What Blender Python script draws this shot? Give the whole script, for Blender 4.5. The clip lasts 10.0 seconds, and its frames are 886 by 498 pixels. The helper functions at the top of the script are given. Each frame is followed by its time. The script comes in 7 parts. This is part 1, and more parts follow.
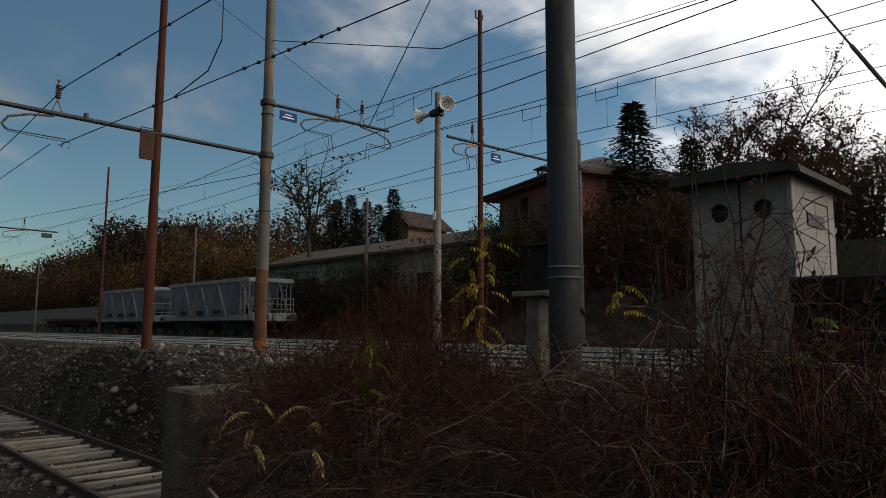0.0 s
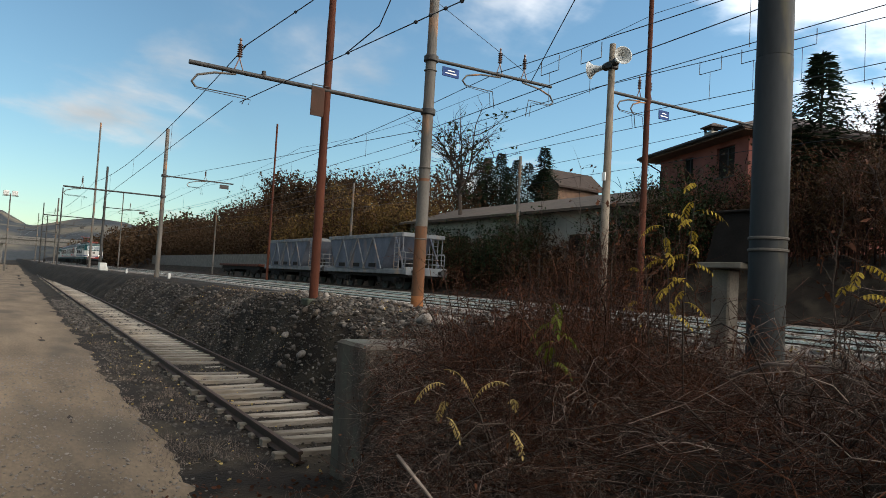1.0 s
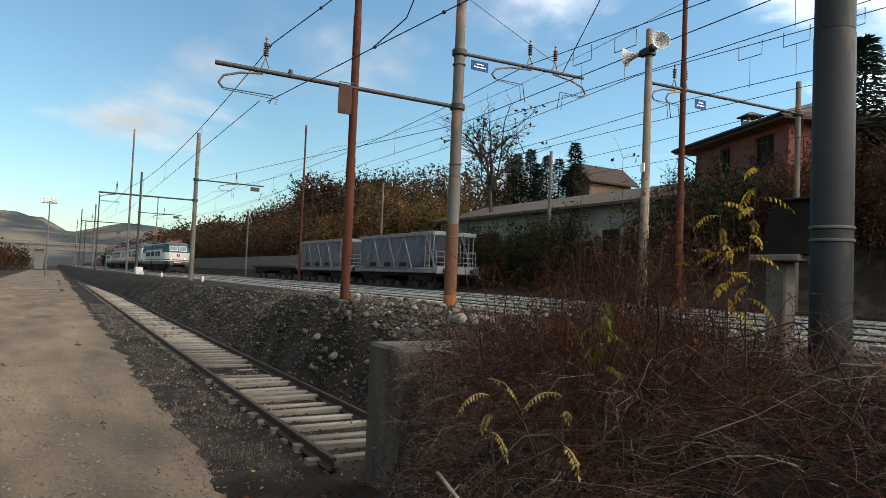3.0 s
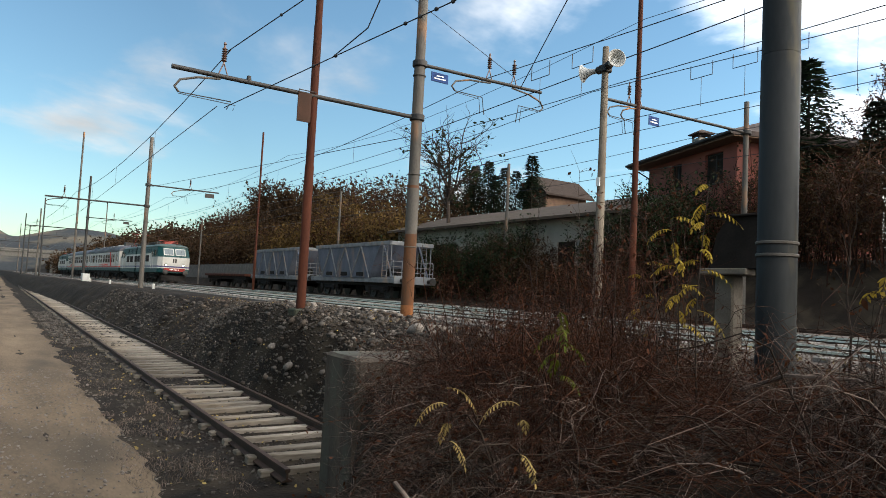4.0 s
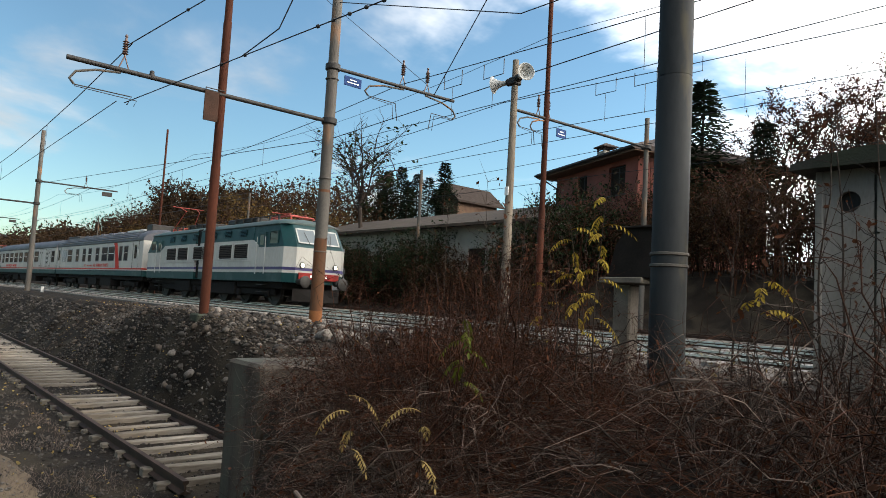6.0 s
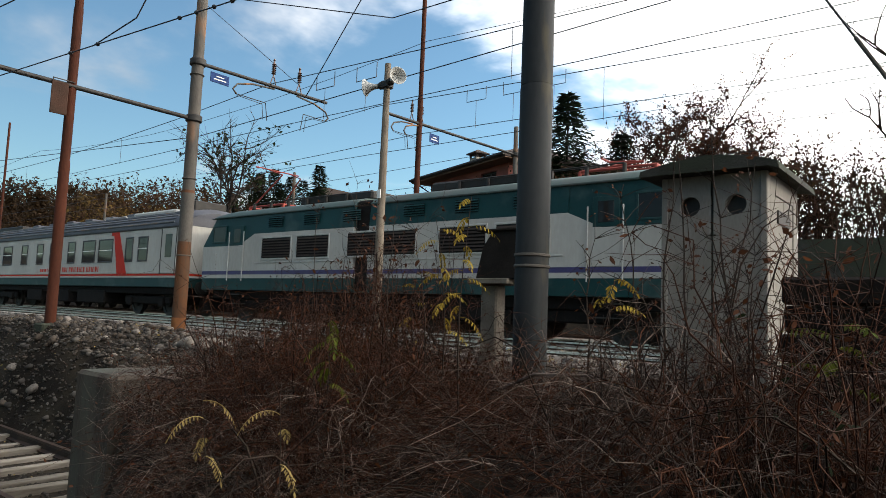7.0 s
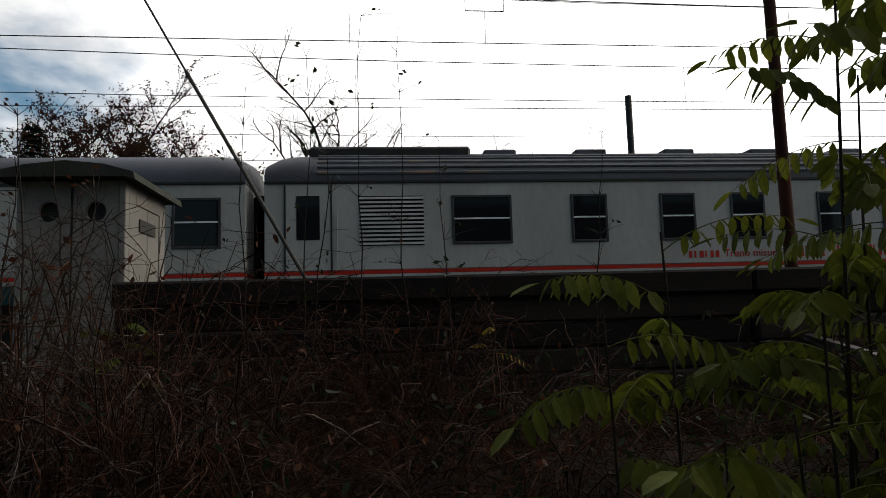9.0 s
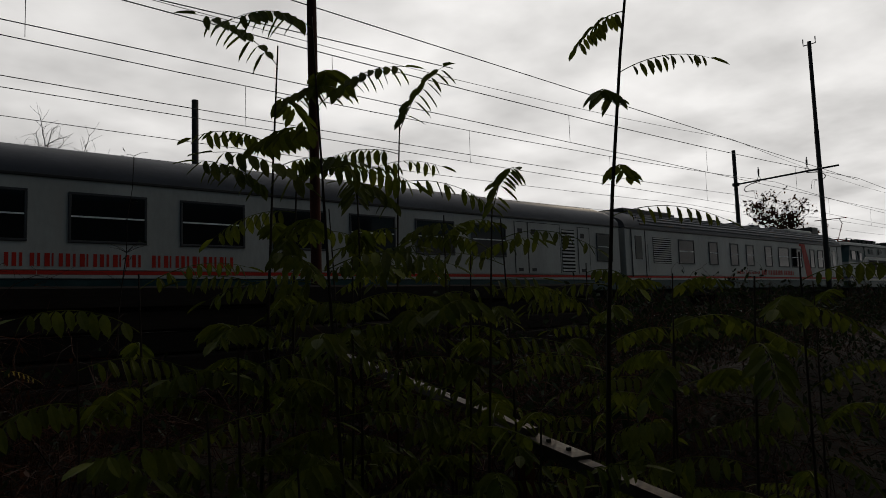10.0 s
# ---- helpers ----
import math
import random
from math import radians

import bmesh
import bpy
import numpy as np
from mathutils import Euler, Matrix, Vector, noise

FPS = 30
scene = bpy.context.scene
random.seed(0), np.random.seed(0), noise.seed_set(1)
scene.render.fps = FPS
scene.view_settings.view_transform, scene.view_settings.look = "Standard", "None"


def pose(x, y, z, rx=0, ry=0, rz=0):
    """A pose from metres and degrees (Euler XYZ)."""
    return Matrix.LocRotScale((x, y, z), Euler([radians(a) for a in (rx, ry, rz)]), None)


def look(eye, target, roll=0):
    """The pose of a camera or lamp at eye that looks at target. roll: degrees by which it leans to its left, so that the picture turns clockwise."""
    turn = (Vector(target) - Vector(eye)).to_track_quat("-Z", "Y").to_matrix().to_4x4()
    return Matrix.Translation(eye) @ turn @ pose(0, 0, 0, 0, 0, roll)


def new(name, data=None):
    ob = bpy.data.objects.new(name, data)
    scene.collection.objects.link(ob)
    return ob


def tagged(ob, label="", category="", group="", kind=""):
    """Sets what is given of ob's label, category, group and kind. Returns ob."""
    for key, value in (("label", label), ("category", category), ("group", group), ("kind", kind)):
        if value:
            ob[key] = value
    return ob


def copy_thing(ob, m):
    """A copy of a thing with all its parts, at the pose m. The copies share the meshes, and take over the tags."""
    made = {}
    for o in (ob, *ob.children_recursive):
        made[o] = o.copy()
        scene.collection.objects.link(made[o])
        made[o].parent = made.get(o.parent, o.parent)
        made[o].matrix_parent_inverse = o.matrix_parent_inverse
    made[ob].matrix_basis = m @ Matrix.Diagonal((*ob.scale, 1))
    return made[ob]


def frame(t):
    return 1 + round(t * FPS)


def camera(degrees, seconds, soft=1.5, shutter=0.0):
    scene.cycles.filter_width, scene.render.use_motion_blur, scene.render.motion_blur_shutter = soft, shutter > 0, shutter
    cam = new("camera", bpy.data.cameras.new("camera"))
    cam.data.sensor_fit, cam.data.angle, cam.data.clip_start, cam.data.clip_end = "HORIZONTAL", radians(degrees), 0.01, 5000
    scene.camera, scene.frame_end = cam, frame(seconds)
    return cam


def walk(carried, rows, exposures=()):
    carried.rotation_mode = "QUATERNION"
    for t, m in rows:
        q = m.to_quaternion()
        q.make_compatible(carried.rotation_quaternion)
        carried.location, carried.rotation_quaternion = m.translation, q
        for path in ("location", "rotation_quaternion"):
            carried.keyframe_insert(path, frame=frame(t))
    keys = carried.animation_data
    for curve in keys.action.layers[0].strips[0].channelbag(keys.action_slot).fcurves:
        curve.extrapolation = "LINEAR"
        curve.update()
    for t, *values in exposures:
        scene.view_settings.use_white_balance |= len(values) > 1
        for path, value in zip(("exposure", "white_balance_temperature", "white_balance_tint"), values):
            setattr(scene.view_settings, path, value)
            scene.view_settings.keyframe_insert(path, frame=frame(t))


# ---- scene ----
cam = camera(66.1, 10.0, soft=0.5)
PATH = [
    (0, (0.452, 0.12, 0.512), (-0.969, 1.509, 0.742), 0.2),
    (0.5, (0.213, 0.056, 0.543), (-1.358, 1.279, 0.734), 2.1),
    (1, (-0.025, 0.092, 0.568), (-1.715, 1.158, 0.665), 3.3),
    (1.5, (-0.133, 0.234, 0.584), (-1.905, 1.153, 0.713), 1.9),
    (2, (-0.262, 0.217, 0.592), (-2.021, 1.162, 0.707), 2.3),
    (2.5, (-0.348, 0.238, 0.58), (-2.101, 1.197, 0.668), 2.2),
    (4, (-0.332, 0.208, 0.567), (-2.001, 1.303, 0.691), 2.9),
    (4.5, (-0.307, 0.178, 0.57), (-1.947, 1.316, 0.693), 3.1),
    (5, (-0.34, 0.206, 0.579), (-1.96, 1.373, 0.697), 3.3),
    (5.2, (-0.324, 0.21, 0.623), (-1.935, 1.388, 0.749), 3.3),
    (6.5, (-0.274, 0.236, 0.557), (-1.679, 1.649, 0.723), 3.0),
    (7, (-0.238, 0.264, 0.555), (-1.49, 1.812, 0.739), 2.3),
    (7.5, (-0.125, 0.24, 0.552), (-1.14, 1.951, 0.763), 1.2),
    (8, (0.119, 0.139, 0.541), (-0.632, 1.98, 0.757), 0.9),
    (8.5, (0.371, 0.197, 0.554), (0.042, 2.158, 0.774), -0.3),
    (9, (0.578, 0.179, 0.538), (0.786, 2.157, 0.748), -1.7),
    (9.2, (0.638, 0.101, 0.53), (1.142, 2.026, 0.73), -1.0),
    (9.5, (0.679, -0.118, 0.588), (1.575, 1.66, 0.775), -2.1),
    (10, (0.623, -0.578, 0.623), (1.938, 0.919, 0.796), -2.0),
]
walk(cam, [(t, look(eye, target, roll)) for t, eye, target, roll in PATH],
     exposures=[(0.0, -1.97), (0.3, -1.72), (0.6, -1.32), (0.9, -0.89), (1.2, -0.84), (2.0, -0.67), (2.5, -0.67), (4.5, -0.67), (6.5, -0.72), (7.0, -0.82),
                (7.5, -1.07), (8.0, -1.32), (8.5, -1.57), (9.0, -2.07), (9.5, -2.72), (10.0, -3.58)])

# ---- sky and sun ----
SUN_AZ, SUN_EL = 58.0, 20.0   # degrees from the track's normal towards +x, and above the horizon


def make_world():
    w = bpy.data.worlds.new("sky")
    scene.world = w
    w.use_nodes = True
    nt = w.node_tree
    nt.nodes.clear()
    N, L = nt.nodes.new, nt.links.new
    out, bg = N("ShaderNodeOutputWorld"), N("ShaderNodeBackground")
    sky = N("ShaderNodeTexSky")
    sky.sky_type, sky.sun_disc = "NISHITA", False
    sky.sun_elevation, sky.sun_rotation = radians(SUN_EL), radians(SUN_AZ)
    sky.air_density, sky.dust_density, sky.ozone_density = 1.15, 0.25, 2.5
    tc = N("ShaderNodeTexCoord")
    # cloud sheets: flatten the direction on a plane overhead
    sep = N("ShaderNodeSeparateXYZ")
    L(tc.outputs["Generated"], sep.inputs[0])
    zz = N("ShaderNodeMath"); zz.operation = "ADD"; zz.inputs[1].default_value = 0.16
    L(sep.outputs["Z"], zz.inputs[0])
    dx, dy = N("ShaderNodeMath"), N("ShaderNodeMath")
    dx.operation = dy.operation = "DIVIDE"
    L(sep.outputs["X"], dx.inputs[0]); L(zz.outputs[0], dx.inputs[1])
    L(sep.outputs["Y"], dy.inputs[0]); L(zz.outputs[0], dy.inputs[1])
    com = N("ShaderNodeCombineXYZ")
    L(dx.outputs[0], com.inputs[0]); L(dy.outputs[0], com.inputs[1])
    n1 = N("ShaderNodeTexNoise")
    n1.inputs["Scale"].default_value, n1.inputs["Detail"].default_value, n1.inputs["Roughness"].default_value = 0.85, 7.0, 0.55
    n1.inputs["Distortion"].default_value = 0.25
    L(com.outputs[0], n1.inputs["Vector"])
    # more cloud towards the sun
    sd = Vector((math.sin(radians(SUN_AZ - 8)) * math.cos(radians(SUN_EL)), math.cos(radians(SUN_AZ - 8)) * math.cos(radians(SUN_EL)), math.sin(radians(SUN_EL))))
    dot = N("ShaderNodeVectorMath"); dot.operation = "DOT_PRODUCT"; dot.inputs[1].default_value = sd
    L(tc.outputs["Generated"], dot.inputs[0])
    bias = N("ShaderNodeMapRange")
    bias.inputs["From Min"].default_value, bias.inputs["From Max"].default_value = -0.1, 0.85
    bias.inputs["To Min"].default_value, bias.inputs["To Max"].default_value = -0.085, 0.31
    L(dot.outputs["Value"], bias.inputs["Value"])
    add = N("ShaderNodeMath"); add.operation = "ADD"
    L(n1.outputs["Fac"], add.inputs[0]); L(bias.outputs[0], add.inputs[1])
    ramp = N("ShaderNodeValToRGB")
    ramp.color_ramp.elements[0].position, ramp.color_ramp.elements[1].position = 0.47, 0.66
    ramp.color_ramp.interpolation = "EASE"
    L(add.outputs[0], ramp.inputs[0])
    # the clouds' own light: brightest near the sun, grey where thick
    glow = N("ShaderNodeMapRange")
    glow.inputs["From Min"].default_value, glow.inputs["From Max"].default_value = -0.25, 1.0
    glow.inputs["To Min"].default_value, glow.inputs["To Max"].default_value = 7.5, 50.0
    L(dot.outputs["Value"], glow.inputs["Value"])
    n2 = N("ShaderNodeTexNoise")
    n2.inputs["Scale"].default_value, n2.inputs["Detail"].default_value = 2.2, 5.0
    L(com.outputs[0], n2.inputs["Vector"])
    thick = N("ShaderNodeMapRange")
    thick.inputs["From Min"].default_value, thick.inputs["From Max"].default_value = 0.35, 0.7
    thick.inputs["To Min"].default_value, thick.inputs["To Max"].default_value = 1.0, 0.62
    L(n2.outputs["Fac"], thick.inputs["Value"])
    mul = N("ShaderNodeMath"); mul.operation = "MULTIPLY"
    L(glow.outputs[0], mul.inputs[0]); L(thick.outputs[0], mul.inputs[1])
    cc = N("ShaderNodeVectorMath"); cc.operation = "SCALE"; cc.inputs[0].default_value = (1.0, 0.98, 0.96)
    L(mul.outputs[0], cc.inputs["Scale"])
    mix = N("ShaderNodeMix"); mix.data_type = "RGBA"
    L(ramp.outputs["Color"], mix.inputs["Factor"])
    cyan = N("ShaderNodeVectorMath"); cyan.operation = "MULTIPLY"; cyan.inputs[1].default_value = (0.93, 1.09, 1.09)
    L(sky.outputs["Color"], cyan.inputs[0])
    haze = N("ShaderNodeMapRange")
    haze.inputs["From Min"].default_value, haze.inputs["From Max"].default_value = -0.45, 0.5
    haze.inputs["To Min"].default_value, haze.inputs["To Max"].default_value = 0.97, 2.0
    L(dot.outputs["Value"], haze.inputs["Value"])
    hazed = N("ShaderNodeVectorMath"); hazed.operation = "SCALE"
    L(cyan.outputs[0], hazed.inputs[0]); L(haze.outputs[0], hazed.inputs["Scale"])
    L(hazed.outputs[0], mix.inputs["A"]); L(cc.outputs[0], mix.inputs["B"])
    L(mix.outputs["Result"], bg.inputs["Color"])
    bg.inputs["Strength"].default_value = 0.22
    L(bg.outputs[0], out.inputs[0])


make_world()
sun = new("sun", bpy.data.lights.new("sun", "SUN"))
sun.data.energy, sun.data.angle, sun.data.color = 2.7, radians(1.0), (1.0, 0.82, 0.58)
sun.matrix_world = look((0, 0, 40), (-40 * math.sin(radians(SUN_AZ)) * math.cos(radians(SUN_EL)), -40 * math.cos(radians(SUN_AZ)) * math.cos(radians(SUN_EL)), 40 - 40 * math.sin(radians(SUN_EL))))


# ---- materials ----
def mat(name, a, b=None, rough=0.8, metal=0.0, scale=3.0, fine=40.0, bump=0.25, dist=0.02, stain=None, stain_at=0.6, stain_scale=1.2, stretch=(1, 1, 1), island=0.0, rand=0.0, coords="Object", spec=None):
    """Procedural surface: two colours mixed at two scales, an optional stain, fine relief."""
    m = bpy.data.materials.new(name)
    m.use_nodes = True
    nt = m.node_tree
    N, L = nt.nodes.new, nt.links.new
    bs = nt.nodes["Principled BSDF"]
    bs.inputs["Roughness"].default_value, bs.inputs["Metallic"].default_value = rough, metal
    bs.inputs["Specular IOR Level"].default_value = spec if spec is not None else (0.12 if rough > 0.6 else 0.4)
    b = b or tuple(c * 0.6 for c in a)
    tc, mp = N("ShaderNodeTexCoord"), N("ShaderNodeMapping")
    mp.inputs["Scale"].default_value = stretch
    L(tc.outputs[coords], mp.inputs[0])
    n1, n2 = N("ShaderNodeTexNoise"), N("ShaderNodeTexNoise")
    n1.inputs["Scale"].default_value, n1.inputs["Detail"].default_value = scale, 4
    n2.inputs["Scale"].default_value, n2.inputs["Detail"].default_value = fine, 3
    L(mp.outputs[0], n1.inputs["Vector"]); L(mp.outputs[0], n2.inputs["Vector"])
    s = N("ShaderNodeMath"); s.operation = "MULTIPLY_ADD"; s.inputs[1].default_value = 0.45
    L(n2.outputs["Fac"], s.inputs[0]); L(n1.outputs["Fac"], s.inputs[2])
    r = N("ShaderNodeValToRGB")
    r.color_ramp.elements[0].position, r.color_ramp.elements[1].position = 0.52, 0.92
    r.color_ramp.elements[0].color, r.color_ramp.elements[1].color = (*a, 1), (*b, 1)
    L(s.outputs[0], r.inputs[0])
    col = r.outputs["Color"]
    if stain:
        n3 = N("ShaderNodeTexNoise")
        n3.inputs["Scale"].default_value, n3.inputs["Detail"].default_value = stain_scale, 6
        L(mp.outputs[0], n3.inputs["Vector"])
        r3 = N("ShaderNodeValToRGB")
        r3.color_ramp.elements[0].position, r3.color_ramp.elements[1].position = stain_at - 0.08, stain_at + 0.1
        L(n3.outputs["Fac"], r3.inputs[0])
        mx = N("ShaderNodeMix"); mx.data_type = "RGBA"; mx.inputs["B"].default_value = (*stain, 1)
        L(r3.outputs["Color"], mx.inputs["Factor"]); L(col, mx.inputs["A"])
        col = mx.outputs["Result"]
    if island or rand:
        if island:
            g = N("ShaderNodeNewGeometry"); src = g.outputs["Random Per Island"]
        else:
            g = N("ShaderNodeObjectInfo"); src = g.outputs["Random"]
        k = island or rand
        mr = N("ShaderNodeMapRange"); mr.inputs["To Min"].default_value, mr.inputs["To Max"].default_value = 1 - k, 1 + k
        L(src, mr.inputs["Value"])
        sc = N("ShaderNodeVectorMath"); sc.operation = "SCALE"
        L(col, sc.inputs[0]); L(mr.outputs[0], sc.inputs["Scale"])
        col = sc.outputs[0]
    L(col, bs.inputs["Base Color"])
    if bump:
        bp = N("ShaderNodeBump"); bp.inputs["Strength"].default_value, bp.inputs["Distance"].default_value = bump, dist
        L(s.outputs[0], bp.inputs["Height"]); L(bp.outputs[0], bs.inputs["Normal"])
    return m


def leaf_mat(name, a, b):
    m = mat(name, a, b, rough=0.75, scale=6, fine=60, bump=0.1, island=0.35)
    nt = m.node_tree
    bs = nt.nodes["Principled BSDF"]
    tr, ad = nt.nodes.new("ShaderNodeBsdfTranslucent"), nt.nodes.new("ShaderNodeMixShader")
    src = bs.inputs["Base Color"].links[0].from_socket
    nt.links.new(src, tr.inputs["Color"])
    ad.inputs[0].default_value = 0.35
    nt.links.new(bs.outputs[0], ad.inputs[1]); nt.links.new(tr.outputs[0], ad.inputs[2])
    nt.links.new(ad.outputs[0], nt.nodes["Material Output"].inputs[0])
    return m


def glass_mat(name, tint=(0.008, 0.009, 0.010), rough=0.05):
    m = bpy.data.materials.new(name)
    m.use_nodes = True
    bs = m.node_tree.nodes["Principled BSDF"]
    bs.inputs["Base Color"].default_value = (*tint, 1)
    bs.inputs["Roughness"].default_value = rough
    bs.inputs["Specular IOR Level"].default_value = 0.16
    return m


def glow_mat(name, col, strength):
    m = bpy.data.materials.new(name)
    m.use_nodes = True
    bs = m.node_tree.nodes["Principled BSDF"]
    bs.inputs["Emission Color"].default_value = (*col, 1)
    bs.inputs["Emission Strength"].default_value = strength
    return m


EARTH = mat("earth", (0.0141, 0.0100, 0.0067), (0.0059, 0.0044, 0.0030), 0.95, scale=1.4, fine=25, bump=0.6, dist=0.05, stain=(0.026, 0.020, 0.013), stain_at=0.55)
STONE = mat("ballast_stone", (0.0629, 0.0555, 0.0474), (0.0259, 0.0229, 0.0200), 0.92, spec=0.15, scale=4, fine=50, bump=0.3, island=0.55)
STONE_PALE = mat("pale_stone", (0.1776, 0.1554, 0.1332), (0.0888, 0.0777, 0.0666), 0.9, scale=5, fine=40, bump=0.4, dist=0.03, rand=0.3)
ROAD = mat("gravel_road", (0.1406, 0.1036, 0.0666), (0.0629, 0.0474, 0.0318), 0.95, spec=0.15, scale=0.8, fine=22, bump=0.5, dist=0.02, stain=(0.055, 0.043, 0.03), stain_at=0.56, stain_scale=0.6, stretch=(0.35, 1, 1))
RUSTY_RAIL = mat("rusty_rail", (0.055, 0.035, 0.025), (0.03, 0.02, 0.016), 0.7, 0.3, scale=3, fine=60, bump=0.2, dist=0.004)
SHINY_RAIL = mat("polished_rail", (0.45, 0.45, 0.46), (0.28, 0.27, 0.26), 0.28, 1.0, scale=2, fine=60, bump=0.05)
OLD_WOOD = mat("weathered_sleeper", (0.2220, 0.1961, 0.1628), (0.0814, 0.0681, 0.0518), 0.9, scale=3, fine=30, bump=0.6, dist=0.01, stretch=(1, 0.15, 1), rand=0.3)
DARK_WOOD = mat("tarred_timber", (0.0259, 0.0207, 0.0163), (0.0133, 0.0104, 0.0089), 0.85, scale=2, fine=30, bump=0.6, dist=0.015, stretch=(0.2, 1, 1), rand=0.4)
CONC = mat("old_concrete", (0.1258, 0.1184, 0.1073), (0.0703, 0.0666, 0.0592), 0.92, scale=2.5, fine=45, bump=0.4, dist=0.01, stain=(0.075, 0.075, 0.065), stain_at=0.56, stain_scale=2.0)
CONC_DARK = mat("mossy_concrete", (0.05, 0.05, 0.043), (0.024, 0.024, 0.02), 0.95, scale=4, fine=45, bump=0.6, dist=0.02, stain=(0.035, 0.04, 0.028), stain_at=0.5)
HUT_CONC = mat("hut_concrete", (0.23, 0.218, 0.195), (0.15, 0.142, 0.126), 0.9, scale=1.4, fine=45, bump=0.25, dist=0.006, stain=(0.15, 0.145, 0.125), stain_at=0.6, stain_scale=1.6, stretch=(1, 1, 0.35))
SLEEPER_CONC = mat("concrete_sleeper", (0.21, 0.195, 0.178), (0.12, 0.112, 0.102), 0.92, spec=0.15, scale=3, fine=40, bump=0.2, rand=0.15)
STEEL = mat("galvanised_steel", (0.098, 0.090, 0.078), (0.052, 0.047, 0.041), 0.65, 0.2, scale=2, fine=40, bump=0.15, dist=0.004, stain=(0.28, 0.13, 0.05), stain_at=0.62, stretch=(1, 1, 0.4))
RUST = mat("rust_red_paint", (0.0680, 0.0208, 0.0104), (0.0280, 0.0104, 0.0064), 0.8, 0.1, scale=2, fine=35, bump=0.3, dist=0.005, stretch=(1, 1, 0.3))
RUST_ORANGE = mat("orange_rust", (0.1944, 0.0792, 0.0288), (0.1080, 0.0432, 0.0187), 0.85, 0.0, scale=3, fine=35, bump=0.3, dist=0.004)
BIGPOLE = mat("green_grey_mast_paint", (0.027, 0.030, 0.031), (0.016, 0.018, 0.019), 0.62, 0.0, scale=2.2, fine=30, bump=0.15, dist=0.004, stain=(0.09, 0.075, 0.035), stain_at=0.64, stain_scale=3.0, stretch=(1, 1, 0.25))
DARK_METAL = mat("dark_steel", (0.035, 0.033, 0.03), (0.02, 0.019, 0.018), 0.6, 0.5, scale=4, fine=40, bump=0.1)
WIRE = mat("wire_steel", (0.03, 0.032, 0.034), (0.02, 0.02, 0.022), 0.5, 0.5, bump=0)
PORCELAIN = mat("insulator_glaze", (0.10, 0.055, 0.04), (0.07, 0.04, 0.03), 0.2, bump=0)
BLUE_SIGN = mat("blue_enamel", (0.02, 0.045, 0.14), (0.015, 0.035, 0.10), 0.75, bump=0.05)
WHITE_PAINT = mat("white_paint", (0.75, 0.75, 0.73), (0.6, 0.6, 0.57), 0.6, bump=0.1)
GREY_PAINT = mat("pale_grey_paint", (0.36, 0.36, 0.335), (0.27, 0.27, 0.25), 0.6, scale=3, bump=0.1)
T_WHITE = mat("train_white", (0.36, 0.355, 0.325), (0.28, 0.275, 0.25), 0.5, spec=0.25, scale=0.9, fine=14, bump=0.05, stain=(0.30, 0.28, 0.25), stain_at=0.66, stain_scale=1.5, stretch=(1, 1, 0.35))
T_GREEN = mat("train_dark_green", (0.0036, 0.0331, 0.0338), (0.0029, 0.0238, 0.0252), 0.5, spec=0.2, scale=1.2, fine=20, bump=0.05, stain=(0.03, 0.06, 0.058), stain_at=0.62)
T_ROOF = mat("train_roof_green", (0.045, 0.075, 0.068), (0.028, 0.047, 0.043), 0.6, scale=1.4, fine=20, bump=0.15, dist=0.01, stain=(0.05, 0.06, 0.055), stain_at=0.55)
T_GREYROOF = mat("coach_roof_grey", (0.075, 0.078, 0.092), (0.045, 0.047, 0.056), 0.6, scale=1.0, fine=20, bump=0.1, dist=0.01, stain=(0.035, 0.035, 0.04), stain_at=0.58, stretch=(0.4, 1, 1))
T_RED = mat("train_red", (0.40, 0.022, 0.010), (0.32, 0.018, 0.009), 0.6, spec=0.15, scale=2, bump=0.03)
BEAM_RED = mat("dull_red_beam", (0.20, 0.022, 0.018), (0.11, 0.014, 0.012), 0.7, scale=4, bump=0.1)
RUBBER = mat("black_window_rubber", (0.035, 0.035, 0.036), (0.022, 0.022, 0.023), 0.6, bump=0)
T_PURPLE = mat("train_blue_stripe", (0.03, 0.025, 0.10), (0.025, 0.02, 0.08), 0.45, bump=0)
T_BLACK = mat("underframe_black", (0.0120, 0.0105, 0.0097), (0.0075, 0.0067, 0.0060), 0.85, scale=5, fine=40, bump=0.3)
T_SILVER = mat("window_frame_alloy", (0.5, 0.5, 0.5), (0.4, 0.4, 0.4), 0.35, 0.8, bump=0)
GLASS = glass_mat("dark_window_glass")
WINDSCREEN = glass_mat("windscreen_glass", (0.10, 0.12, 0.13), 0.03)
LAMP_GLOW = glow_mat("headlamp_glow", (1.0, 0.85, 0.6), 9.0)
HOPPER = mat("hopper_grey_paint", (0.0788, 0.0885, 0.1125), (0.0450, 0.0525, 0.0660), 0.65, scale=1.5, fine=20, bump=0.15, stain=(0.15, 0.10, 0.07), stain_at=0.66, stretch=(1, 1, 0.4))
HOPPER_PALE = mat("hopper_pale_trim", (0.1425, 0.1500, 0.1537), (0.0825, 0.0863, 0.0900), 0.7, scale=2, bump=0.15, stain=(0.22, 0.15, 0.1), stain_at=0.64)
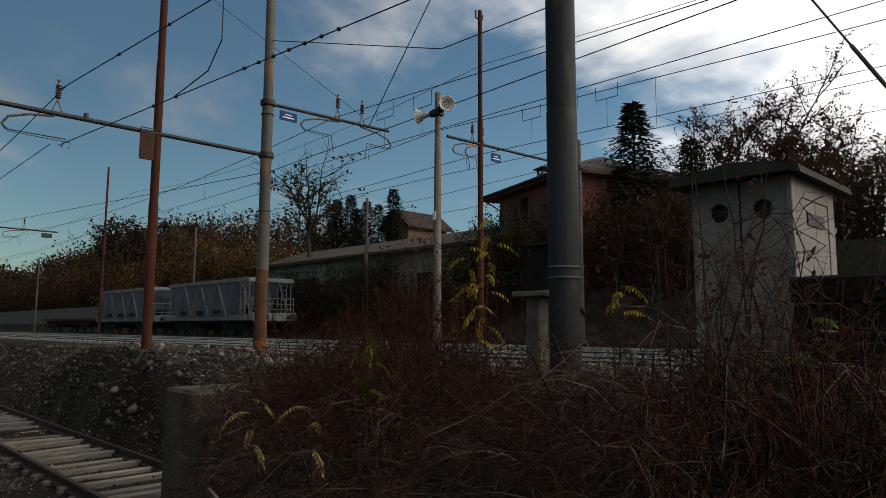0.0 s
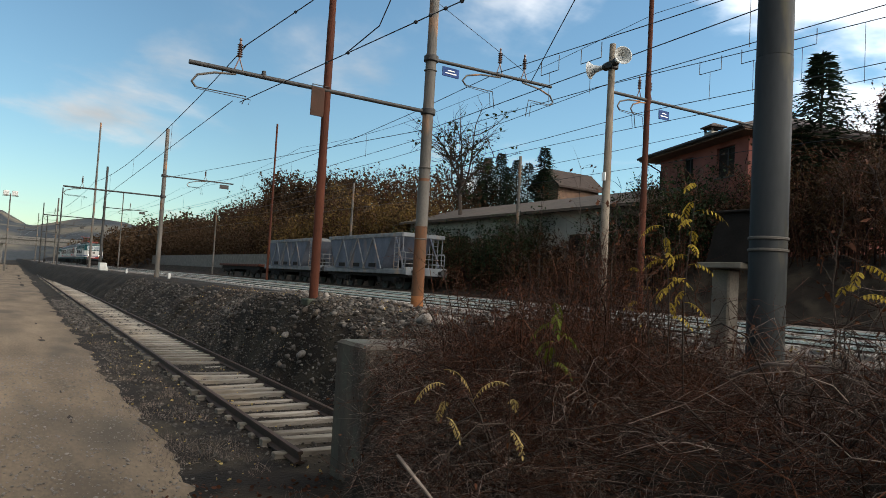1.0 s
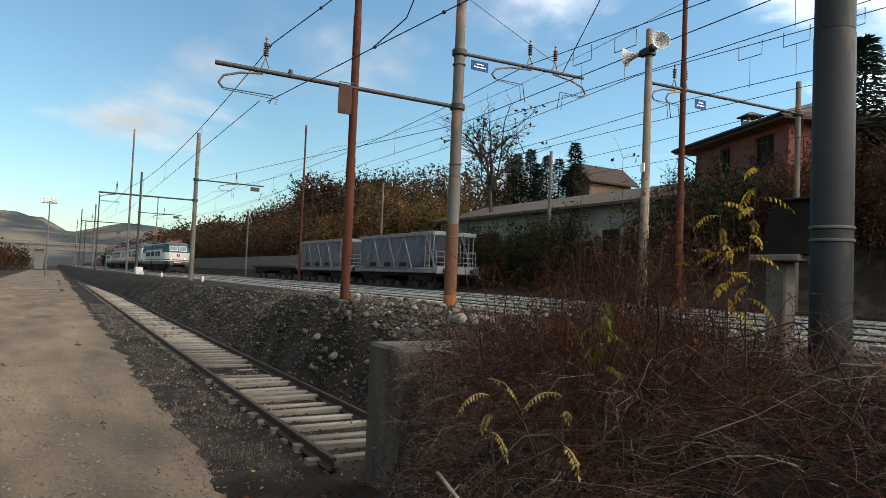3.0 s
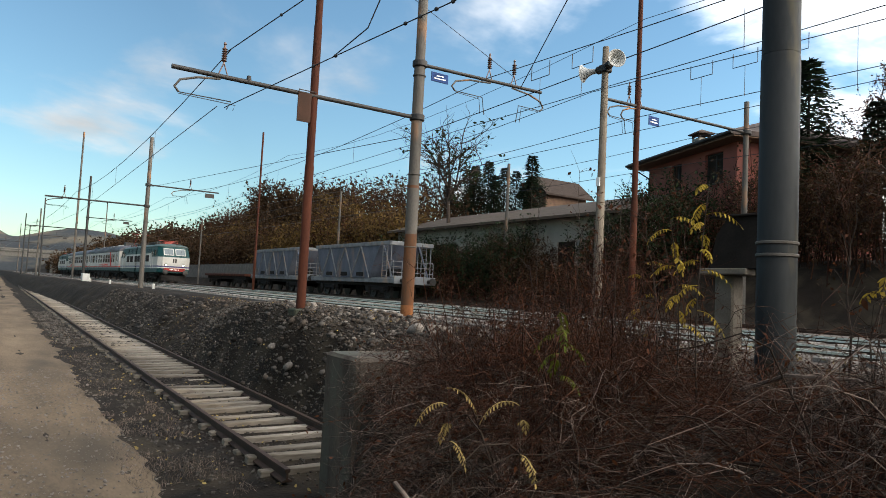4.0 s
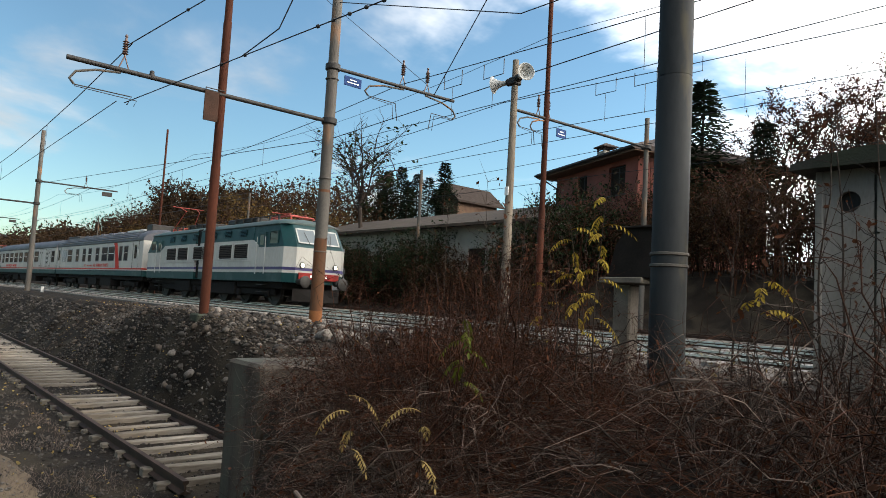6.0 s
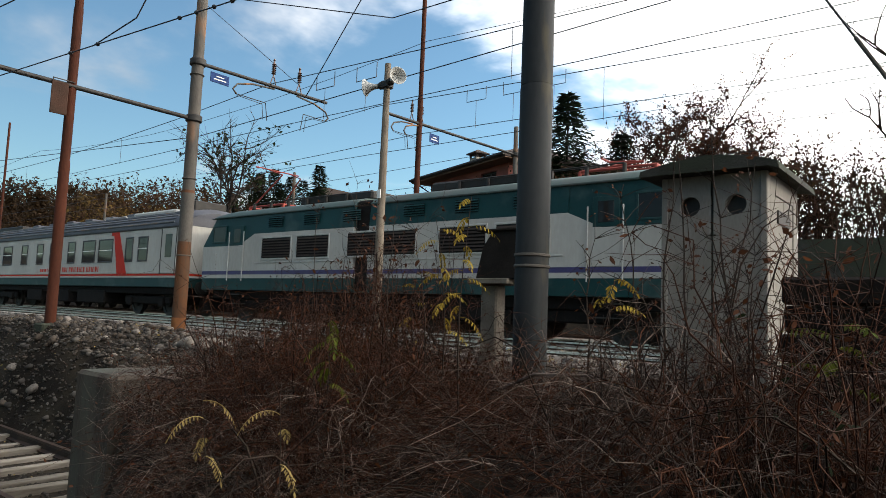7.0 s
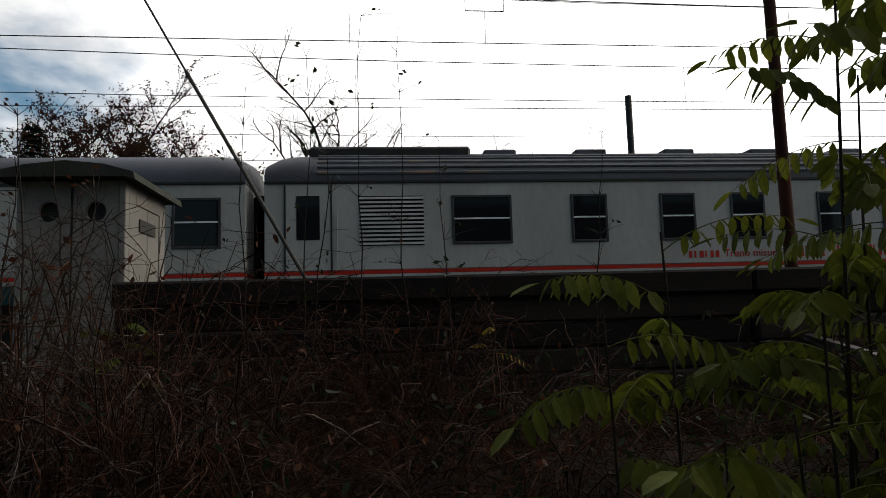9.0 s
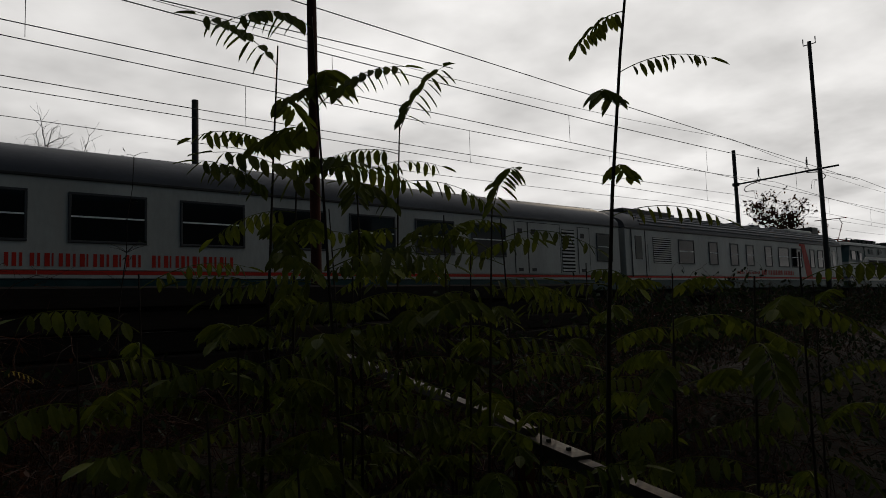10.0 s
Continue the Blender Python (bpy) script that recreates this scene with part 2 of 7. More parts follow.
PINK = mat("pink_render", (0.25, 0.09, 0.07), (0.165, 0.06, 0.047), 0.9, scale=0.8, fine=25, bump=0.2, stain=(0.15, 0.075, 0.06), stain_at=0.6, stain_scale=0.7)
ROOF_OLD = mat("old_brown_roof_tiles", (0.0375, 0.0277, 0.0225), (0.0210, 0.0158, 0.0135), 0.95, scale=3, fine=20, bump=0.5, dist=0.04)
STONE_BROWN = mat("brown_bank_stone", (0.0629, 0.0503, 0.0392), (0.0222, 0.0178, 0.0141), 0.92, scale=4, fine=50, bump=0.4, island=0.7)
ROOF_TILE = mat("dark_roof_tiles", (0.0750, 0.0562, 0.0488), (0.0450, 0.0360, 0.0323), 0.85, scale=3, fine=20, bump=0.5, dist=0.04)
CREAM = mat("cream_render", (0.2700, 0.2550, 0.2175), (0.1950, 0.1837, 0.1575), 0.9, scale=1, bump=0.15)
SHED_ROOF = mat("brown_fibre_roof", (0.0629, 0.0488, 0.0370), (0.0407, 0.0318, 0.0244), 0.9, scale=1.2, fine=18, bump=0.3, dist=0.03)
BARK = mat("dark_bark", (0.040, 0.029, 0.022), (0.021, 0.016, 0.013), 0.9, scale=6, fine=40, bump=0.5)
TWIG = mat("red_brown_twig", (0.052, 0.019, 0.009), (0.012, 0.0055, 0.003), 0.8, scale=3, fine=20, bump=0.1, island=0.8)
TWIG_GREY = mat("grey_dead_twig", (0.1570, 0.1200, 0.0970), (0.0508, 0.0397, 0.0332), 0.85, scale=3, fine=20, bump=0.1, island=0.75)
LEAF_YELLOW = leaf_mat("yellow_leaf", (0.2592, 0.1872, 0.0252), (0.1584, 0.1080, 0.0144))
LEAF_GREEN = leaf_mat("green_leaf", (0.0897, 0.0975, 0.0109), (0.0429, 0.0585, 0.0078))
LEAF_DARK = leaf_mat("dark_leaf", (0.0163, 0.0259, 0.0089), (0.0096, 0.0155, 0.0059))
LEAF_RUST = leaf_mat("brown_leaf", (0.0740, 0.0266, 0.0111), (0.0296, 0.0126, 0.0067))
LEAF_PALE = leaf_mat("dry_pale_leaf", (0.2592, 0.1944, 0.0720), (0.1800, 0.1296, 0.0504))
CONIFER = leaf_mat("conifer_needle", (0.020, 0.032, 0.017), (0.011, 0.019, 0.010))
THICKET = leaf_mat("autumn_thicket", (0.0459, 0.0252, 0.0104), (0.0192, 0.0126, 0.0067))
THICKET_GOLD = leaf_mat("golden_thicket", (0.1036, 0.0629, 0.0163), (0.0444, 0.0281, 0.0096))
# distance haze is put into this blue-grey base colour
HILL = mat("hazed_far_hill", (0.0330, 0.0372, 0.0408), (0.0192, 0.0228, 0.0252), 1.0, scale=0.02, fine=0.3, bump=0, stain=(0.10, 0.085, 0.06), stain_at=0.55, stain_scale=0.015)


# ---- mesh tools ----
class Mesh:
    """Vertices and faces gathered from simple solids."""

    def __init__(self):
        self.v, self.f = [], []

    def add(self, vs, fs):
        n = len(self.v)
        self.v += [tuple(p) for p in vs]
        self.f += [tuple(i + n for i in q) for q in fs]
        return self

    def box(self, x0, x1, y0, y1, z0, z1, c=0.0):
        """A box; c > 0 bevels its edges all round."""
        if c <= 0:
            vs = [(x, y, z) for z in (z0, z1) for x, y in ((x0, y0), (x1, y0), (x1, y1), (x0, y1))]
            return self.add(vs, [(3, 2, 1, 0), (4, 5, 6, 7), (0, 1, 5, 4), (1, 2, 6, 5), (2, 3, 7, 6), (3, 0, 4, 7)])
        b = bmesh.new()
        bmesh.ops.create_cube(b, size=1)
        for v in b.verts:
            v.co = Vector(((x0 + x1) / 2 + v.co.x * (x1 - x0), (y0 + y1) / 2 + v.co.y * (y1 - y0), (z0 + z1) / 2 + v.co.z * (z1 - z0)))
        bmesh.ops.bevel(b, geom=b.edges[:], offset=c, segments=1, affect="EDGES")
        b.verts.index_update()
        self.add([v.co for v in b.verts], [[v.index for v in q.verts] for q in b.faces])
        b.free()
        return self

    def cyl(self, p, q, r0, r1=None, n=10, caps=True):
        p, q = Vector(p), Vector(q)
        r1 = r0 if r1 is None else r1
        d = (q - p).normalized()
        a = d.orthogonal().normalized()
        b = d.cross(a)
        vs = []
        for o, r in ((p, r0), (q, r1)):
            vs += [o + (a * math.cos(2 * math.pi * i / n) + b * math.sin(2 * math.pi * i / n)) * r for i in range(n)]
        fs = [(i, (i + 1) % n, n + (i + 1) % n, n + i) for i in range(n)]
        if caps:
            fs += [tuple(range(n - 1, -1, -1)), tuple(range(n, 2 * n))]
        return self.add(vs, fs)

    def tube(self, pts, r, n=6, taper=1.0):
        pts = [Vector(p) for p in pts]
        k = len(pts)
        vs, fs = [], []
        a = (pts[1] - pts[0]).normalized().orthogonal().normalized()
        for i, p in enumerate(pts):
            d = (pts[min(i + 1, k - 1)] - pts[max(i - 1, 0)]).normalized()
            a = (a - d * a.dot(d)).normalized()
            b = d.cross(a)
            rr = r * (1 + (taper - 1) * i / (k - 1))
            vs += [p + (a * math.cos(2 * math.pi * j / n) + b * math.sin(2 * math.pi * j / n)) * rr for j in range(n)]
        for i in range(k - 1):
            for j in range(n):
                fs.append((i * n + j, i * n + (j + 1) % n, (i + 1) * n + (j + 1) % n, (i + 1) * n + j))
        fs += [tuple(range(n - 1, -1, -1)), tuple(range((k - 1) * n, k * n))]
        return self.add(vs, fs)

    def prism(self, prof, a, b, axis="x"):
        """Extrude a closed profile from a to b: (y, z) along x, (x, z) along y, (x, y) along z."""
        def at(u, v, t):
            return (t, u, v) if axis == "x" else (u, t, v) if axis == "y" else (u, v, t)
        n = len(prof)
        vs = [at(u, v, a) for u, v in prof] + [at(u, v, b) for u, v in prof]
        return self.add(vs, [(i, (i + 1) % n, n + (i + 1) % n, n + i) for i in range(n)] + [tuple(range(n - 1, -1, -1)), tuple(range(n, 2 * n))])

    def lathe(self, p, prof, n=12, d=(0, 0, 1)):
        """Turn a profile of (radius, height) round the axis d from p."""
        p, d = Vector(p), Vector(d).normalized()
        a = d.orthogonal().normalized()
        b = d.cross(a)
        vs, fs = [], []
        for r, h in prof:
            vs += [p + d * h + (a * math.cos(2 * math.pi * i / n) + b * math.sin(2 * math.pi * i / n)) * r for i in range(n)]
        for k in range(len(prof) - 1):
            fs += [(k * n + i, k * n + (i + 1) % n, (k + 1) * n + (i + 1) % n, (k + 1) * n + i) for i in range(n)]
        fs += [tuple(range(n - 1, -1, -1)), tuple(range((len(prof) - 1) * n, len(prof) * n))]
        return self.add(vs, fs)

    def data(self, name, smooth=False):
        me = bpy.data.meshes.new(name)
        me.from_pydata([tuple(v) for v in self.v], [], self.f)
        b = bmesh.new()
        b.from_mesh(me)
        if len(b.faces) < 40000:
            bmesh.ops.recalc_face_normals(b, faces=b.faces[:])
        b.to_mesh(me)
        b.free()
        if smooth:
            me.polygons.foreach_set("use_smooth", [True] * len(me.polygons))
            me.set_sharp_from_angle(angle=radians(40))
        return me


def part(name, m, material, parent=None, label="", smooth=False, at=None):
    """Link a Mesh as one object under a thing or a part."""
    me = m if isinstance(m, bpy.types.Mesh) else m.data(name, smooth)
    if not me.materials:
        me.materials.append(material)
    ob = new(name, me)
    if parent:
        ob.parent = parent
    if at:
        ob.location = at
    if label:
        tagged(ob, label)
    return ob


def thing(name, at, label, category, group="", kind=""):
    ob = new(name)
    ob.location = at
    ob.empty_display_size = 0.2
    return tagged(ob, label, category, group, kind)


def structure(name, m, material, label, smooth=False, category=""):
    return tagged(part(name, m, material, smooth=smooth), label, category or name.split("_")[0], kind="structure")


def smoothstep(a, b, x):
    t = min(1.0, max(0.0, (x - a) / (b - a)))
    return t * t * (3 - 2 * t)


def bend(x):
    """How far the main tracks swing towards the siding in the distance."""
    return -3.0 * smoothstep(-40, -140, x)


def fbm(x, y, s, seed=0.0):
    return noise.fractal(Vector((x * s, y * s, seed)), 1.0, 2.0, 4)


def ground_z(x, y):
    """The lie of the land: road and siding low, the main line on a bank, a brambly mound before the camera."""
    b = bend(x)
    low = -1.89 + 0.02 * fbm(x, y, 0.8)
    u = min(1.0, max(0.0, (y + 0.22 * fbm(x, y, 0.45, 3.0) - 5.05 - b * 0.7) / 2.0))
    bank = u * (1.45 - 0.45 * u)
    zl = low + (1.72 + 0.05 * fbm(x, y, 0.7, 2.0)) * bank + 0.16 * bank * (1 - bank) * 4 * fbm(x, y, 0.9, 5.0)
    if y < 8:   # rubble shoulder round the red mast's foot
        zl += (0.02 + 0.03 * fbm(x, y, 1.2, 9.0) - zl) * smoothstep(5.0, 6.05, y) * smoothstep(6.5, 1.5, abs(x + 16.5))
    mound = -1.45 + 1.1 * smoothstep(1.8, 4.2, y) + 0.12 * smoothstep(4.2, 7.0, y) + 0.08 * fbm(x, y, 0.6, 7.0)
    w = smoothstep(-7.55, -7.15, x) * smoothstep(-0.15, 0.15, x + 7.0 + 2.15 * (y - 3.6)) * smoothstep(0.6, 2.2, y)
    z = zl * (1 - w) + mound * w
    if y > 7.6 + b:
        k = smoothstep(7.6 + b, 8.2 + b, y)
        z = z * (1 - k) + (-0.18 + 0.02 * fbm(x, y, 1.0)) * k
    # the far side climbs to the hill behind the yard
    z += 2.6 * smoothstep(22.5, 27, y) + (3.5 * smoothstep(30, -60, x) + 5.0 * smoothstep(-50, -100, x)) * smoothstep(27, 48, y) + 0.3 * smoothstep(23, 30, y) * fbm(x, y, 0.15, 4.0)
    return z


def axis(stops):
    out = []
    for (a, b, n) in stops:
        out += [a + (b - a) * i / n for i in range(n)]
    return out + [stops[-1][1]]


def grid_mesh(xs, ys, fz):
    vs = [(x, y, fz(x, y)) for y in ys for x in xs]
    n = len(xs)
    fs = [(j * n + i, j * n + i + 1, (j + 1) * n + i + 1, (j + 1) * n + i) for j in range(len(ys) - 1) for i in range(n - 1)]
    m = Mesh()
    m.v, m.f = vs, fs
    return m


# ---- ground ----
xs = axis([(-2500, -200, 12), (-200, -60, 40), (-60, -30, 40), (-30, 12, 170), (12, 60, 30), (60, 2500, 12)])
ys = axis([(-2500, -60, 8), (-60, -6, 14), (-6, 2, 20), (2, 10, 60), (10, 26, 20), (26, 60, 14), (60, 2500, 14)])
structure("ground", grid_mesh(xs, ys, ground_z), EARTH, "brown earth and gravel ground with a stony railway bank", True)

rx = axis([(-260, -60, 30), (-60, -8, 80), (-8, -3.5, 8)])


def road_z(x, y):
    rut = 0.05 * math.exp(-((y - 1.0) / 0.35) ** 2) + 0.05 * math.exp(-((y + 0.7) / 0.35) ** 2)
    edge = smoothstep(1.5, 2.3, y + 0.25 * fbm(x, 0, 0.5))
    return ground_z(x, y) + 0.035 - rut * 0.6 - 0.05 * edge + 0.012 * fbm(x, y, 1.4)


rm = grid_mesh(rx, axis([(-6.2, 2.5, 30)]), road_z)
structure("road", rm, ROAD, "rutted pale gravel track beside the siding", True)


# ---- tracks ----
TRACKS = (10.8, 14.75, 20.0)          # middles of the main and yard tracks; rail tops at z = 0
SIDING = (3.395, 4.9)                  # the siding's two rails, 1.7 m lower


def rail(name, y, z, x0, x1, top, curved, parent, label=""):
    pts = axis([(x0, -60, 24), (-60, x1, 6)]) if x0 < -60 else axis([(x0, x1, 6)])
    prof = ((-0.07, -0.16), (0.07, -0.16), (0.07, -0.145), (0.012, -0.12), (0.012, -0.05), (0.036, -0.035), (0.034, 0.0), (-0.034, 0.0), (-0.036, -0.035), (-0.012, -0.05), (-0.012, -0.12), (-0.07, -0.145))
    n = len(prof)
    vs, fs = [], []
    for x in pts:
        o = bend(x) if curved else 0.0
        vs += [(x, y + o + a, z + b) for a, b in prof]
    for i in range(len(pts) - 1):
        fs += [(i * n + j, i * n + (j + 1) % n, (i + 1) * n + (j + 1) % n, (i + 1) * n + j) for j in range(n)]
    fs += [tuple(range(n)), tuple(range((len(pts) - 1) * n, len(pts) * n))]
    ob = part(name, Mesh().add(vs, fs), RUSTY_RAIL, parent, label)
    if top != RUSTY_RAIL:
        ob.data.materials.append(top)     # worn bright along the running surface
        for q in ob.data.polygons:
            if q.center.z > z - 0.02 and abs(q.normal.x) < 0.5:
                q.material_index = 1
    return ob


siding = thing("siding_track", (0, 0, 0), "disused siding with rusty rails and bleached wooden sleepers", "railway track", kind="structure")
for y in SIDING:
    rail("rail", y, -1.70, -220, -8.4, RUSTY_RAIL, False, siding, "rust-brown rail")

TRACK_OBS = []
for i, yc in enumerate(TRACKS):
    tr = thing("main_track", (0, 0, 0), ("main line track with bright polished rails on pale ballast", "second running line with bright rails and concrete sleepers", "yard track with dull rails behind the running lines")[i], "railway track", "running lines", "structure")
    for s in (-0.7525, 0.7525):
        rail("rail", yc + s, 0.0, -320, 260, SHINY_RAIL if i < 2 else RUSTY_RAIL, True, tr)
    TRACK_OBS.append(tr)

# ballast bed under the running lines
bx = axis([(-320, -60, 40), (-60, 40, 100), (40, 260, 16)])
by = axis([(8.9, 22.4, 54)])


def bed_z(x, y):
    e = min(smoothstep(8.9, 9.9, y), 1 - smoothstep(21.6, 22.4, y))
    return -0.25 + 0.17 * e + 0.018 * fbm(x, y, 2.2, 1.0)


bed = grid_mesh(bx, by, bed_z)
bed.v = [(x, y + bend(x), z) for x, y, z in bed.v]
BALLAST = mat("pale_ballast", (0.16, 0.142, 0.125), (0.065, 0.056, 0.048), 0.95, spec=0.1, scale=1.0, fine=16, bump=1.0, dist=0.05, stain=(0.09, 0.07, 0.055), stain_at=0.55, stain_scale=0.5)
structure("ballast_bed", bed, BALLAST, "bed of pale crushed stone under the running lines", True, "ballast")


# ---- overhead line masts ----
def insulator(m, p, up=0.42):
    x, y, z = p
    m.lathe((x, y, z), [(0.02, 0), (0.02, 0.06)] + [(r, 0.06 + 0.05 * k + d) for k in range(6) for r, d in ((0.03, 0.0), (0.065, 0.02), (0.03, 0.045))] + [(0.02, up), (0.035, up + 0.02), (0.02, up + 0.06)], 10)


def mast(name, x, y, base, top, r0, r1, material, label, group="overhead line masts", foot=None, bands=()):
    t = thing(name, (x, y, base), label, "mast", group)
    h = top - base
    n = 3
    shaft = Mesh()
    prof = []
    for k in range(n):
        ra = r0 + (r1 - r0) * k / n
        prof += [(ra, h * k / n), (ra * 0.985, h * (k + 1) / n - 0.04), (ra * 0.94, h * (k + 1) / n)]
    shaft.lathe((0, 0, 0), prof, 16)
    part("shaft", shaft, material, t, smooth=True)
    part("footing", Mesh().box(-r0 * 2.1, r0 * 2.1, -r0 * 2.1, r0 * 2.1, -0.5, 0.02, 0.03), CONC_DARK, t, "concrete footing")
    if foot:
        part("rusted_foot", Mesh().lathe((0, 0, 0.05), [(r0 + 0.006, 0), (r0 + 0.006, 0.28), (r0 + 0.002, 0.3)], 16), foot, t, "orange rusted foot", True)
    for z in bands:
        part("band", Mesh().lathe((0, 0, z - base), [(r0 + 0.004, 0), (r0 + 0.012, 0.006), (r0 + 0.012, 0.025), (r0 + 0.004, 0.03)], 16), STEEL, t, "steel strap", True)
    return t


def cross_arm(t, y0, y1, z, base, my, r=0.045, slope=0.0):
    """A tubular arm across the tracks, in the mast's own space."""
    part("cross_arm", Mesh().cyl((0, y0 - my, z - base), (0, y1 - my, z - base + slope), r, r, 10), DARK_METAL, t, "dark tubular cross arm", True)
    part("clamp", Mesh().lathe((0, 0, z - base - 0.08), [(0.17, 0), (0.19, 0.02), (0.19, 0.14), (0.17, 0.16)], 14), DARK_METAL, t, "clamp collar", True)


def registration(t, y, z, base, my, side, reach=1.0, drop=0.62):
    """An insulator on the arm and the bent tube that steadies the contact wire below it."""
    m = Mesh()
    m.cyl((0, y - my - 0.10, z - base + 0.02), (0, y - my, z - base + 0.30), 0.015, n=6).cyl((0, y - my + 0.10, z - base + 0.02), (0, y - my, z - base + 0.30), 0.015, n=6)
    insulator(m, (0, y - my, z - base + 0.26))
    part("insulator", m, PORCELAIN, t, "ribbed dark insulator on its stand", True)
    yy = y - my
    pts = [(0, yy + side * 0.05, z - base - 0.06), (0, yy - side * 0.5 * reach, z - base - 0.12), (0, yy - side * 0.85 * reach, z - base - 0.24), (0, yy - side * 0.95 * reach, z - base - 0.40), (0, yy - side * 0.86 * reach, z - base - 0.50)]
    part("steady_tube", Mesh().tube(pts, 0.025, 8), STEEL, t, "bent galvanised tube", True)
    m = Mesh().tube([(0, yy - side * 0.86 * reach, z - base - 0.5), (0, yy - side * 0.2, z - base - 0.5), (0, yy - side * 0.12, z - base - drop)], 0.013, 6)
    m.tube([(0, yy - side * 0.86 * reach, z - base - 0.53), (0, yy - side * 0.3, z - base - 0.56), (0, yy - side * 0.25, z - base - drop)], 0.009, 6)
    part("steady_arm", m, DARK_METAL, t, "thin double steady arm", True)


def sign_plate(t, x, y0, y1, z0, z1, material, label, bars=True):
    s = part("sign", Mesh().box(x - 0.012, x + 0.012, y0, y1, z0, z1, 0.004), material, t, label)
    if bars:
        h = z1 - z0
        for k, (a, b) in enumerate(((0.3, 0.72), (0.16, 0.84))):
            zz = z1 - h * (0.40 + 0.30 * k)
            part("lettering", Mesh().box(x + 0.0125, x + 0.016, y0 + (y1 - y0) * a, y0 + (y1 - y0) * b, zz, zz + h * 0.11), WHITE_PAINT, s, "white lettering bar")
    return s


mast_a = mast("catenary_mast", -14.85, 6.0, 0.0, 9.8, 0.104, 0.07, RUST, "rust-red painted tubular catenary mast on the bank edge")
part("plate", Mesh().box(0.10, 0.13, -0.42, -0.10, 4.2, 4.86, 0.006), mat("dark_rust_plate", (0.05, 0.026, 0.018), (0.03, 0.018, 0.013), 0.85), mast_a, "rusty rectangular plate")
part("plate_bracket", Mesh().cyl((0.11, -0.40, 4.92), (0.11, 0.02, 4.92), 0.012, n=6).cyl((0.115, -0.40, 4.80), (0.115, -0.40, 4.93), 0.012, n=6), DARK_METAL, mast_a)

B0 = -0.16
mast_b = mast("catenary_mast", -14.8, 8.73, B0, 9.6, 0.155, 0.11, STEEL, "grey tubular catenary mast with rusted lower half", foot=RUST_ORANGE, bands=(1.6, 3.4, 5.9))
part("rust_coat", Mesh().lathe((0, 0, 0.3), [(0.158, 0), (0.155, 1.3), (0.151, 2.6), (0.149, 3.0)], 16), mat("brown_rust_over_grey", (0.1156, 0.0462, 0.0190), (0.0578, 0.0408, 0.0286), 0.8, 0.2, scale=1.3, fine=20, bump=0.2, dist=0.004, stretch=(1, 1, 0.3)), mast_b, "brown rusted lower shaft", True)
cross_arm(mast_b, 8.73, 2.9, 4.85, B0, 8.73, 0.05)
registration(mast_b, 3.93, 4.85, B0, 8.73, -1, -1.0, 0.68)
part("arm_knob", Mesh().lathe((0, 4.48 - 8.73, 4.85 - B0), [(0.06, 0), (0.06, 0.05), (0.045, 0.09), (0.045, 0.13), (0.03, 0.14)], 10), DARK_METAL, mast_b, smooth=True)
cross_arm(mast_b, 8.73, 12.75, 6.22, B0, 8.73, 0.045, 0.10)
registration(mast_b, 10.9, 6.27, B0, 8.73, 1, 1.25, 0.95)
registration(mast_b, 11.75, 6.29, B0, 8.73, -1, 1.15, 0.98)
sign_plate(mast_b, 0.0, 0.35, 0.86, 6.22 - B0 - 0.34, 6.22 - B0 - 0.10, BLUE_SIGN, "dark blue enamel name plate")

mast_c = mast("catenary_mast", -15.0, 17.0, -0.2, 11.6, 0.11, 0.06, RUST, "thin dark rust-brown mast between the tracks")
part("top_horn", Mesh().tube([(0, -0.22, 11.75), (0, -0.22, 11.5), (0, 0.0, 11.45), (0, 0.12, 11.5), (0, 0.12, 11.68)], 0.03, 6), DARK_METAL, mast_c)
mast_d = mast("catenary_mast", -15.0, 22.9, -0.2, 8.1, 0.11, 0.085, STEEL, "plain grey mast behind the yard tracks")
cross_arm(mast_d, 22.9, 15.4, 6.95, -0.2, 22.9, 0.05, -0.2)
registration(mast_d, 16.6, 6.76, -0.2, 22.9, 1, 1.0, 0.95)
registration(mast_d, 17.1, 6.78, -0.2, 22.9, 1, 0.9, 0.95)
sign_plate(mast_d, 0.0, -5.35, -4.85, 6.5, 6.8, BLUE_SIGN, "grey-blue enamel name plate")

# the mast close before the camera
big = mast("catenary_mast", -3.78, 6.05, -0.45, 9.5, 0.170, 0.150, BIGPOLE, "thick blue-green painted mast among the brambles", bands=(1.02, 1.13))

# further masts and arms along the yard
def portal(x, y, top, h1, near, far, material, base=-0.25, r=0.15):
    yb = y + bend(x)
    t = mast("catenary_mast", x, yb, base, top, r, r * 0.65, material, "tubular catenary mast with cross arms over the tracks")
    cross_arm(t, yb, yb - near, h1, base, yb, 0.05)
    registration(t, yb - near + 1.0, h1, base, yb, -1, -1.0, 0.68)
    cross_arm(t, yb, yb + far, h1 + 1.35, base, yb, 0.045)
    registration(t, yb + far - 1.85, h1 + 1.35, base, yb, 1, 1.2, 0.95)
    sign_plate(t, 0.0, far - 0.9, far - 0.3, h1 + 1.35 - base - 0.4, h1 + 1.35 - base - 0.12, DARK_METAL, "dark plate hanging from the arm", False)
    return t


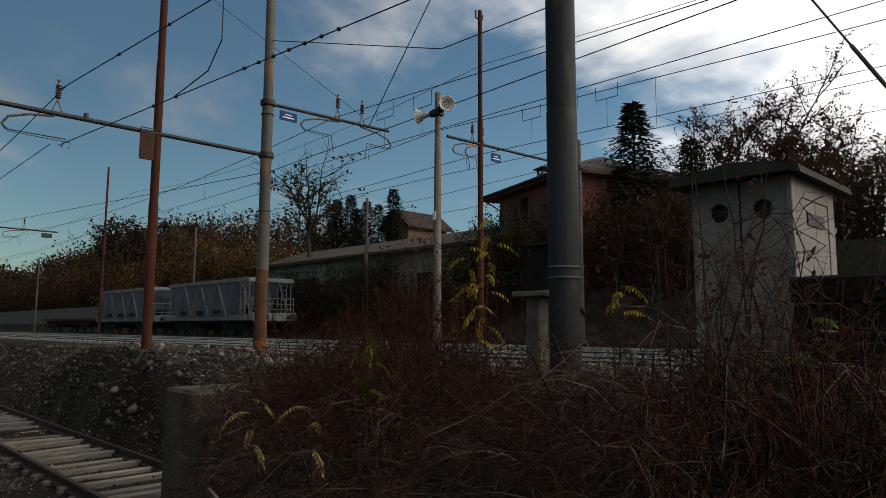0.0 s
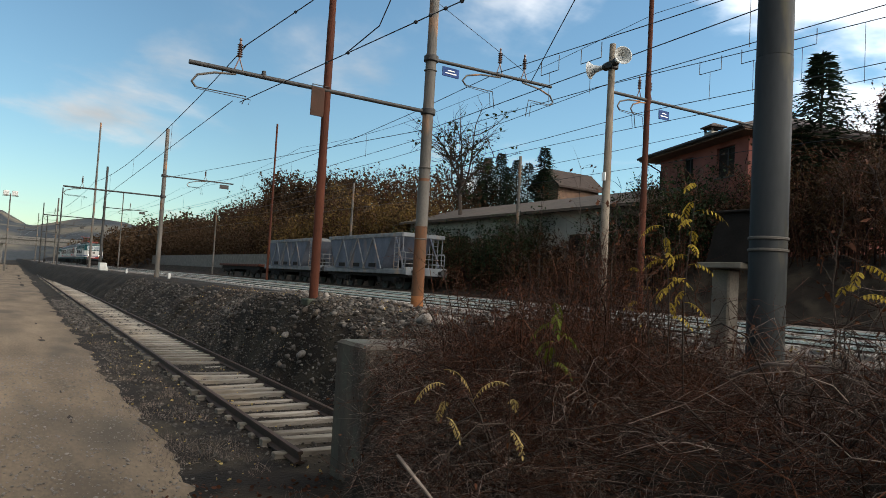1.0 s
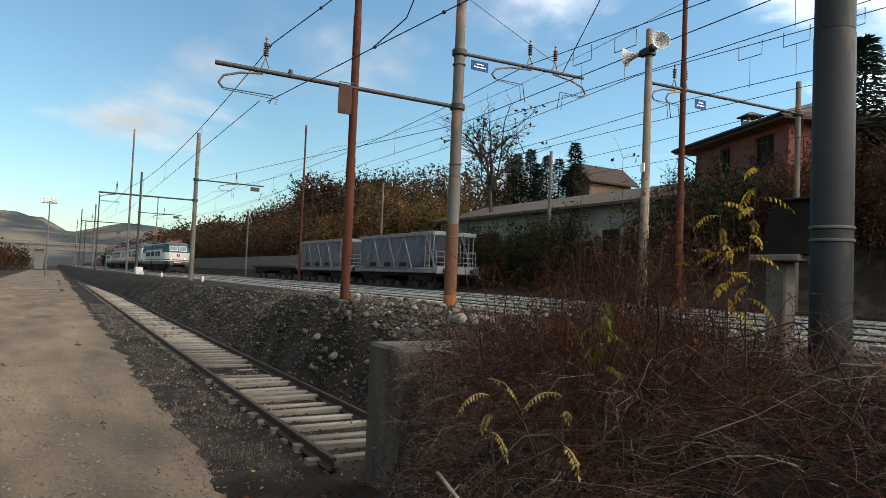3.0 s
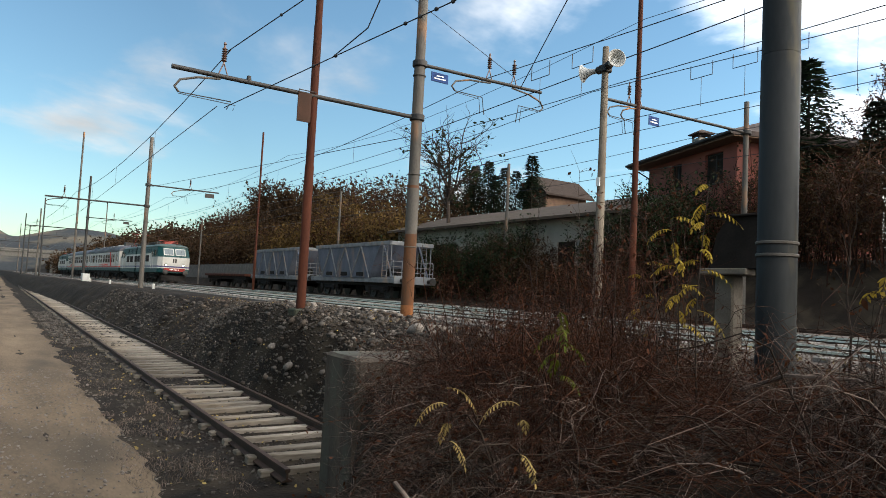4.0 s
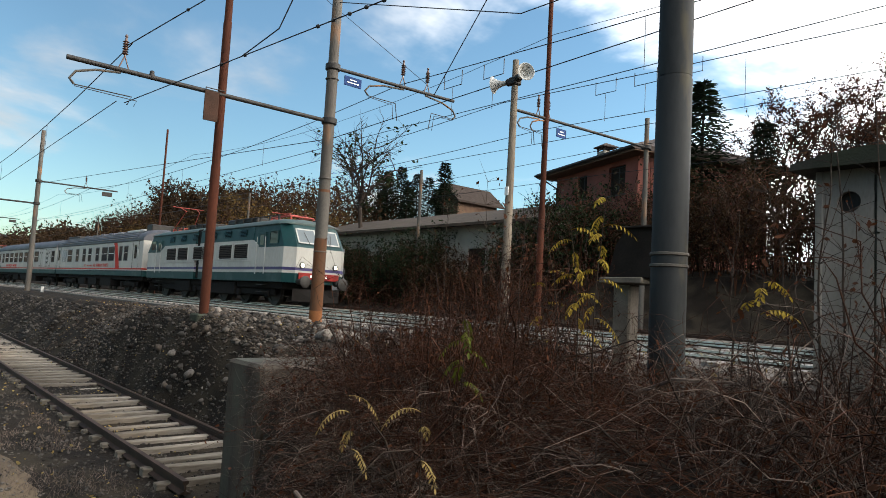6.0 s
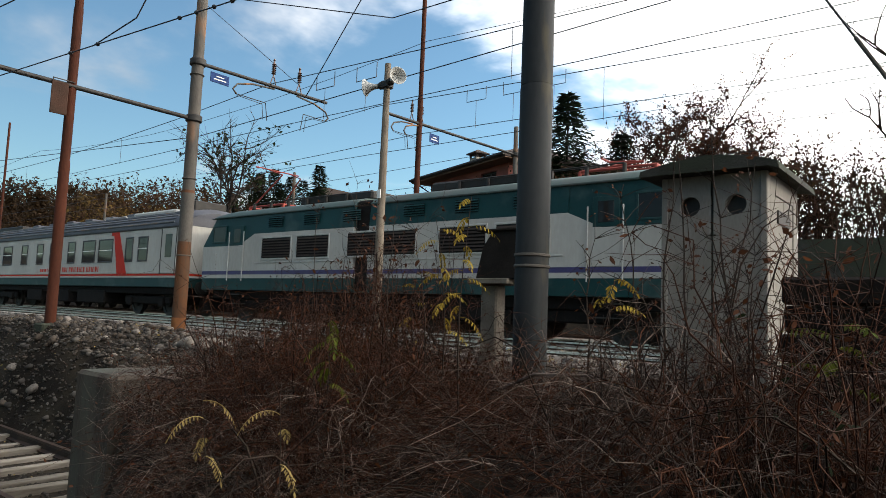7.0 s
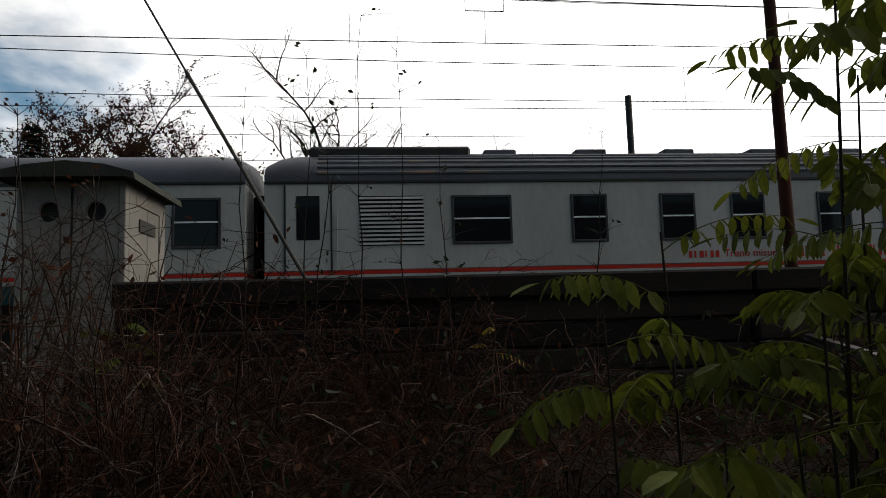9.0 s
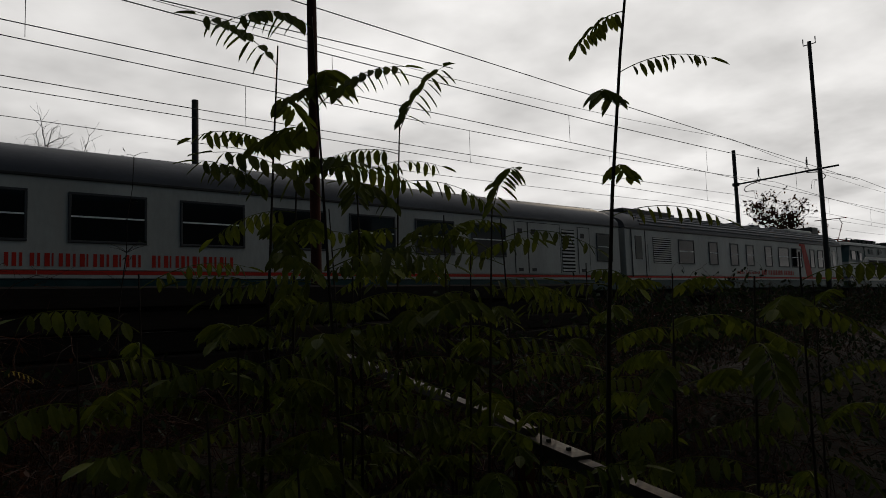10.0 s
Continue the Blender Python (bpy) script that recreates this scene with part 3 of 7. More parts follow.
portal(-46.5, 8.0, 9.4, 5.0, 5.6, 4.4, STEEL)
portal(-82.0, 9.3, 11.0, 5.2, 5.6, 4.4, DARK_METAL)
portal(-132.0, 9.0, 11.0, 5.2, 5.6, 4.4, STEEL)
portal(-185.0, 9.5, 11.0, 5.2, 5.6, 4.4, DARK_METAL)
for x, y, top, r, mt in ((-92.0, 9.6, 17.5, 0.14, STEEL), (-112.0, 8.0, 11, 0.12, DARK_METAL), (-160, 7.8, 12, 0.14, DARK_METAL), (-215, 8.4, 13, 0.14, STEEL), (-52.0, 17.0, 12.2, 0.10, RUST), (-120, 17.2, 12, 0.1, STEEL), (-50.0, 22.9, 8.1, 0.11, STEEL), (-88, 22.9, 8.1, 0.11, STEEL), (-30.5, 24.2, 8.0, 0.12, STEEL)):
    mast("catenary_mast", x, y + bend(x), -0.25, top, r, r * 0.6, mt, "slim distant mast beside the tracks")
far_d = mast("catenary_mast", 9.75, 22.9, -0.2, 8.3, 0.13, 0.11, DARK_METAL, "dark mast standing behind the running lines")
mast_h = mast("catenary_mast", 38.0, 16.9, -0.2, 8.9, 0.13, 0.09, DARK_METAL, "dark mast carrying a cross arm over the line")
cross_arm(mast_h, 16.9, 11.6, 6.95, -0.2, 16.9, 0.05, 0.15)
registration(mast_h, 15.6, 6.98, -0.2, 16.9, -1, 0.9, 0.95)
registration(mast_h, 13.1, 7.05, -0.2, 16.9, 1, 0.9, 0.95)
mast_g = mast("catenary_mast", 38.0, 12.5, -0.2, 13.8, 0.13, 0.08, DARK_METAL, "tall thin mast between the running lines")
part("top_horn", Mesh().tube([(0, -0.3, 14.2), (0, -0.3, 13.85), (0, 0.3, 13.85), (0, 0.3, 14.2)], 0.03, 6), DARK_METAL, mast_g)
mast("catenary_mast", 6.15, 8.73, -0.25, 8.6, 0.085, 0.07, RUST, "thin brown pole among the bushes")


# ---- overhead wires ----
def wire(name, pts, r=0.009, label="taut dark overhead wire above the tracks", sag=0.0, marks=(), bead=0.03):
    """Straight spans from point to point with a little sag."""
    m = Mesh()
    full = []
    for a, b in zip(pts, pts[1:]):
        a, b = Vector(a), Vector(b)
        n = max(2, int((b - a).length / 8) + (4 if sag else 0))
        for i in range(n):
            u = i / n
            p = a.lerp(b, u)
            p.z -= sag * 4 * u * (1 - u)
            full.append(p)
    full.append(Vector(pts[-1]))
    m.tube(full, r * 1.1, 5)
    for p in marks:
        p = Vector(p)
        m.lathe(p - Vector((bead * 1.5, 0, 0)), [(0.004, 0), (bead, bead), (bead, bead * 2), (0.004, bead * 3)], 8, (1, 0, 0))
    return tagged(part(name, m, WIRE), label, "wire", "overhead wires")


def catenary(y, xs_sup, zc, zm, drops=True, twin=0.0):
    """Contact wire and messenger with droppers; supports at xs_sup."""
    c = [(x, y + bend(x) + (0.2 if k % 2 else -0.2), zc) for k, x in enumerate(xs_sup)]
    wire("contact_wire", c, 0.008, "thin contact wire above the track")
    ms = [(x, y + bend(x), zm) for x in xs_sup]
    wire("messenger_wire", ms, 0.010, "messenger wire that carries the contact wire", 0.55)
    if drops:
        for (x0, x1) in zip(xs_sup, xs_sup[1:]):
            if x1 < -70 or x0 > 60:
                continue
            n = int((x1 - x0) / 7)
            for i in range(1, n):
                m = Mesh()
                u = i / n
                x = x0 + (x1 - x0) * u
                zt = zm - 0.55 * 4 * u * (1 - u)
                m.tube([(x, y + bend(x), zt), (x, y + bend(x), zc)], 0.006, 4)
                tagged(part("dropper_wire", m, WIRE), "thin dropper wire between the two overhead wires", "wire", "dropper wires")


SUP = (-320, -260, -185, -132, -82, -46.5, -14.8, 38.0, 90.0, 150.0, 260.0)
catenary(4.05, (-185, -132, -82, -46.5, -14.8), 4.2, 5.45)
catenary(10.8, SUP, 5.02, 6.3)
catenary(14.75, SUP, 5.2, 6.75)
wire("feeder_wire", [(x, 16.6 + bend(x), 6.3) for x in SUP], 0.010, "plain feeder wire along the yard", 0.3)
wire("feeder_wire", [(x, 20.0 + bend(x), 6.3) for x in SUP], 0.009, "plain feeder wire along the yard", 0.3)
wire("feeder_wire", [(x, 20.0 + bend(x), 5.4) for x in SUP], 0.009, "plain feeder wire along the yard", 0.1)
wire("feeder_wire", [(x, 17.0 + bend(x), 9.6) for x in SUP], 0.009, "high earth wire between the mast tops", 0.8)
# the siding's wires end on the thick mast
wire("contact_wire", [(-14.8, 4.0, 4.2), (-3.78, 6.05, 4.85)], 0.009, "siding contact wire ending on the thick mast", 0.0, [(-14.8 + 11.02 * u, 4.0 + 2.05 * u, 4.2 + 0.65 * u) for u in (0.3, 0.36, 0.52, 0.55, 0.58, 0.61, 0.64, 0.67, 0.70)])
wire("messenger_wire", [(-14.8, 3.93, 5.35), (-3.78, 6.05, 6.6)], 0.010, "siding messenger wire ending on the thick mast", 0.0, [(-14.8 + 11.02 * u, 3.93 + 2.12 * u, 5.35 + 1.25 * u) for u in (0.2, 0.34, 0.56)])
wire("jumper_cable", [(-9.6, 4.93, 5.95), (-9.75, 5.0, 5.2), (-10.1, 4.95, 4.75), (-10.9, 4.72, 4.43)], 0.010, "loose jumper cable between two wires")
# beaded section breaks over the running line
wire("feeder_wire", [(-14.8, 8.73, 7.9), (-9.0, 9.3, 6.1), (38, 10.8, 6.2)], 0.010, "feeder wire with a string of insulator beads", 0.0, [(-6.4 + 0.42 * k, 9.3 + 0.0319 * (2.6 + 0.42 * k), 6.1 + 0.0021 * (2.6 + 0.42 * k)) for k in range(12)], 0.035)
wire("feeder_wire", [(-46.5, 8.0, 6.2), (-14.8, 8.85, 4.45), (10, 9.6, 5.6)], 0.009, "feeder wire beside the masts", 0.0)
wire("cross_wire", [(-14.8, 11.75, 6.55), (-20.5, 9.6, 11.5)], 0.008, "slanting suspension wire from the cross arm")
wire("cross_wire", [(-14.8, 12.0, 6.3), (-6.0, 9.0, 10.5)], 0.012, "slanting suspension wire from the cross arm")

# small hanger frames between the wires
for x, y, z in ((-11.2, 10.8, 5.75), (-12.6, 10.8, 5.8), (-9.8, 14.75, 6.3), (-11.0, 14.75, 6.3), (-8.6, 14.75, 6.3), (2.5, 10.8, 5.6)):
    h = Mesh().tube([(x - 0.32, y, z + 0.35), (x - 0.32, y, z), (x + 0.32, y, z), (x + 0.32, y, z + 0.35)], 0.011, 5)
    h.tube([(x, y, z), (x, y, z - 0.75)], 0.006, 4)
    tagged(part("wire_hanger", h, WIRE), "small square wire hanger on the overhead line", "wire", "wire hangers")


# ---- the passing train ----
def body_profile(half, z0, z1, top, n=7, shoulder=0.35):
    """Half-rounded section of a car body: (y, z) points, near side first."""
    pts = [(-half, z0), (-half, z1)]
    for i in range(1, n):
        a = math.pi / 2 * i / n
        pts.append((-half + (half) * (1 - math.cos(a)) * 1.0, z1 + (top - z1) * math.sin(a)))
    pts.append((0, top))
    return pts + [(-y, z) for y, z in reversed(pts[:-1])]


def pane_window(parent, x0, x1, z0, z1, yface, split=False, name="window", frame_mat=None, glass=None, r=0.06):
    """A framed window standing slightly proud of the near side; the pane sits back in it."""
    s = -1 if yface < 0 else 1
    fm = Mesh()
    b = 0.05
    for a in ((x0, x1, z1 - b, z1), (x0, x1, z0, z0 + b), (x0, x0 + b, z0 + b, z1 - b), (x1 - b, x1, z0 + b, z1 - b)):
        fm.box(a[0], a[1], min(yface, yface + s * 0.028), max(yface, yface + s * 0.028), a[2], a[3], 0.008)
    w = part(name, fm, frame_mat or RUBBER, parent, "side window in a dark rubber frame")
    part("pane", Mesh().box(x0 + b - 0.01, x1 - b + 0.01, min(yface - s * 0.004, yface + s * 0.010), max(yface - s * 0.004, yface + s * 0.010), z0 + b - 0.01, z1 - b + 0.01), glass or GLASS, w, "dark glass pane")
    if split:
        zm = z0 + (z1 - z0) * 0.52
        part("mid_bar", Mesh().box(x0 + b, x1 - b, min(yface, yface + s * 0.02), max(yface, yface + s * 0.02), zm - 0.015, zm + 0.015), WHITE_PAINT, w, "pale middle bar")
    return w


def louvre(parent, x0, x1, z0, z1, yface, name="louvre", n=12, material=None):
    s = -1 if yface < 0 else 1
    back = part(name, Mesh().box(x0, x1, min(yface, yface + s * 0.01), max(yface, yface + s * 0.01), z0, z1), T_BLACK, parent, "dark louvred grille")
    for i in range(n):
        z = z0 + (z1 - z0) * (i + 0.5) / n
        h = (z1 - z0) / n * 0.28
        part("slat", Mesh().add([(x0, yface + s * 0.01, z + h), (x1, yface + s * 0.01, z + h), (x1, yface + s * 0.035, z - h), (x0, yface + s * 0.035, z - h), (x0, yface + s * 0.01, z - h), (x1, yface + s * 0.01, z - h)], [(0, 1, 2, 3), (3, 2, 5, 4), (0, 3, 4), (1, 5, 2)]), material or GREY_PAINT, back)
    return back


def bogie(parent, x, wheels=2, r=0.5, base=2.6):
    b = part("bogie", Mesh().box(x - base / 2 - 0.5, x + base / 2 + 0.5, -1.12, -0.98, 0.42, 0.72, 0.04).box(x - base / 2 - 0.5, x + base / 2 + 0.5, 0.98, 1.12, 0.42, 0.72, 0.04).box(x - 0.25, x + 0.25, -1.1, 1.1, 0.45, 0.7, 0.03), T_BLACK, parent, "black bogie frame")
    for k in range(wheels):
        xw = x - base / 2 + base * k / max(1, wheels - 1)
        for s in (-1, 1):
            w = Mesh()
            w.lathe((xw, s * 0.70, r), [(r + 0.03, 0), (r + 0.03, 0.03), (r, 0.035), (r, 0.135), (r * 0.8, 0.135), (r * 0.75, 0.10), (0.15, 0.12), (0.12, 0.2)], 20, (0, s, 0))
            part("wheel", w, DARK_METAL, b, "steel wheel", True)
        for s in (-1, 1):
            part("axle_box", Mesh().box(xw - 0.17, xw + 0.17, s * 1.16 - 0.06, s * 1.16 + 0.06, 0.34, 0.66, 0.03), T_BLACK, b)
    return b


def pantograph(parent, x, raised=0.5):
    red = mat("pantograph_red", (0.30, 0.05, 0.035), (0.2, 0.035, 0.025), 0.6, 0.2, bump=0) if "pantograph_red" not in bpy.data.materials else bpy.data.materials["pantograph_red"]
    m = Mesh()
    for s in (-0.55, 0.55):
        m.cyl((x - 0.9, s, 3.88), (x + 0.9, s, 3.88), 0.035, n=6)
        m.cyl((x - 0.8, s, 3.88), (x + 0.55, s * 0.7, 3.88 + raised), 0.025, n=6)
        m.cyl((x + 0.55, s * 0.7, 3.88 + raised), (x - 0.2, s * 0.9, 3.88 + raised * 1.25), 0.02, n=6)
    for xx in (-0.9, 0.9):
        m.cyl((x + xx, -0.55, 3.88), (x + xx, 0.55, 3.88), 0.035, n=6)
        for s in (-0.55, 0.55):
            m.cyl((x + xx, s, 3.66), (x + xx, s, 3.88), 0.05, n=8)
    m.cyl((x - 0.2, -0.9, 3.88 + raised * 1.25), (x - 0.2, 0.9, 3.88 + raised * 1.25), 0.025, n=6)
    return part("pantograph", m, red, parent, "red pantograph")


LOCO = 17.8


def locomotive(label, working=False):
    """An articulated six-axle electric locomotive; nose at x = 0, tail at -17.8."""
    t = thing("locomotive", (0, 0, 0), label, "locomotive")
    H = 1.45
    zg, zt = 2.80, 3.42
    for half, (a, b) in enumerate(((-9.35, 0.0), (-LOCO, -9.95))):
        nose = b if half == 0 else a
        inner = a if half == 0 else b
        d = 1 if half == 0 else -1
        def X(s, nose=nose, d=d):   # s metres back from this end's nose
            return nose - d * s
        # lower body: plan with chamfered nose
        def slab(z0, z1, s0a, s0b, inset=0.0):
            h = H - inset
            vs = []
            for z, s0 in ((z0, s0a), (z1, s0b)):
                vs += [(X(s0 + 0.42), -h, z), (X(s0), -h * 0.74, z), (X(s0), h * 0.74, z), (X(s0 + 0.42), h, z), (inner, h, z), (inner, -h, z)]
            return Mesh().add(vs, [(0, 1, 2, 3, 4, 5), (6, 7, 8, 9, 10, 11)] + [(i, (i + 1) % 6, 6 + (i + 1) % 6, 6 + i) for i in range(6)])
        part("lower_skirt", slab(1.0, 1.38, 0.06, 0.04), T_GREEN, t, "dark green skirt")
        part("stripe", slab(1.384, 1.50, 0.035, 0.03), T_WHITE, t)
        part("stripe", slab(1.504, 1.62, 0.03, 0.025, -0.003), T_PURPLE, t, "thin purple-blue line")
        part("body_side", slab(1.624, 2.45, 0.02, 0.0), T_WHITE, t, "off-white grimy body side")
        # upper white band stops short of the cab, with a slanted end
        part("upper_band", Mesh().add([(X(2.5), -H, 2.45), (X(3.3), -H, zg), (inner, -H, zg), (inner, -H, 2.45), (X(2.5), H, 2.45), (X(3.3), H, zg), (inner, H, zg), (inner, H, 2.45)], [(0, 1, 2, 3), (4, 5, 6, 7), (0, 1, 5, 4), (1, 2, 6, 5), (2, 3, 7, 6), (3, 0, 4, 7)]), T_WHITE, t)
        # cab top: screens lean back
        top = Mesh()
        vs = []
        for z, s0, h in ((2.454, 0.0, H - 0.002), (zt, 0.62, H - 0.08)):
            vs += [(X(s0 + 0.42), -h, z), (X(s0), -h * 0.74, z), (X(s0), h * 0.74, z), (X(s0 + 0.42), h, z), (X(3.3), h, z), (X(3.3), -h, z)]
        top.add(vs, [(0, 1, 2, 3, 4, 5), (6, 7, 8, 9, 10, 11)] + [(i, (i + 1) % 6, 6 + (i + 1) % 6, 6 + i) for i in range(6)])
        part("cab", top, T_GREEN, t, "dark green cab with raked screens")
        a2, b2 = sorted((X(3.3) + d * 0.003, inner))
        part("upper_side", Mesh().prism([(-H + 0.002, zg + 0.003), (-H + 0.06, zt), (H - 0.06, zt), (H - 0.002, zg + 0.003)], a2, b2), T_GREEN, t, "dark green upper side")
        roofm = Mesh()
        prof = [(-1.40, zt + 0.003), (-1.30, zt + 0.14), (-0.95, zt + 0.27), (0, zt + 0.34), (0.95, zt + 0.27), (1.30, zt + 0.14), (1.40, zt + 0.003)]
        n = len(prof)
        secs = [(0.60, 0.25), (0.95, 0.75), (1.6, 1.0)]
        vs, fs = [], []
        for s0, k in secs + [(None, 1.0)]:
            x = inner if s0 is None else X(s0)
            vs += [(x, y * (0.9 + 0.1 * k), zt + 0.003 + (z - zt) * k) for y, z in prof]
        for i in range(len(secs)):
            fs += [(i * n + j, i * n + (j + 1) % n, (i + 1) * n + (j + 1) % n, (i + 1) * n + j) for j in range(n)]
        fs += [tuple(range(n)), tuple(range(len(secs) * n, (len(secs) + 1) * n))]
        roofm.add(vs, fs)
        part("roof", roofm, T_ROOF, t, "grey-green rounded roof", True)
        part("roof_eave", Mesh().box(min(X(1.0), inner), max(X(1.0), inner), -1.44, -1.38, zt - 0.02, zt + 0.03, 0.01).box(min(X(1.0), inner), max(X(1.0), inner), 1.38, 1.44, zt - 0.02, zt + 0.03, 0.01), T_ROOF, t)
        # windscreens on the raked front
        for s in (-1, 1):
            def on(u, z):   # u across, z up the raked screen
                k = (z - 2.454) / (zt - 2.454)
                return (X(0.62 * k - 0.018), u, z)
            lo, hi, u0, u1 = 2.62, 3.26, s * 0.07, s * 0.98
            fr = Mesh()
            for (ua, ub, za, zb) in ((u0, u1, lo, lo + 0.06), (u0, u1, hi - 0.06, hi), (u0, u0 + s * 0.06, lo, hi), (u1 - s * 0.06, u1, lo, hi)):
                p = [on(ua, za), on(ub, za), on(ub, zb), on(ua, zb)]
                q = [(x + d * 0.03, y, z) for x, y, z in p]
                fr.add(p + q, [(0, 1, 2, 3), (4, 5, 6, 7), (0, 1, 5, 4), (1, 2, 6, 5), (2, 3, 7, 6), (3, 0, 4, 7)])
            ws = part("windscreen", fr, GREY_PAINT, t, "framed raked windscreen")
            p = [on(u0, lo), on(u1, lo), on(u1, hi), on(u0, hi)]
            q = [(x + d * 0.015, y, z) for x, y, z in p]
            part("pane", Mesh().add(p + q, [(0, 1, 2, 3), (4, 5, 6, 7), (0, 1, 5, 4), (1, 2, 6, 5), (2, 3, 7, 6), (3, 0, 4, 7)]), WINDSCREEN, ws)
            part("wiper", Mesh().cyl((X(0.05) + d * 0.05, s * 0.5, 2.6), (X(0.38) + d * 0.05, s * 0.62, 3.1), 0.012, n=5), DARK_METAL, ws)
            lamp = part("headlamp", Mesh().lathe((X(0.05), s * 0.78, 1.72), [(0.125, 0), (0.125, 0.07), (0.105, 0.10), (0.09, 0.10), (0.085, 0.07)], 16, (d, 0, 0)), DARK_METAL, t, "round headlamp housing", True)
            part("lens", Mesh().lathe((X(0.05), s * 0.78, 1.72), [(0.08, 0.06), (0.08, 0.085), (0.05, 0.10)], 14, (d, 0, 0)), LAMP_GLOW if half == 0 else GLASS, lamp, "lit lens" if half == 0 else "")
            part("buffer", Mesh().lathe((X(0.05), s * 0.88, 1.05), [(0.13, 0), (0.12, 0.2), (0.07, 0.2), (0.07, 0.5), (0.24, 0.52), (0.24, 0.56), (0.2, 0.58)], 16, (d, 0, 0)), DARK_METAL, t, smooth=True)
        part("buffer_beam", Mesh().box(min(X(0.0), X(-0.06)), max(X(0.0), X(-0.06)), -0.95, 0.95, 1.14, 1.42, 0.02), BEAM_RED, t, "dull red buffer beam")
        for k in range(7):
            part("lettering", Mesh().box(min(X(-0.062), X(-0.066)), max(X(-0.062), X(-0.066)), -0.42 + 0.12 * k, -0.35 + 0.12 * k, 1.24, 1.34), WHITE_PAINT, t, "white lettering bar")
        part("snow_plough", Mesh().add([(X(0.1), -1.1, 0.75), (X(-0.1), 0, 0.75), (X(0.1), 1.1, 0.75), (X(0.1), -1.1, 0.25), (X(-0.25), 0, 0.22), (X(0.1), 1.1, 0.25), (X(0.4), 0, 0.75), (X(0.4), 0, 0.25)], [(0, 1, 4, 3), (1, 2, 5, 4), (0, 6, 7, 3), (2, 6, 7, 5), (0, 1, 2, 6), (3, 4, 5, 7)]), T_BLACK, t, "dark plough")
        # emblem: two slanted bars on the nose and on the cab side
        for k in range(2):
            part("emblem_bar", Mesh().box(min(X(-0.012), X(0.0)), max(X(-0.012), X(0.0)), -0.18 + 0.2 * k, -0.04 + 0.2 * k, 1.95, 2.3), DARK_METAL, t, "dark emblem bar")
        for s in (-1, 1):
            for x0 in (2.0, 2.8):
                part("handrail", Mesh().cyl((X(x0), s * (H + 0.05), 1.3), (X(x0), s * (H + 0.05), 2.9), 0.018, n=6), GREY_PAINT, t)
            dx = sorted((X(2.1), X(2.7)))
            door = part("cab_door", Mesh().box(dx[0], dx[1], min(s * H, s * (H + 0.012)), max(s * H, s * (H + 0.012)), 1.63, 2.44, 0.004), T_WHITE, t, "cab side door")
            part("upper_panel", Mesh().box(dx[0], dx[1], min(s * (H - 0.05), s * (H + 0.012)), max(s * (H - 0.05), s * (H + 0.012)), 2.46, 3.1, 0.004), T_GREEN, door)
            part("door_window", Mesh().box(dx[0] + 0.12, dx[1] - 0.12, min(s * H, s * (H + 0.02)), max(s * H, s * (H + 0.02)), 2.55, 3.0, 0.004), GLASS, door)
            cx = sorted((X(0.95), X(1.75)))
            pane_window(t, cx[0], cx[1], 2.55, 3.15, s * (H - 0.02), name="cab_window", frame_mat=T_GREEN)
            part("step", Mesh().box(dx[0], dx[1], min(s * 1.2, s * 1.46), max(s * 1.2, s * 1.46), 0.55, 0.58).box(dx[0], dx[1], min(s * 1.2, s * 1.46), max(s * 1.2, s * 1.46), 0.85, 0.88), DARK_METAL, t)
            for (w0, w1) in ((3.7, 5.2), (5.4, 6.9), (7.6, 9.0)):
                wx = sorted((X(w0), X(w1)))
                w = pane_window(t, wx[0], wx[1], 1.95, 2.68, s * H, name="side_window", frame_mat=GREY_PAINT)
                louvre(w, wx[0] + 0.07, wx[1] - 0.07, 2.02, 2.61, s * (H + 0.012), n=7, material=mat("grille_brown", (0.035, 0.028, 0.024), (0.022, 0.018, 0.016), 0.8, 0.0, bump=0) if "grille_brown" not in bpy.data.materials else bpy.data.materials["grille_brown"]) if s < 0 else None
            for k in range(3):
                vx = sorted((X(4.0 + k * 1.7), X(4.7 + k * 1.7)))
                louvre(t, vx[0], vx[1], 2.98, 3.30, s * (H - 0.015), "roof_vent", 5, T_GREEN) if s < 0 else None
            part("cornice", Mesh().box(min(X(3.4), inner), max(X(3.4), inner), min(s * H, s * (H + 0.02)), max(s * H, s * (H + 0.02)), 1.86, 1.89, 0.004), GREY_PAINT, t)
        # roof gear
        part("resistor_box", Mesh().box(min(X(4.6), X(7.8)), max(X(4.6), X(7.8)), -0.75, 0.75, 3.70, 3.98, 0.06), DARK_METAL, t, "dark roof resistor box")
        g = Mesh()
        for k in range(6):
            g.cyl((X(2.3 + k * 0.9), -0.8, 3.6), (X(2.3 + k * 0.9), -0.8, 3.92), 0.05, n=8)
        g.cyl((X(2.3), -0.8, 3.93), (X(6.8), -0.8, 3.93), 0.018, n=6)
        part("busbar", g, DARK_METAL, t)
        pantograph(t, X(2.6), 1.04 if half and working else 0.14)
        for k in range(2):
            part("horn", Mesh().lathe((X(1.25), 0.3 + 0.25 * k, 3.72), [(0.03, 0), (0.04, 0.25), (0.09, 0.38)], 10, (d, 0, 0)), DARK_METAL, t, smooth=True)
    part("joint_bellows", Mesh().box(-9.95, -9.35, -1.36, 1.36, 1.05, 3.55, 0.05), T_BLACK, t, "black rubber joint between the two halves")
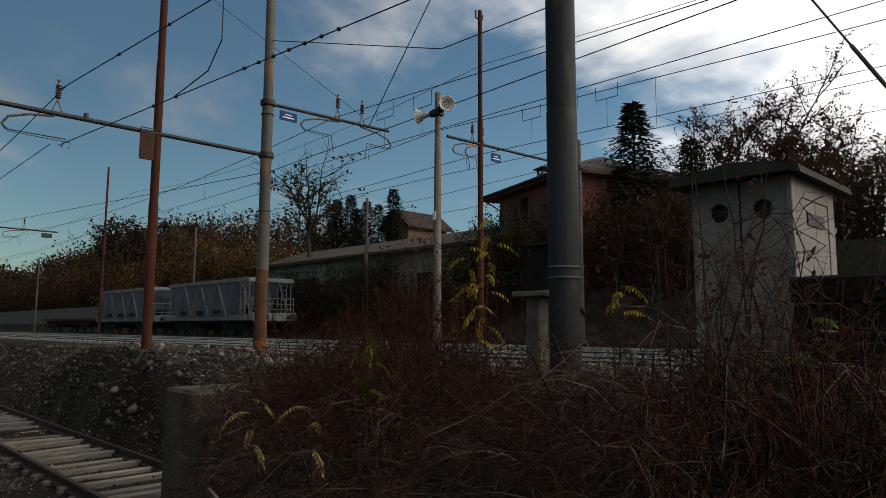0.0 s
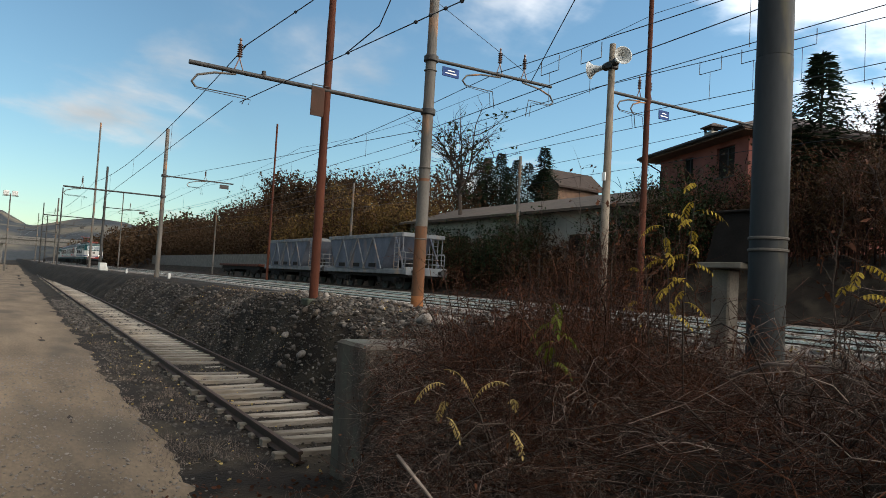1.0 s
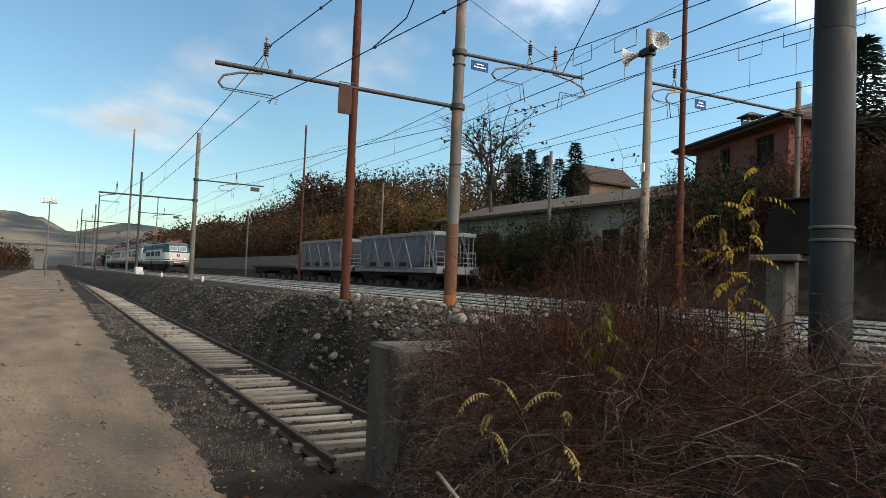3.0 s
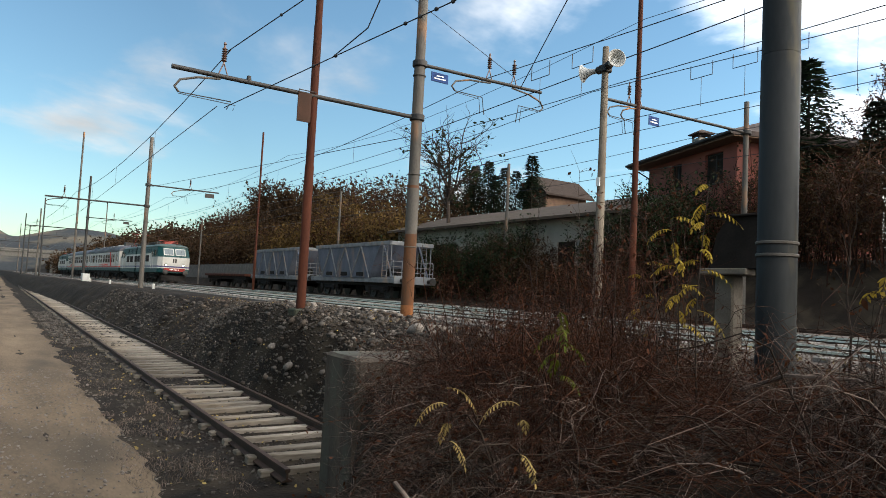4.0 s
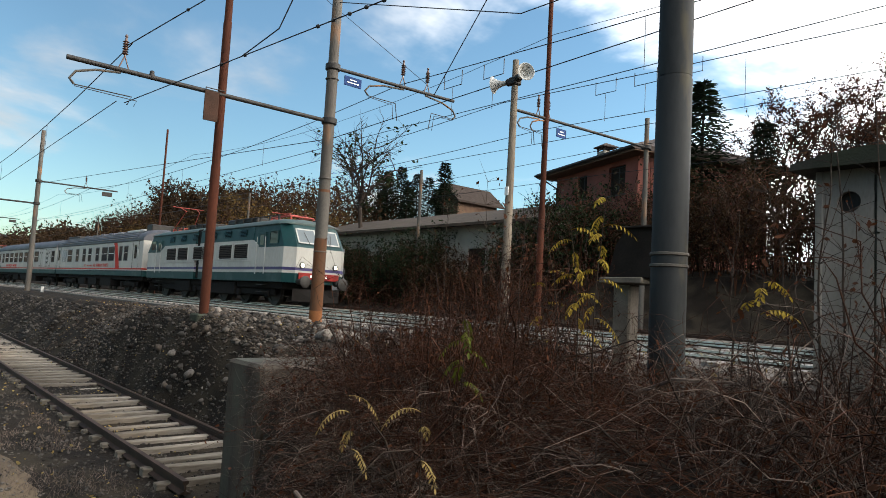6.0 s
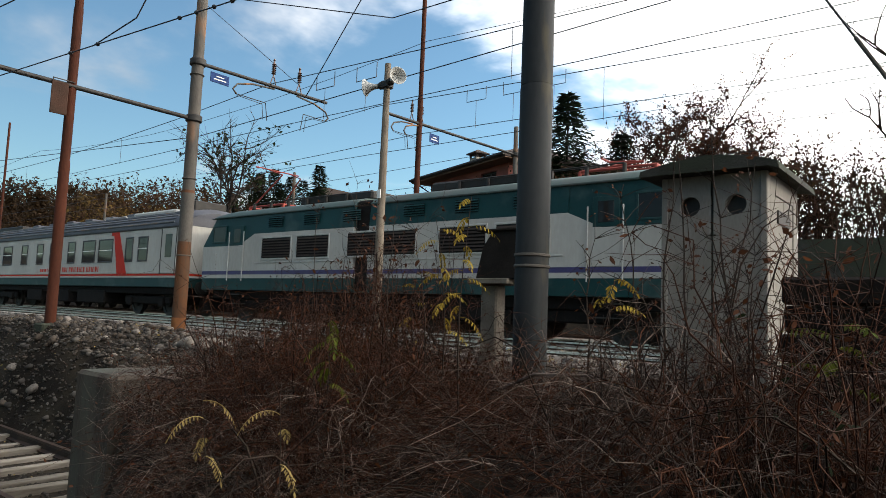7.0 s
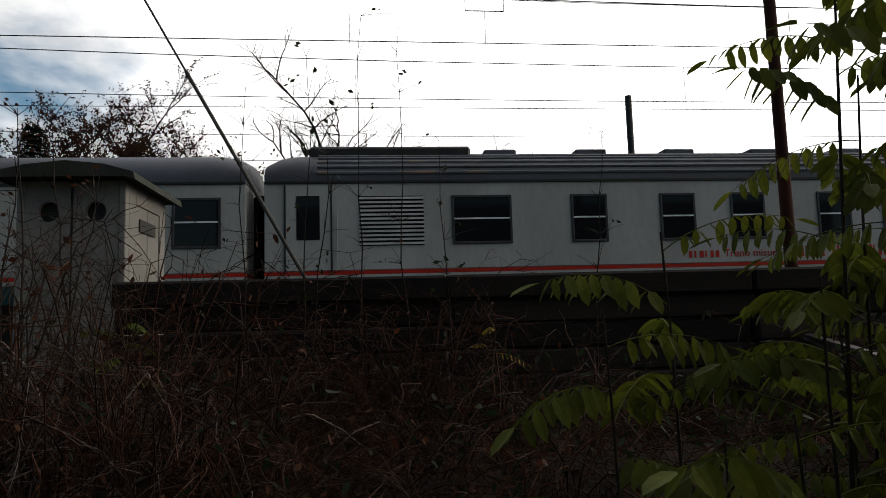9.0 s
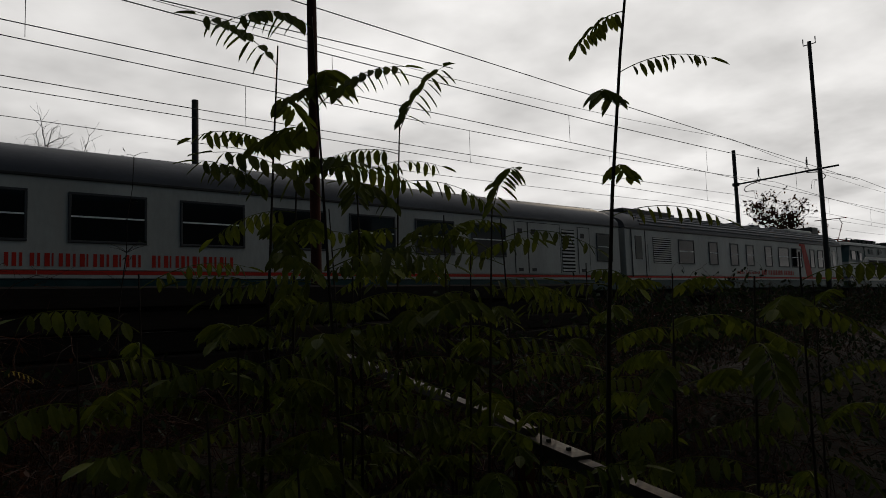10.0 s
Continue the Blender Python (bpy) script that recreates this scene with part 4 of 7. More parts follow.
    part("underframe", Mesh().box(-LOCO + 0.8, -0.8, -1.2, 1.2, 0.72, 0.998, 0.02), T_BLACK, t)
    for xa, xb in ((-7.9, -5.2), (-12.9, -10.8)):
        part("equipment_box", Mesh().box(xa, xb, -1.3, 1.3, 0.35, 0.95, 0.05), T_BLACK, t, "black underfloor box")
    for x in (-3.6, -8.9, -14.2):
        bogie(t, x, 2, 0.62, 2.9)
    return t


def coach(label, length, windows, doors, louvres, ribbed, slash=None, text=(), panels=()):
    """A passenger-type car; front end at x = 0, along -x."""
    t = thing("railway_coach", (0, 0, 0), label, "railway coach", "coaches of the train")
    H = 1.45
    z0, z1 = 1.05, 3.27
    part("skirt", Mesh().box(-length, 0, -H + 0.015, H - 0.015, z0, 1.40, 0.02), T_GREEN, t, "dark green lower band")
    part("stripe", Mesh().box(-length - 0.002, 0.002, -H - 0.002, H + 0.002, 1.404, 1.47), T_WHITE, t)
    part("stripe", Mesh().box(-length - 0.003, 0.003, -H - 0.003, H + 0.003, 1.474, 1.545), T_RED, t, "thin red line")
    part("body_side", Mesh().box(-length, 0, -H, H, 1.549, z1, 0.015), T_WHITE, t, "pale grey-white body side")
    prof = body_profile(H, z1 + 0.003, z1 + 0.12, 4.05, 8)
    n = len(prof)
    vs, fs = [], []
    secs = [(0.0, 0.72), (-0.25, 0.92), (-0.6, 1.0), (-length + 0.6, 1.0), (-length + 0.25, 0.92), (-length, 0.72)]
    for x, k in secs:
        vs += [(x, y, z1 + 0.003 + (z - z1 - 0.003) * k) for y, z in prof]
    for i in range(len(secs) - 1):
        fs += [(i * n + j, i * n + (j + 1) % n, (i + 1) * n + (j + 1) % n, (i + 1) * n + j) for j in range(n)]
    fs += [tuple(range(n)), tuple(range((len(secs) - 1) * n, len(secs) * n))]
    roof = part("roof", Mesh().add(vs, fs), T_GREYROOF, t, "grey ribbed roof" if ribbed else "smooth grey roof", True)
    part("gutter", Mesh().box(-length, 0, -H - 0.03, -H, z1 - 0.03, z1 + 0.03, 0.008).box(-length, 0, H, H + 0.03, z1 - 0.03, z1 + 0.03, 0.008), DARK_METAL, t)
    if ribbed:
        for k in range(7):
            a = math.pi / 2 * (k + 0.5) / 8
            y, z = -H + H * (1 - math.cos(a)), z1 + 0.12 + (4.05 - z1 - 0.12) * math.sin(a)
            for s in (1, -1):
                part("roof_rib", Mesh().cyl((-length + 1.0, y * s, z), (-1.0, y * s, z), 0.035, n=6), T_GREYROOF if k % 2 else HOPPER_PALE, roof)
    for (a, b, w0, w1, split) in windows:
        for s in (-1, 1):
            pane_window(t, a, b, w0, w1, s * H, split)
    for (a, b) in doors:
        for s in (-1, 1):
            y0, y1 = sorted((s * H, s * (H + 0.016)))
            d = part("door", Mesh().box(a, b, y0, y1, 1.56, 3.2, 0.006), T_WHITE, t, "white side door")
            c = (a + b) / 2
            y0, y1 = sorted((s * (H + 0.012), s * (H + 0.028)))
            part("door_window", Mesh().box(c - 0.22, c + 0.22, y0, y1, 2.15, 3.0, 0.012), GLASS, d)
            part("door_seam", Mesh().box(a - 0.03, a, y0, y1, 1.5, 3.22).box(b, b + 0.03, y0, y1, 1.5, 3.22), DARK_METAL, d)
            part("handrail", Mesh().cyl((b + 0.12, s * (H + 0.05), 1.7), (b + 0.12, s * (H + 0.05), 2.7), 0.015, n=6), GREY_PAINT, d)
    for (a, b, w0, w1) in louvres:
        for s in (-1, 1):
            louvre(t, a, b, w0, w1, s * H)
    for (a, b, w0, w1) in panels:
        y0, y1 = -H - 0.012, -H
        p = part("access_panel", Mesh().box(a, b, y0, y1, w0, w1, 0.004), T_WHITE, t, "flush access panel")
        part("panel_seam", Mesh().box(a - 0.02, a, y0, y1, w0, w1).box(b, b + 0.02, y0, y1, w0, w1).box(a - 0.02, b + 0.02, y0, y1, w1, w1 + 0.02), DARK_METAL, p)
        part("panel_latch", Mesh().box(a + 0.12, a + 0.32, y0 - 0.006, y0, w1 - 0.35, w1 - 0.2).box(a + 0.12, a + 0.32, y0 - 0.006, y0, w0 + 0.05, w0 + 0.15), DARK_METAL, p)
    if slash:
        a, b = slash
        for s in (-1, 1):
            y0, y1 = sorted((s * (H + 0.004), s * (H + 0.010)))
            quad = [(a - 0.55, 3.235), (a + 0.1, 3.235), (b + 0.45, 1.55), (a + 0.12, 1.55), (a + 0.0, 2.0), (a - 0.32, 3.1), (a - 0.55, 3.1)] if s < 0 else [(a, 3.235), (b, 3.235), (b + 0.45, 1.55), (a + 0.45, 1.55)]
            part("red_slash", Mesh().prism(quad, y0, y1, "y"), T_RED, t, "slanted red band")
    for (a, b, w0, w1) in text:
        k = 0
        while a + 0.115 * k < b:
            x = a + 0.115 * k
            part("lettering", Mesh().box(x, x + (0.07, 0.045, 0.085, 0.03, 0.065)[k % 5], -H - 0.006, -H - 0.002, w0, w1), T_RED, t, "red lettering bar")
            k += 1
    part("underframe", Mesh().box(-length + 0.3, -0.3, -1.25, 1.25, 0.8, 1.048, 0.02), T_BLACK, t)
    for (a, b) in ((0.30, 0.42), (0.46, 0.56), (0.60, 0.68)):
        part("underfloor_box", Mesh().box(-length * b, -length * a, -1.32, 1.32, 0.35, 0.9, 0.04), T_BLACK, t, "black underfloor box")
    for x in (-3.2, -length + 3.2):
        bogie(t, x, 2, 0.46, 2.4)
    for x, d in ((0, 1), (-length, -1)):
        part("gangway_bellows", Mesh().box(min(x, x + d * 0.3), max(x, x + d * 0.3), -0.55, 0.55, 1.1, 3.2, 0.05), T_BLACK, t, "black rubber gangway")
        for s in (-1, 1):
            part("buffer", Mesh().lathe((x, s * 0.88, 1.05), [(0.1, 0), (0.1, 0.15), (0.06, 0.15), (0.06, 0.26), (0.22, 0.27), (0.22, 0.29)], 14, (d, 0, 0)), DARK_METAL, t, smooth=True)
    return t


HI, LO = 2.99, 2.02
loco = locomotive("green and off-white electric locomotive with red buffer beam", True)
coach1 = coach("grey-white measuring coach with red slash and ribbed roof", 21.0,
               [(-17.4, -16.2, LO, HI, True), (-15.0, -14.25, LO, HI, True), (-13.15, -12.4, LO, HI, True), (-11.65, -10.9, LO, HI, True), (-9.75, -9.0, LO, HI, True), (-8.3, -7.1, LO, HI, True), (-6.8, -5.55, LO, HI, True), (-4.5, -3.9, LO, HI, False), (-3.5, -2.75, LO, HI, True)],
               [(-1.75, -0.75), (-20.6, -19.75)], [(-19.2, -17.95, 2.02, 2.99)], True, slash=(-5.2, -4.75),
               text=[(-12.6, -11.95, 1.66, 1.80), (-10.2, -9.65, 1.64, 1.86), (-9.5, -7.95, 1.64, 1.86), (-7.8, -6.75, 1.64, 1.86)])
for k in range(9):
    x = -2.2 - k * 2.0
    if k not in (0, 1, 8):
        part("roof_vent", Mesh().box(x - 0.35, x + 0.35, -0.5, 0.1, 3.98, 4.16, 0.03), T_GREYROOF, coach1, "low roof ventilator")
part("roof_unit", Mesh().box(-20.2, -16.9, -0.9, 0.9, 3.86, 4.13, 0.05), DARK_METAL, coach1, "dark roof cooling unit")
part("roof_unit", Mesh().box(-1.9, -1.0, -0.7, 0.7, 3.85, 4.38, 0.05), DARK_METAL, coach1, "dark roof box")
part("roof_unit", Mesh().box(-5.4, -2.2, -0.8, 0.8, 3.86, 4.10, 0.06), GREY_PAINT, coach1, "pale roof fairing")
part("handrail", Mesh().tube([(-7.6, -0.9, 3.8), (-7.5, -1.0, 3.95), (-5.6, -1.0, 3.95), (-5.5, -0.9, 3.8)], 0.02, 6), GREY_PAINT, coach1)

coach2 = coach("pale grey coach with smooth roof and wide windows", 23.0,
               [(-1.35, -0.45, LO, HI, True)] + [(-7.2 - 2.05 * k, -5.8 - 2.05 * k, LO + 0.04, HI + 0.02, True) for k in range(7)] + [(-21.0, -20.2, LO, HI, True)],
               [(-22.6, -21.7)], [(-3.2, -2.55, 1.65, 3.02)], False,
               text=[(-18.9, -18.2, 1.62, 1.86), (-18.05, -16.1, 1.62, 1.86), (-15.95, -14.3, 1.62, 1.86)],
               panels=[(-5.4, -4.85, 1.6, 3.15), (-4.80, -3.3, 1.6, 3.15), (-2.35, -1.75, 1.6, 3.12)])
for k in range(5):
    part("roof_dome", Mesh().lathe((-2.5 - k * 4.4, 0.3, 4.0), [(0.22, 0), (0.22, 0.08), (0.12, 0.13)], 12), T_GREYROOF, coach2, smooth=True)
rear = locomotive("second green and white locomotive at the train's tail")

# written words on the measuring coach
cu = bpy.data.curves.new("lettering", "FONT")
cu.body, cu.size, cu.extrude = "Treno misure di", 0.22, 0.003
tmp = new("lettering_source", cu)
bpy.context.view_layer.update()
me = bpy.data.meshes.new_from_object(tmp.evaluated_get(bpy.context.evaluated_depsgraph_get()))
bpy.data.objects.remove(tmp)
me.materials.clear()
me.materials.append(T_RED)
words = new("lettering", me)
words.parent = coach1
words.matrix_basis = pose(-11.85, -1.456, 1.67, 90, 0, 0)
tagged(words, "red lettering on the coach side")

CARS = ((loco, -0.35, 17.8), (coach1, -18.75, 21.0), (coach2, -40.1, 23.0), (rear, -63.7, 17.8))


# ---- concrete hut beside the line ----
def hut():
    x0, x1, y0, y1, zb, zt = -2.99, -1.93, 7.4, 8.72, -0.35, 2.08
    t = thing("relay_hut", (0, 0, 0), "small grey precast concrete hut with two round vents", "hut")
    # front of panels with two round holes
    def plate(xa, xb, hole):
        n = 20
        cx, cz, r = hole
        ring = [(cx + r * math.cos(2 * math.pi * i / n), cz + r * math.sin(2 * math.pi * i / n)) for i in range(n)]
        def edge(a):
            c, s = math.cos(a), math.sin(a)
            k = min(((xb - cx) / c if c > 1e-6 else (xa - cx) / c if c < -1e-6 else 1e9), ((0.32) / abs(s) if abs(s) > 1e-6 else 1e9))
            return (cx + c * k, cz + s * k)
        outer = [edge(2 * math.pi * i / n) for i in range(n)]
        m = Mesh()
        vs = [(u, y0, z) for u, z in ring] + [(u, y0, z) for u, z in outer] + [(u, y0 + 0.09, z) for u, z in ring]
        fs = [(i, (i + 1) % n, n + (i + 1) % n, n + i) for i in range(n)] + [(i, (i + 1) % n, 2 * n + (i + 1) % n, 2 * n + i) for i in range(n)]
        m.add(vs, fs)
        m.box(xa, xb, y0, y0 + 0.09, zb, cz - 0.318)
        m.box(xa, xb, y0, y0 + 0.09, cz + 0.318, zt)
        return m
    xm = (x0 + x1) / 2
    part("front_panel", plate(x0 + 0.07, xm - 0.012, (x0 + 0.30, 1.76, 0.105)), HUT_CONC, t)
    part("front_panel", plate(xm + 0.012, x1 - 0.07, (x1 - 0.30, 1.76, 0.105)), HUT_CONC, t)
    part("joint_strip", Mesh().box(xm - 0.011, xm + 0.011, y0 + 0.012, y0 + 0.08, zb, zt), CONC_DARK, t)
    for a, b in ((x0, x0 + 0.068), (x1 - 0.068, x1)):
        part("corner_post", Mesh().box(a, b, y0 - 0.012, y0 + 0.10, zb, zt, 0.008), HUT_CONC, t)
    part("side_panel", Mesh().box(x0, x0 + 0.08, y0 + 0.102, y1, zb, zt, 0.006), HUT_CONC, t)
    part("back_panel", Mesh().box(x0 + 0.082, x1 - 0.082, y1 - 0.08, y1, zb, zt), HUT_CONC, t)
    # door side, facing the sun
    part("side_panel", Mesh().box(x1 - 0.08, x1, y0 + 0.102, y0 + 0.30, zb, zt, 0.004).box(x1 - 0.08, x1, y1 - 0.2, y1, zb, zt, 0.004).box(x1 - 0.08, x1, y0 + 0.302, y1 - 0.202, 1.88, zt, 0.004), HUT_CONC, t)
    d = part("door", Mesh().box(x1 - 0.06, x1 - 0.012, y0 + 0.304, (y0 + y1) / 2 + 0.045, zb + 0.05, 1.876, 0.006), HUT_CONC, t, "pale two-leaf door")
    part("door_leaf", Mesh().box(x1 - 0.06, x1 - 0.012, (y0 + y1) / 2 + 0.06, y1 - 0.204, zb + 0.05, 1.876, 0.006), HUT_CONC, d)
    part("vent_grille", Mesh().box(x1 - 0.012, x1 + 0.006, y0 + 0.42, y0 + 0.95, 1.60, 1.74, 0.004), DARK_METAL, d)
    for (cx) in (x0 + 0.30, x1 - 0.30):
        part("vent_mesh", Mesh().box(cx - 0.14, cx + 0.14, y0 + 0.07, y0 + 0.085, 1.62, 1.90), DARK_METAL, t, "dark round vent opening")
    # shallow curved roof slab with wide eaves
    prof = [(x0 - 0.18, zt + 0.0), (x0 - 0.17, zt + 0.06), (x0 + 0.15, zt + 0.13), (xm, zt + 0.17), (x1 - 0.15, zt + 0.13), (x1 + 0.13, zt + 0.05), (x1 + 0.15, zt - 0.03), (x1 + 0.05, zt + 0.003), (x0 - 0.05, zt + 0.003)]
    part("roof_slab", Mesh().prism(prof, y0 - 0.2, y1 + 0.2, "y"), CONC_DARK, t, "dark weathered roof slab with eaves")
    part("base", Mesh().box(x0 - 0.05, x1 + 0.05, y0 - 0.05, y1 + 0.05, zb - 0.4, zb - 0.002, 0.02), CONC, t)


hut()

# ---- stack of old timbers in front of the hut ----
stack = thing("timber_stack", (0, 0, 0), "long low stack of dark tarred railway timbers", "timber stack")
rng = random.Random(5)
for row in range(6):
    z = -0.33 + row * 0.208
    for k in range(4):
        x = -1.45 + k * 2.64 + rng.uniform(-0.02, 0.02) + (0.0 if row % 2 else 0.03)
        dy = rng.uniform(-0.04, 0.04)
        part("timber", Mesh().box(x, x + 2.62, 5.7 + dy, 6.0 + dy, z, z + 0.2, 0.02), DARK_WOOD, stack)

# ---- loudspeaker pole ----
sp = thing("loudspeaker_pole", (-8.58, 8.8, -0.25), "slim concrete pole with two horn loudspeakers", "pole")
part("shaft", Mesh().lathe((0, 0, 0), [(0.085, 0), (0.055, 5.2)], 10), mat("pole_concrete", (0.1768, 0.1496, 0.1156), (0.1156, 0.0952, 0.0748), 0.9, scale=3, fine=40, bump=0.2), sp, smooth=True)
part("bracket", Mesh().box(-0.09, 0.09, -0.09, 0.09, 4.74, 4.88, 0.02), DARK_METAL, sp)
for s, up in ((-1, -0.05), (1, 0.05)):
    h = part("horn_speaker", Mesh().lathe((s * 0.06, 0, 4.83 + up * 0.3), [(0.045, 0.02), (0.045, 0.16), (0.05, 0.2), (0.075, 0.28), (0.13, 0.36), (0.16, 0.38), (0.15, 0.385), (0.11, 0.35), (0.05, 0.25)], 16, (s * 0.92, -0.35 if s < 0 else -0.42, up)), GREY_PAINT, sp, "pale grey horn loudspeaker", True)
    part("driver", Mesh().lathe((s * 0.05, 0, 4.83 + up * 0.3), [(0.06, -0.02), (0.07, 0.02), (0.07, 0.1), (0.045, 0.13)], 12, (s * 0.92, -0.35 if s < 0 else -0.42, up)), DARK_METAL, h, smooth=True)
part("label_plate", Mesh().box(-0.04, 0.04, -0.085, -0.07, 2.75, 2.9), WHITE_PAINT, sp)

# ---- signal box on a concrete post beside the thick mast ----
CAB_BROWN = mat("dark_brown_cabinet_paint", (0.024, 0.019, 0.016), (0.013, 0.011, 0.009), 0.9, scale=4, bump=0.15)
CAB_POST = mat("warm_pale_concrete", (0.17, 0.145, 0.115), (0.09, 0.076, 0.06), 0.92, scale=3, fine=40, bump=0.3, dist=0.008)
cb = thing("trackside_cabinet", (0, 0, 0), "dark metal cabinet on a pale concrete post", "cabinet")
part("post", Mesh().box(-5.0, -4.77, 6.9, 7.1, -0.5, 0.90, 0.02), CAB_POST, cb, "pale concrete post")
part("shelf", Mesh().box(-5.12, -4.55, 6.78, 7.22, 0.902, 0.97, 0.01), CAB_POST, cb)
part("body", Mesh().prism([(-5.02, 0.972), (-4.42, 0.972), (-4.42, 1.52), (-4.80, 1.52), (-4.93, 1.34)], 6.82, 7.2, "y"), CAB_BROWN, cb, "dark metal box")
part("lid", Mesh().box(-5.0, -4.38, 6.78, 7.24, 1.523, 1.55, 0.006), CAB_BROWN, cb)


# ---- hopper wagons ----
def hopper_wagon(x, y, length=11.9):
    """x: right-hand end of the body; the wagon lies along -x."""
    t = thing("hopper_wagon", (x, y, 0), "parked grey hopper wagon with sloping ends and ladders", "wagon", "parked hopper wagons")
    H, zt, zb = 1.38, 3.2, 1.15
    x0, x1 = -length + 0.9, -1.75       # top of the hopper
    xa, xb = x0 + 1.2, -3.1            # foot of the hopper
    vs = [(x0, -H, zt), (x1, -H, zt), (x1, H, zt), (x0, H, zt), (xa, -H, zb), (xb, -H, zb), (xb, H, zb), (xa, H, zb)]
    part("hopper", Mesh().add(vs, [(0, 1, 2, 3), (4, 5, 6, 7), (0, 1, 5, 4), (1, 2, 6, 5), (2, 3, 7, 6), (3, 0, 4, 7)]), HOPPER, t, "blue-grey sloping hopper")
    part("top_rim", Mesh().box(x0 - 0.1, -0.55, -H - 0.06, -H + 0.03, zt - 0.18, zt + 0.05, 0.02).box(x0 - 0.1, -0.55, H - 0.03, H + 0.06, zt - 0.18, zt + 0.05, 0.02).box(-0.58, -0.5, -H, H, zt - 0.18, zt + 0.05, 0.02).box(x0 - 0.1, x0, -H, H, zt - 0.18, zt + 0.05, 0.02), HOPPER_PALE, t, "pale top rim")
    span = xb - xa
    for s in (-1, 1):
        c0 = xa
        for k in range(3):
            xs0 = c0 + span * k / 3
            part("brace", Mesh().cyl((xs0 - 0.1, s * (H + 0.04), zb), (xs0 + span / 6, s * (H + 0.04), zt - 0.15), 0.05, n=4), HOPPER_PALE, t, "diagonal side brace")
            part("brace", Mesh().cyl((xs0 + span / 6, s * (H + 0.04), zt - 0.15), (xs0 + span / 3 + 0.1, s * (H + 0.04), zb), 0.05, n=4), HOPPER_PALE, t)
        for k in range(3):
            cx = c0 + span * (k + 0.5) / 3
            part("discharge_flap", Mesh().box(cx - 0.45, cx + 0.45, min(s * H, s * (H + 0.05)), max(s * H, s * (H + 0.05)), zb + 0.1, zb + 0.34, 0.02), T_BLACK, t, "dark discharge opening")
        part("sole_bar", Mesh().box(-length + 0.2, -0.2, min(s * 1.2, s * 1.34), max(s * 1.2, s * 1.34), 0.88, 1.14, 0.02), HOPPER_PALE, t, "pale sole bar")
        # ladders and rails on the end platform
        for xx in (-1.62, -1.1, -0.62):
            part("ladder_rail", Mesh().cyl((xx, s * 1.3, 1.14), (xx, s * 1.3, 3.05), 0.03, n=6), HOPPER_PALE, t)
        for la, lb in ((-1.62, -1.1),):
            lad = part("ladder", Mesh().cyl((la, s * 1.3, 1.3), (lb, s * 1.3, 1.3), 0.022, n=6), HOPPER_PALE, t, "pale steel ladder")
            for k in range(1, 7):
                part("rung", Mesh().cyl((la, s * 1.3, 1.3 + 0.27 * k), (lb, s * 1.3, 1.3 + 0.27 * k), 0.022, n=6), HOPPER_PALE, lad)
        part("guard_rail", Mesh().tube([(-1.05, s * 1.3, 1.2), (-1.05, s * 1.3, 2.0), (-0.95, s * 1.3, 2.15), (-0.4, s * 1.3, 2.15), (-0.3, s * 1.3, 2.05), (-0.3, s * 1.3, 1.15)], 0.026, 6), HOPPER_PALE, t)
        for zz in (1.5, 1.8):
            part("guard_rail", Mesh().cyl((-0.62, s * 1.3, zz), (-0.3, s * 1.3, zz), 0.02, n=6), HOPPER_PALE, t)
    part("end_platform", Mesh().box(-2.9, -0.2, -1.3, 1.3, 1.145, 1.2, 0.01), HOPPER_PALE, t)
    part("brake_cylinder", Mesh().cyl((-2.3, -0.5, 1.5), (-0.9, -0.5, 1.5), 0.24, n=12), T_BLACK, t, "black brake cylinder", True)
    # end rails across the wagon
    for yy in (-0.75, -0.25, 0.25, 0.75):
        part("end_rail", Mesh().cyl((-0.3, yy, 1.2), (-0.3, yy, 2.6 if abs(yy) < 0.5 else 2.1), 0.022, n=6), HOPPER_PALE, t)
    for zz in (1.5, 1.8, 2.1):
        part("end_rail", Mesh().cyl((-0.3, -1.25, zz), (-0.3, 1.25, zz), 0.02, n=6), HOPPER_PALE, t)
    part("end_beam", Mesh().box(-0.2, -0.05, -1.35, 1.35, 0.85, 1.3, 0.02), HOPPER_PALE, t, "pale end beam")
    part("end_beam", Mesh().box(-length + 0.05, -length + 0.2, -1.35, 1.35, 0.85, 1.2, 0.02), HOPPER_PALE, t)
    for s in (-1, 1):
        part("support_strut", Mesh().cyl((-1.8, s * 1.2, 3.1), (-0.6, s * 1.2, 1.2), 0.05, n=6), HOPPER, t)
        part("support_strut", Mesh().cyl((x0, s * 1.2, 3.1), (x0 + 0.3, s * 1.2, 1.2), 0.06, n=6), HOPPER, t)
    for s in (-1, 1):
        for e, d in ((-0.05, 1), (-length + 0.05, -1)):
            part("buffer", Mesh().lathe((e, s * 0.88, 1.05), [(0.12, 0), (0.11, 0.18), (0.07, 0.18), (0.07, 0.42), (0.22, 0.44), (0.22, 0.48)], 14, (d, 0, 0)), DARK_METAL, t, smooth=True)
    part("chassis", Mesh().box(-length + 0.3, -0.3, -1.1, 1.1, 0.7, 1.0, 0.02), T_BLACK, t)
    for xx in (-2.6, -length + 2.6):
        bogie(t, xx, 2, 0.46, 1.8)
    return t


w1 = hopper_wagon(-33.1, 19.98)
copy_thing(w1, pose(-46.3, 19.95, 0))


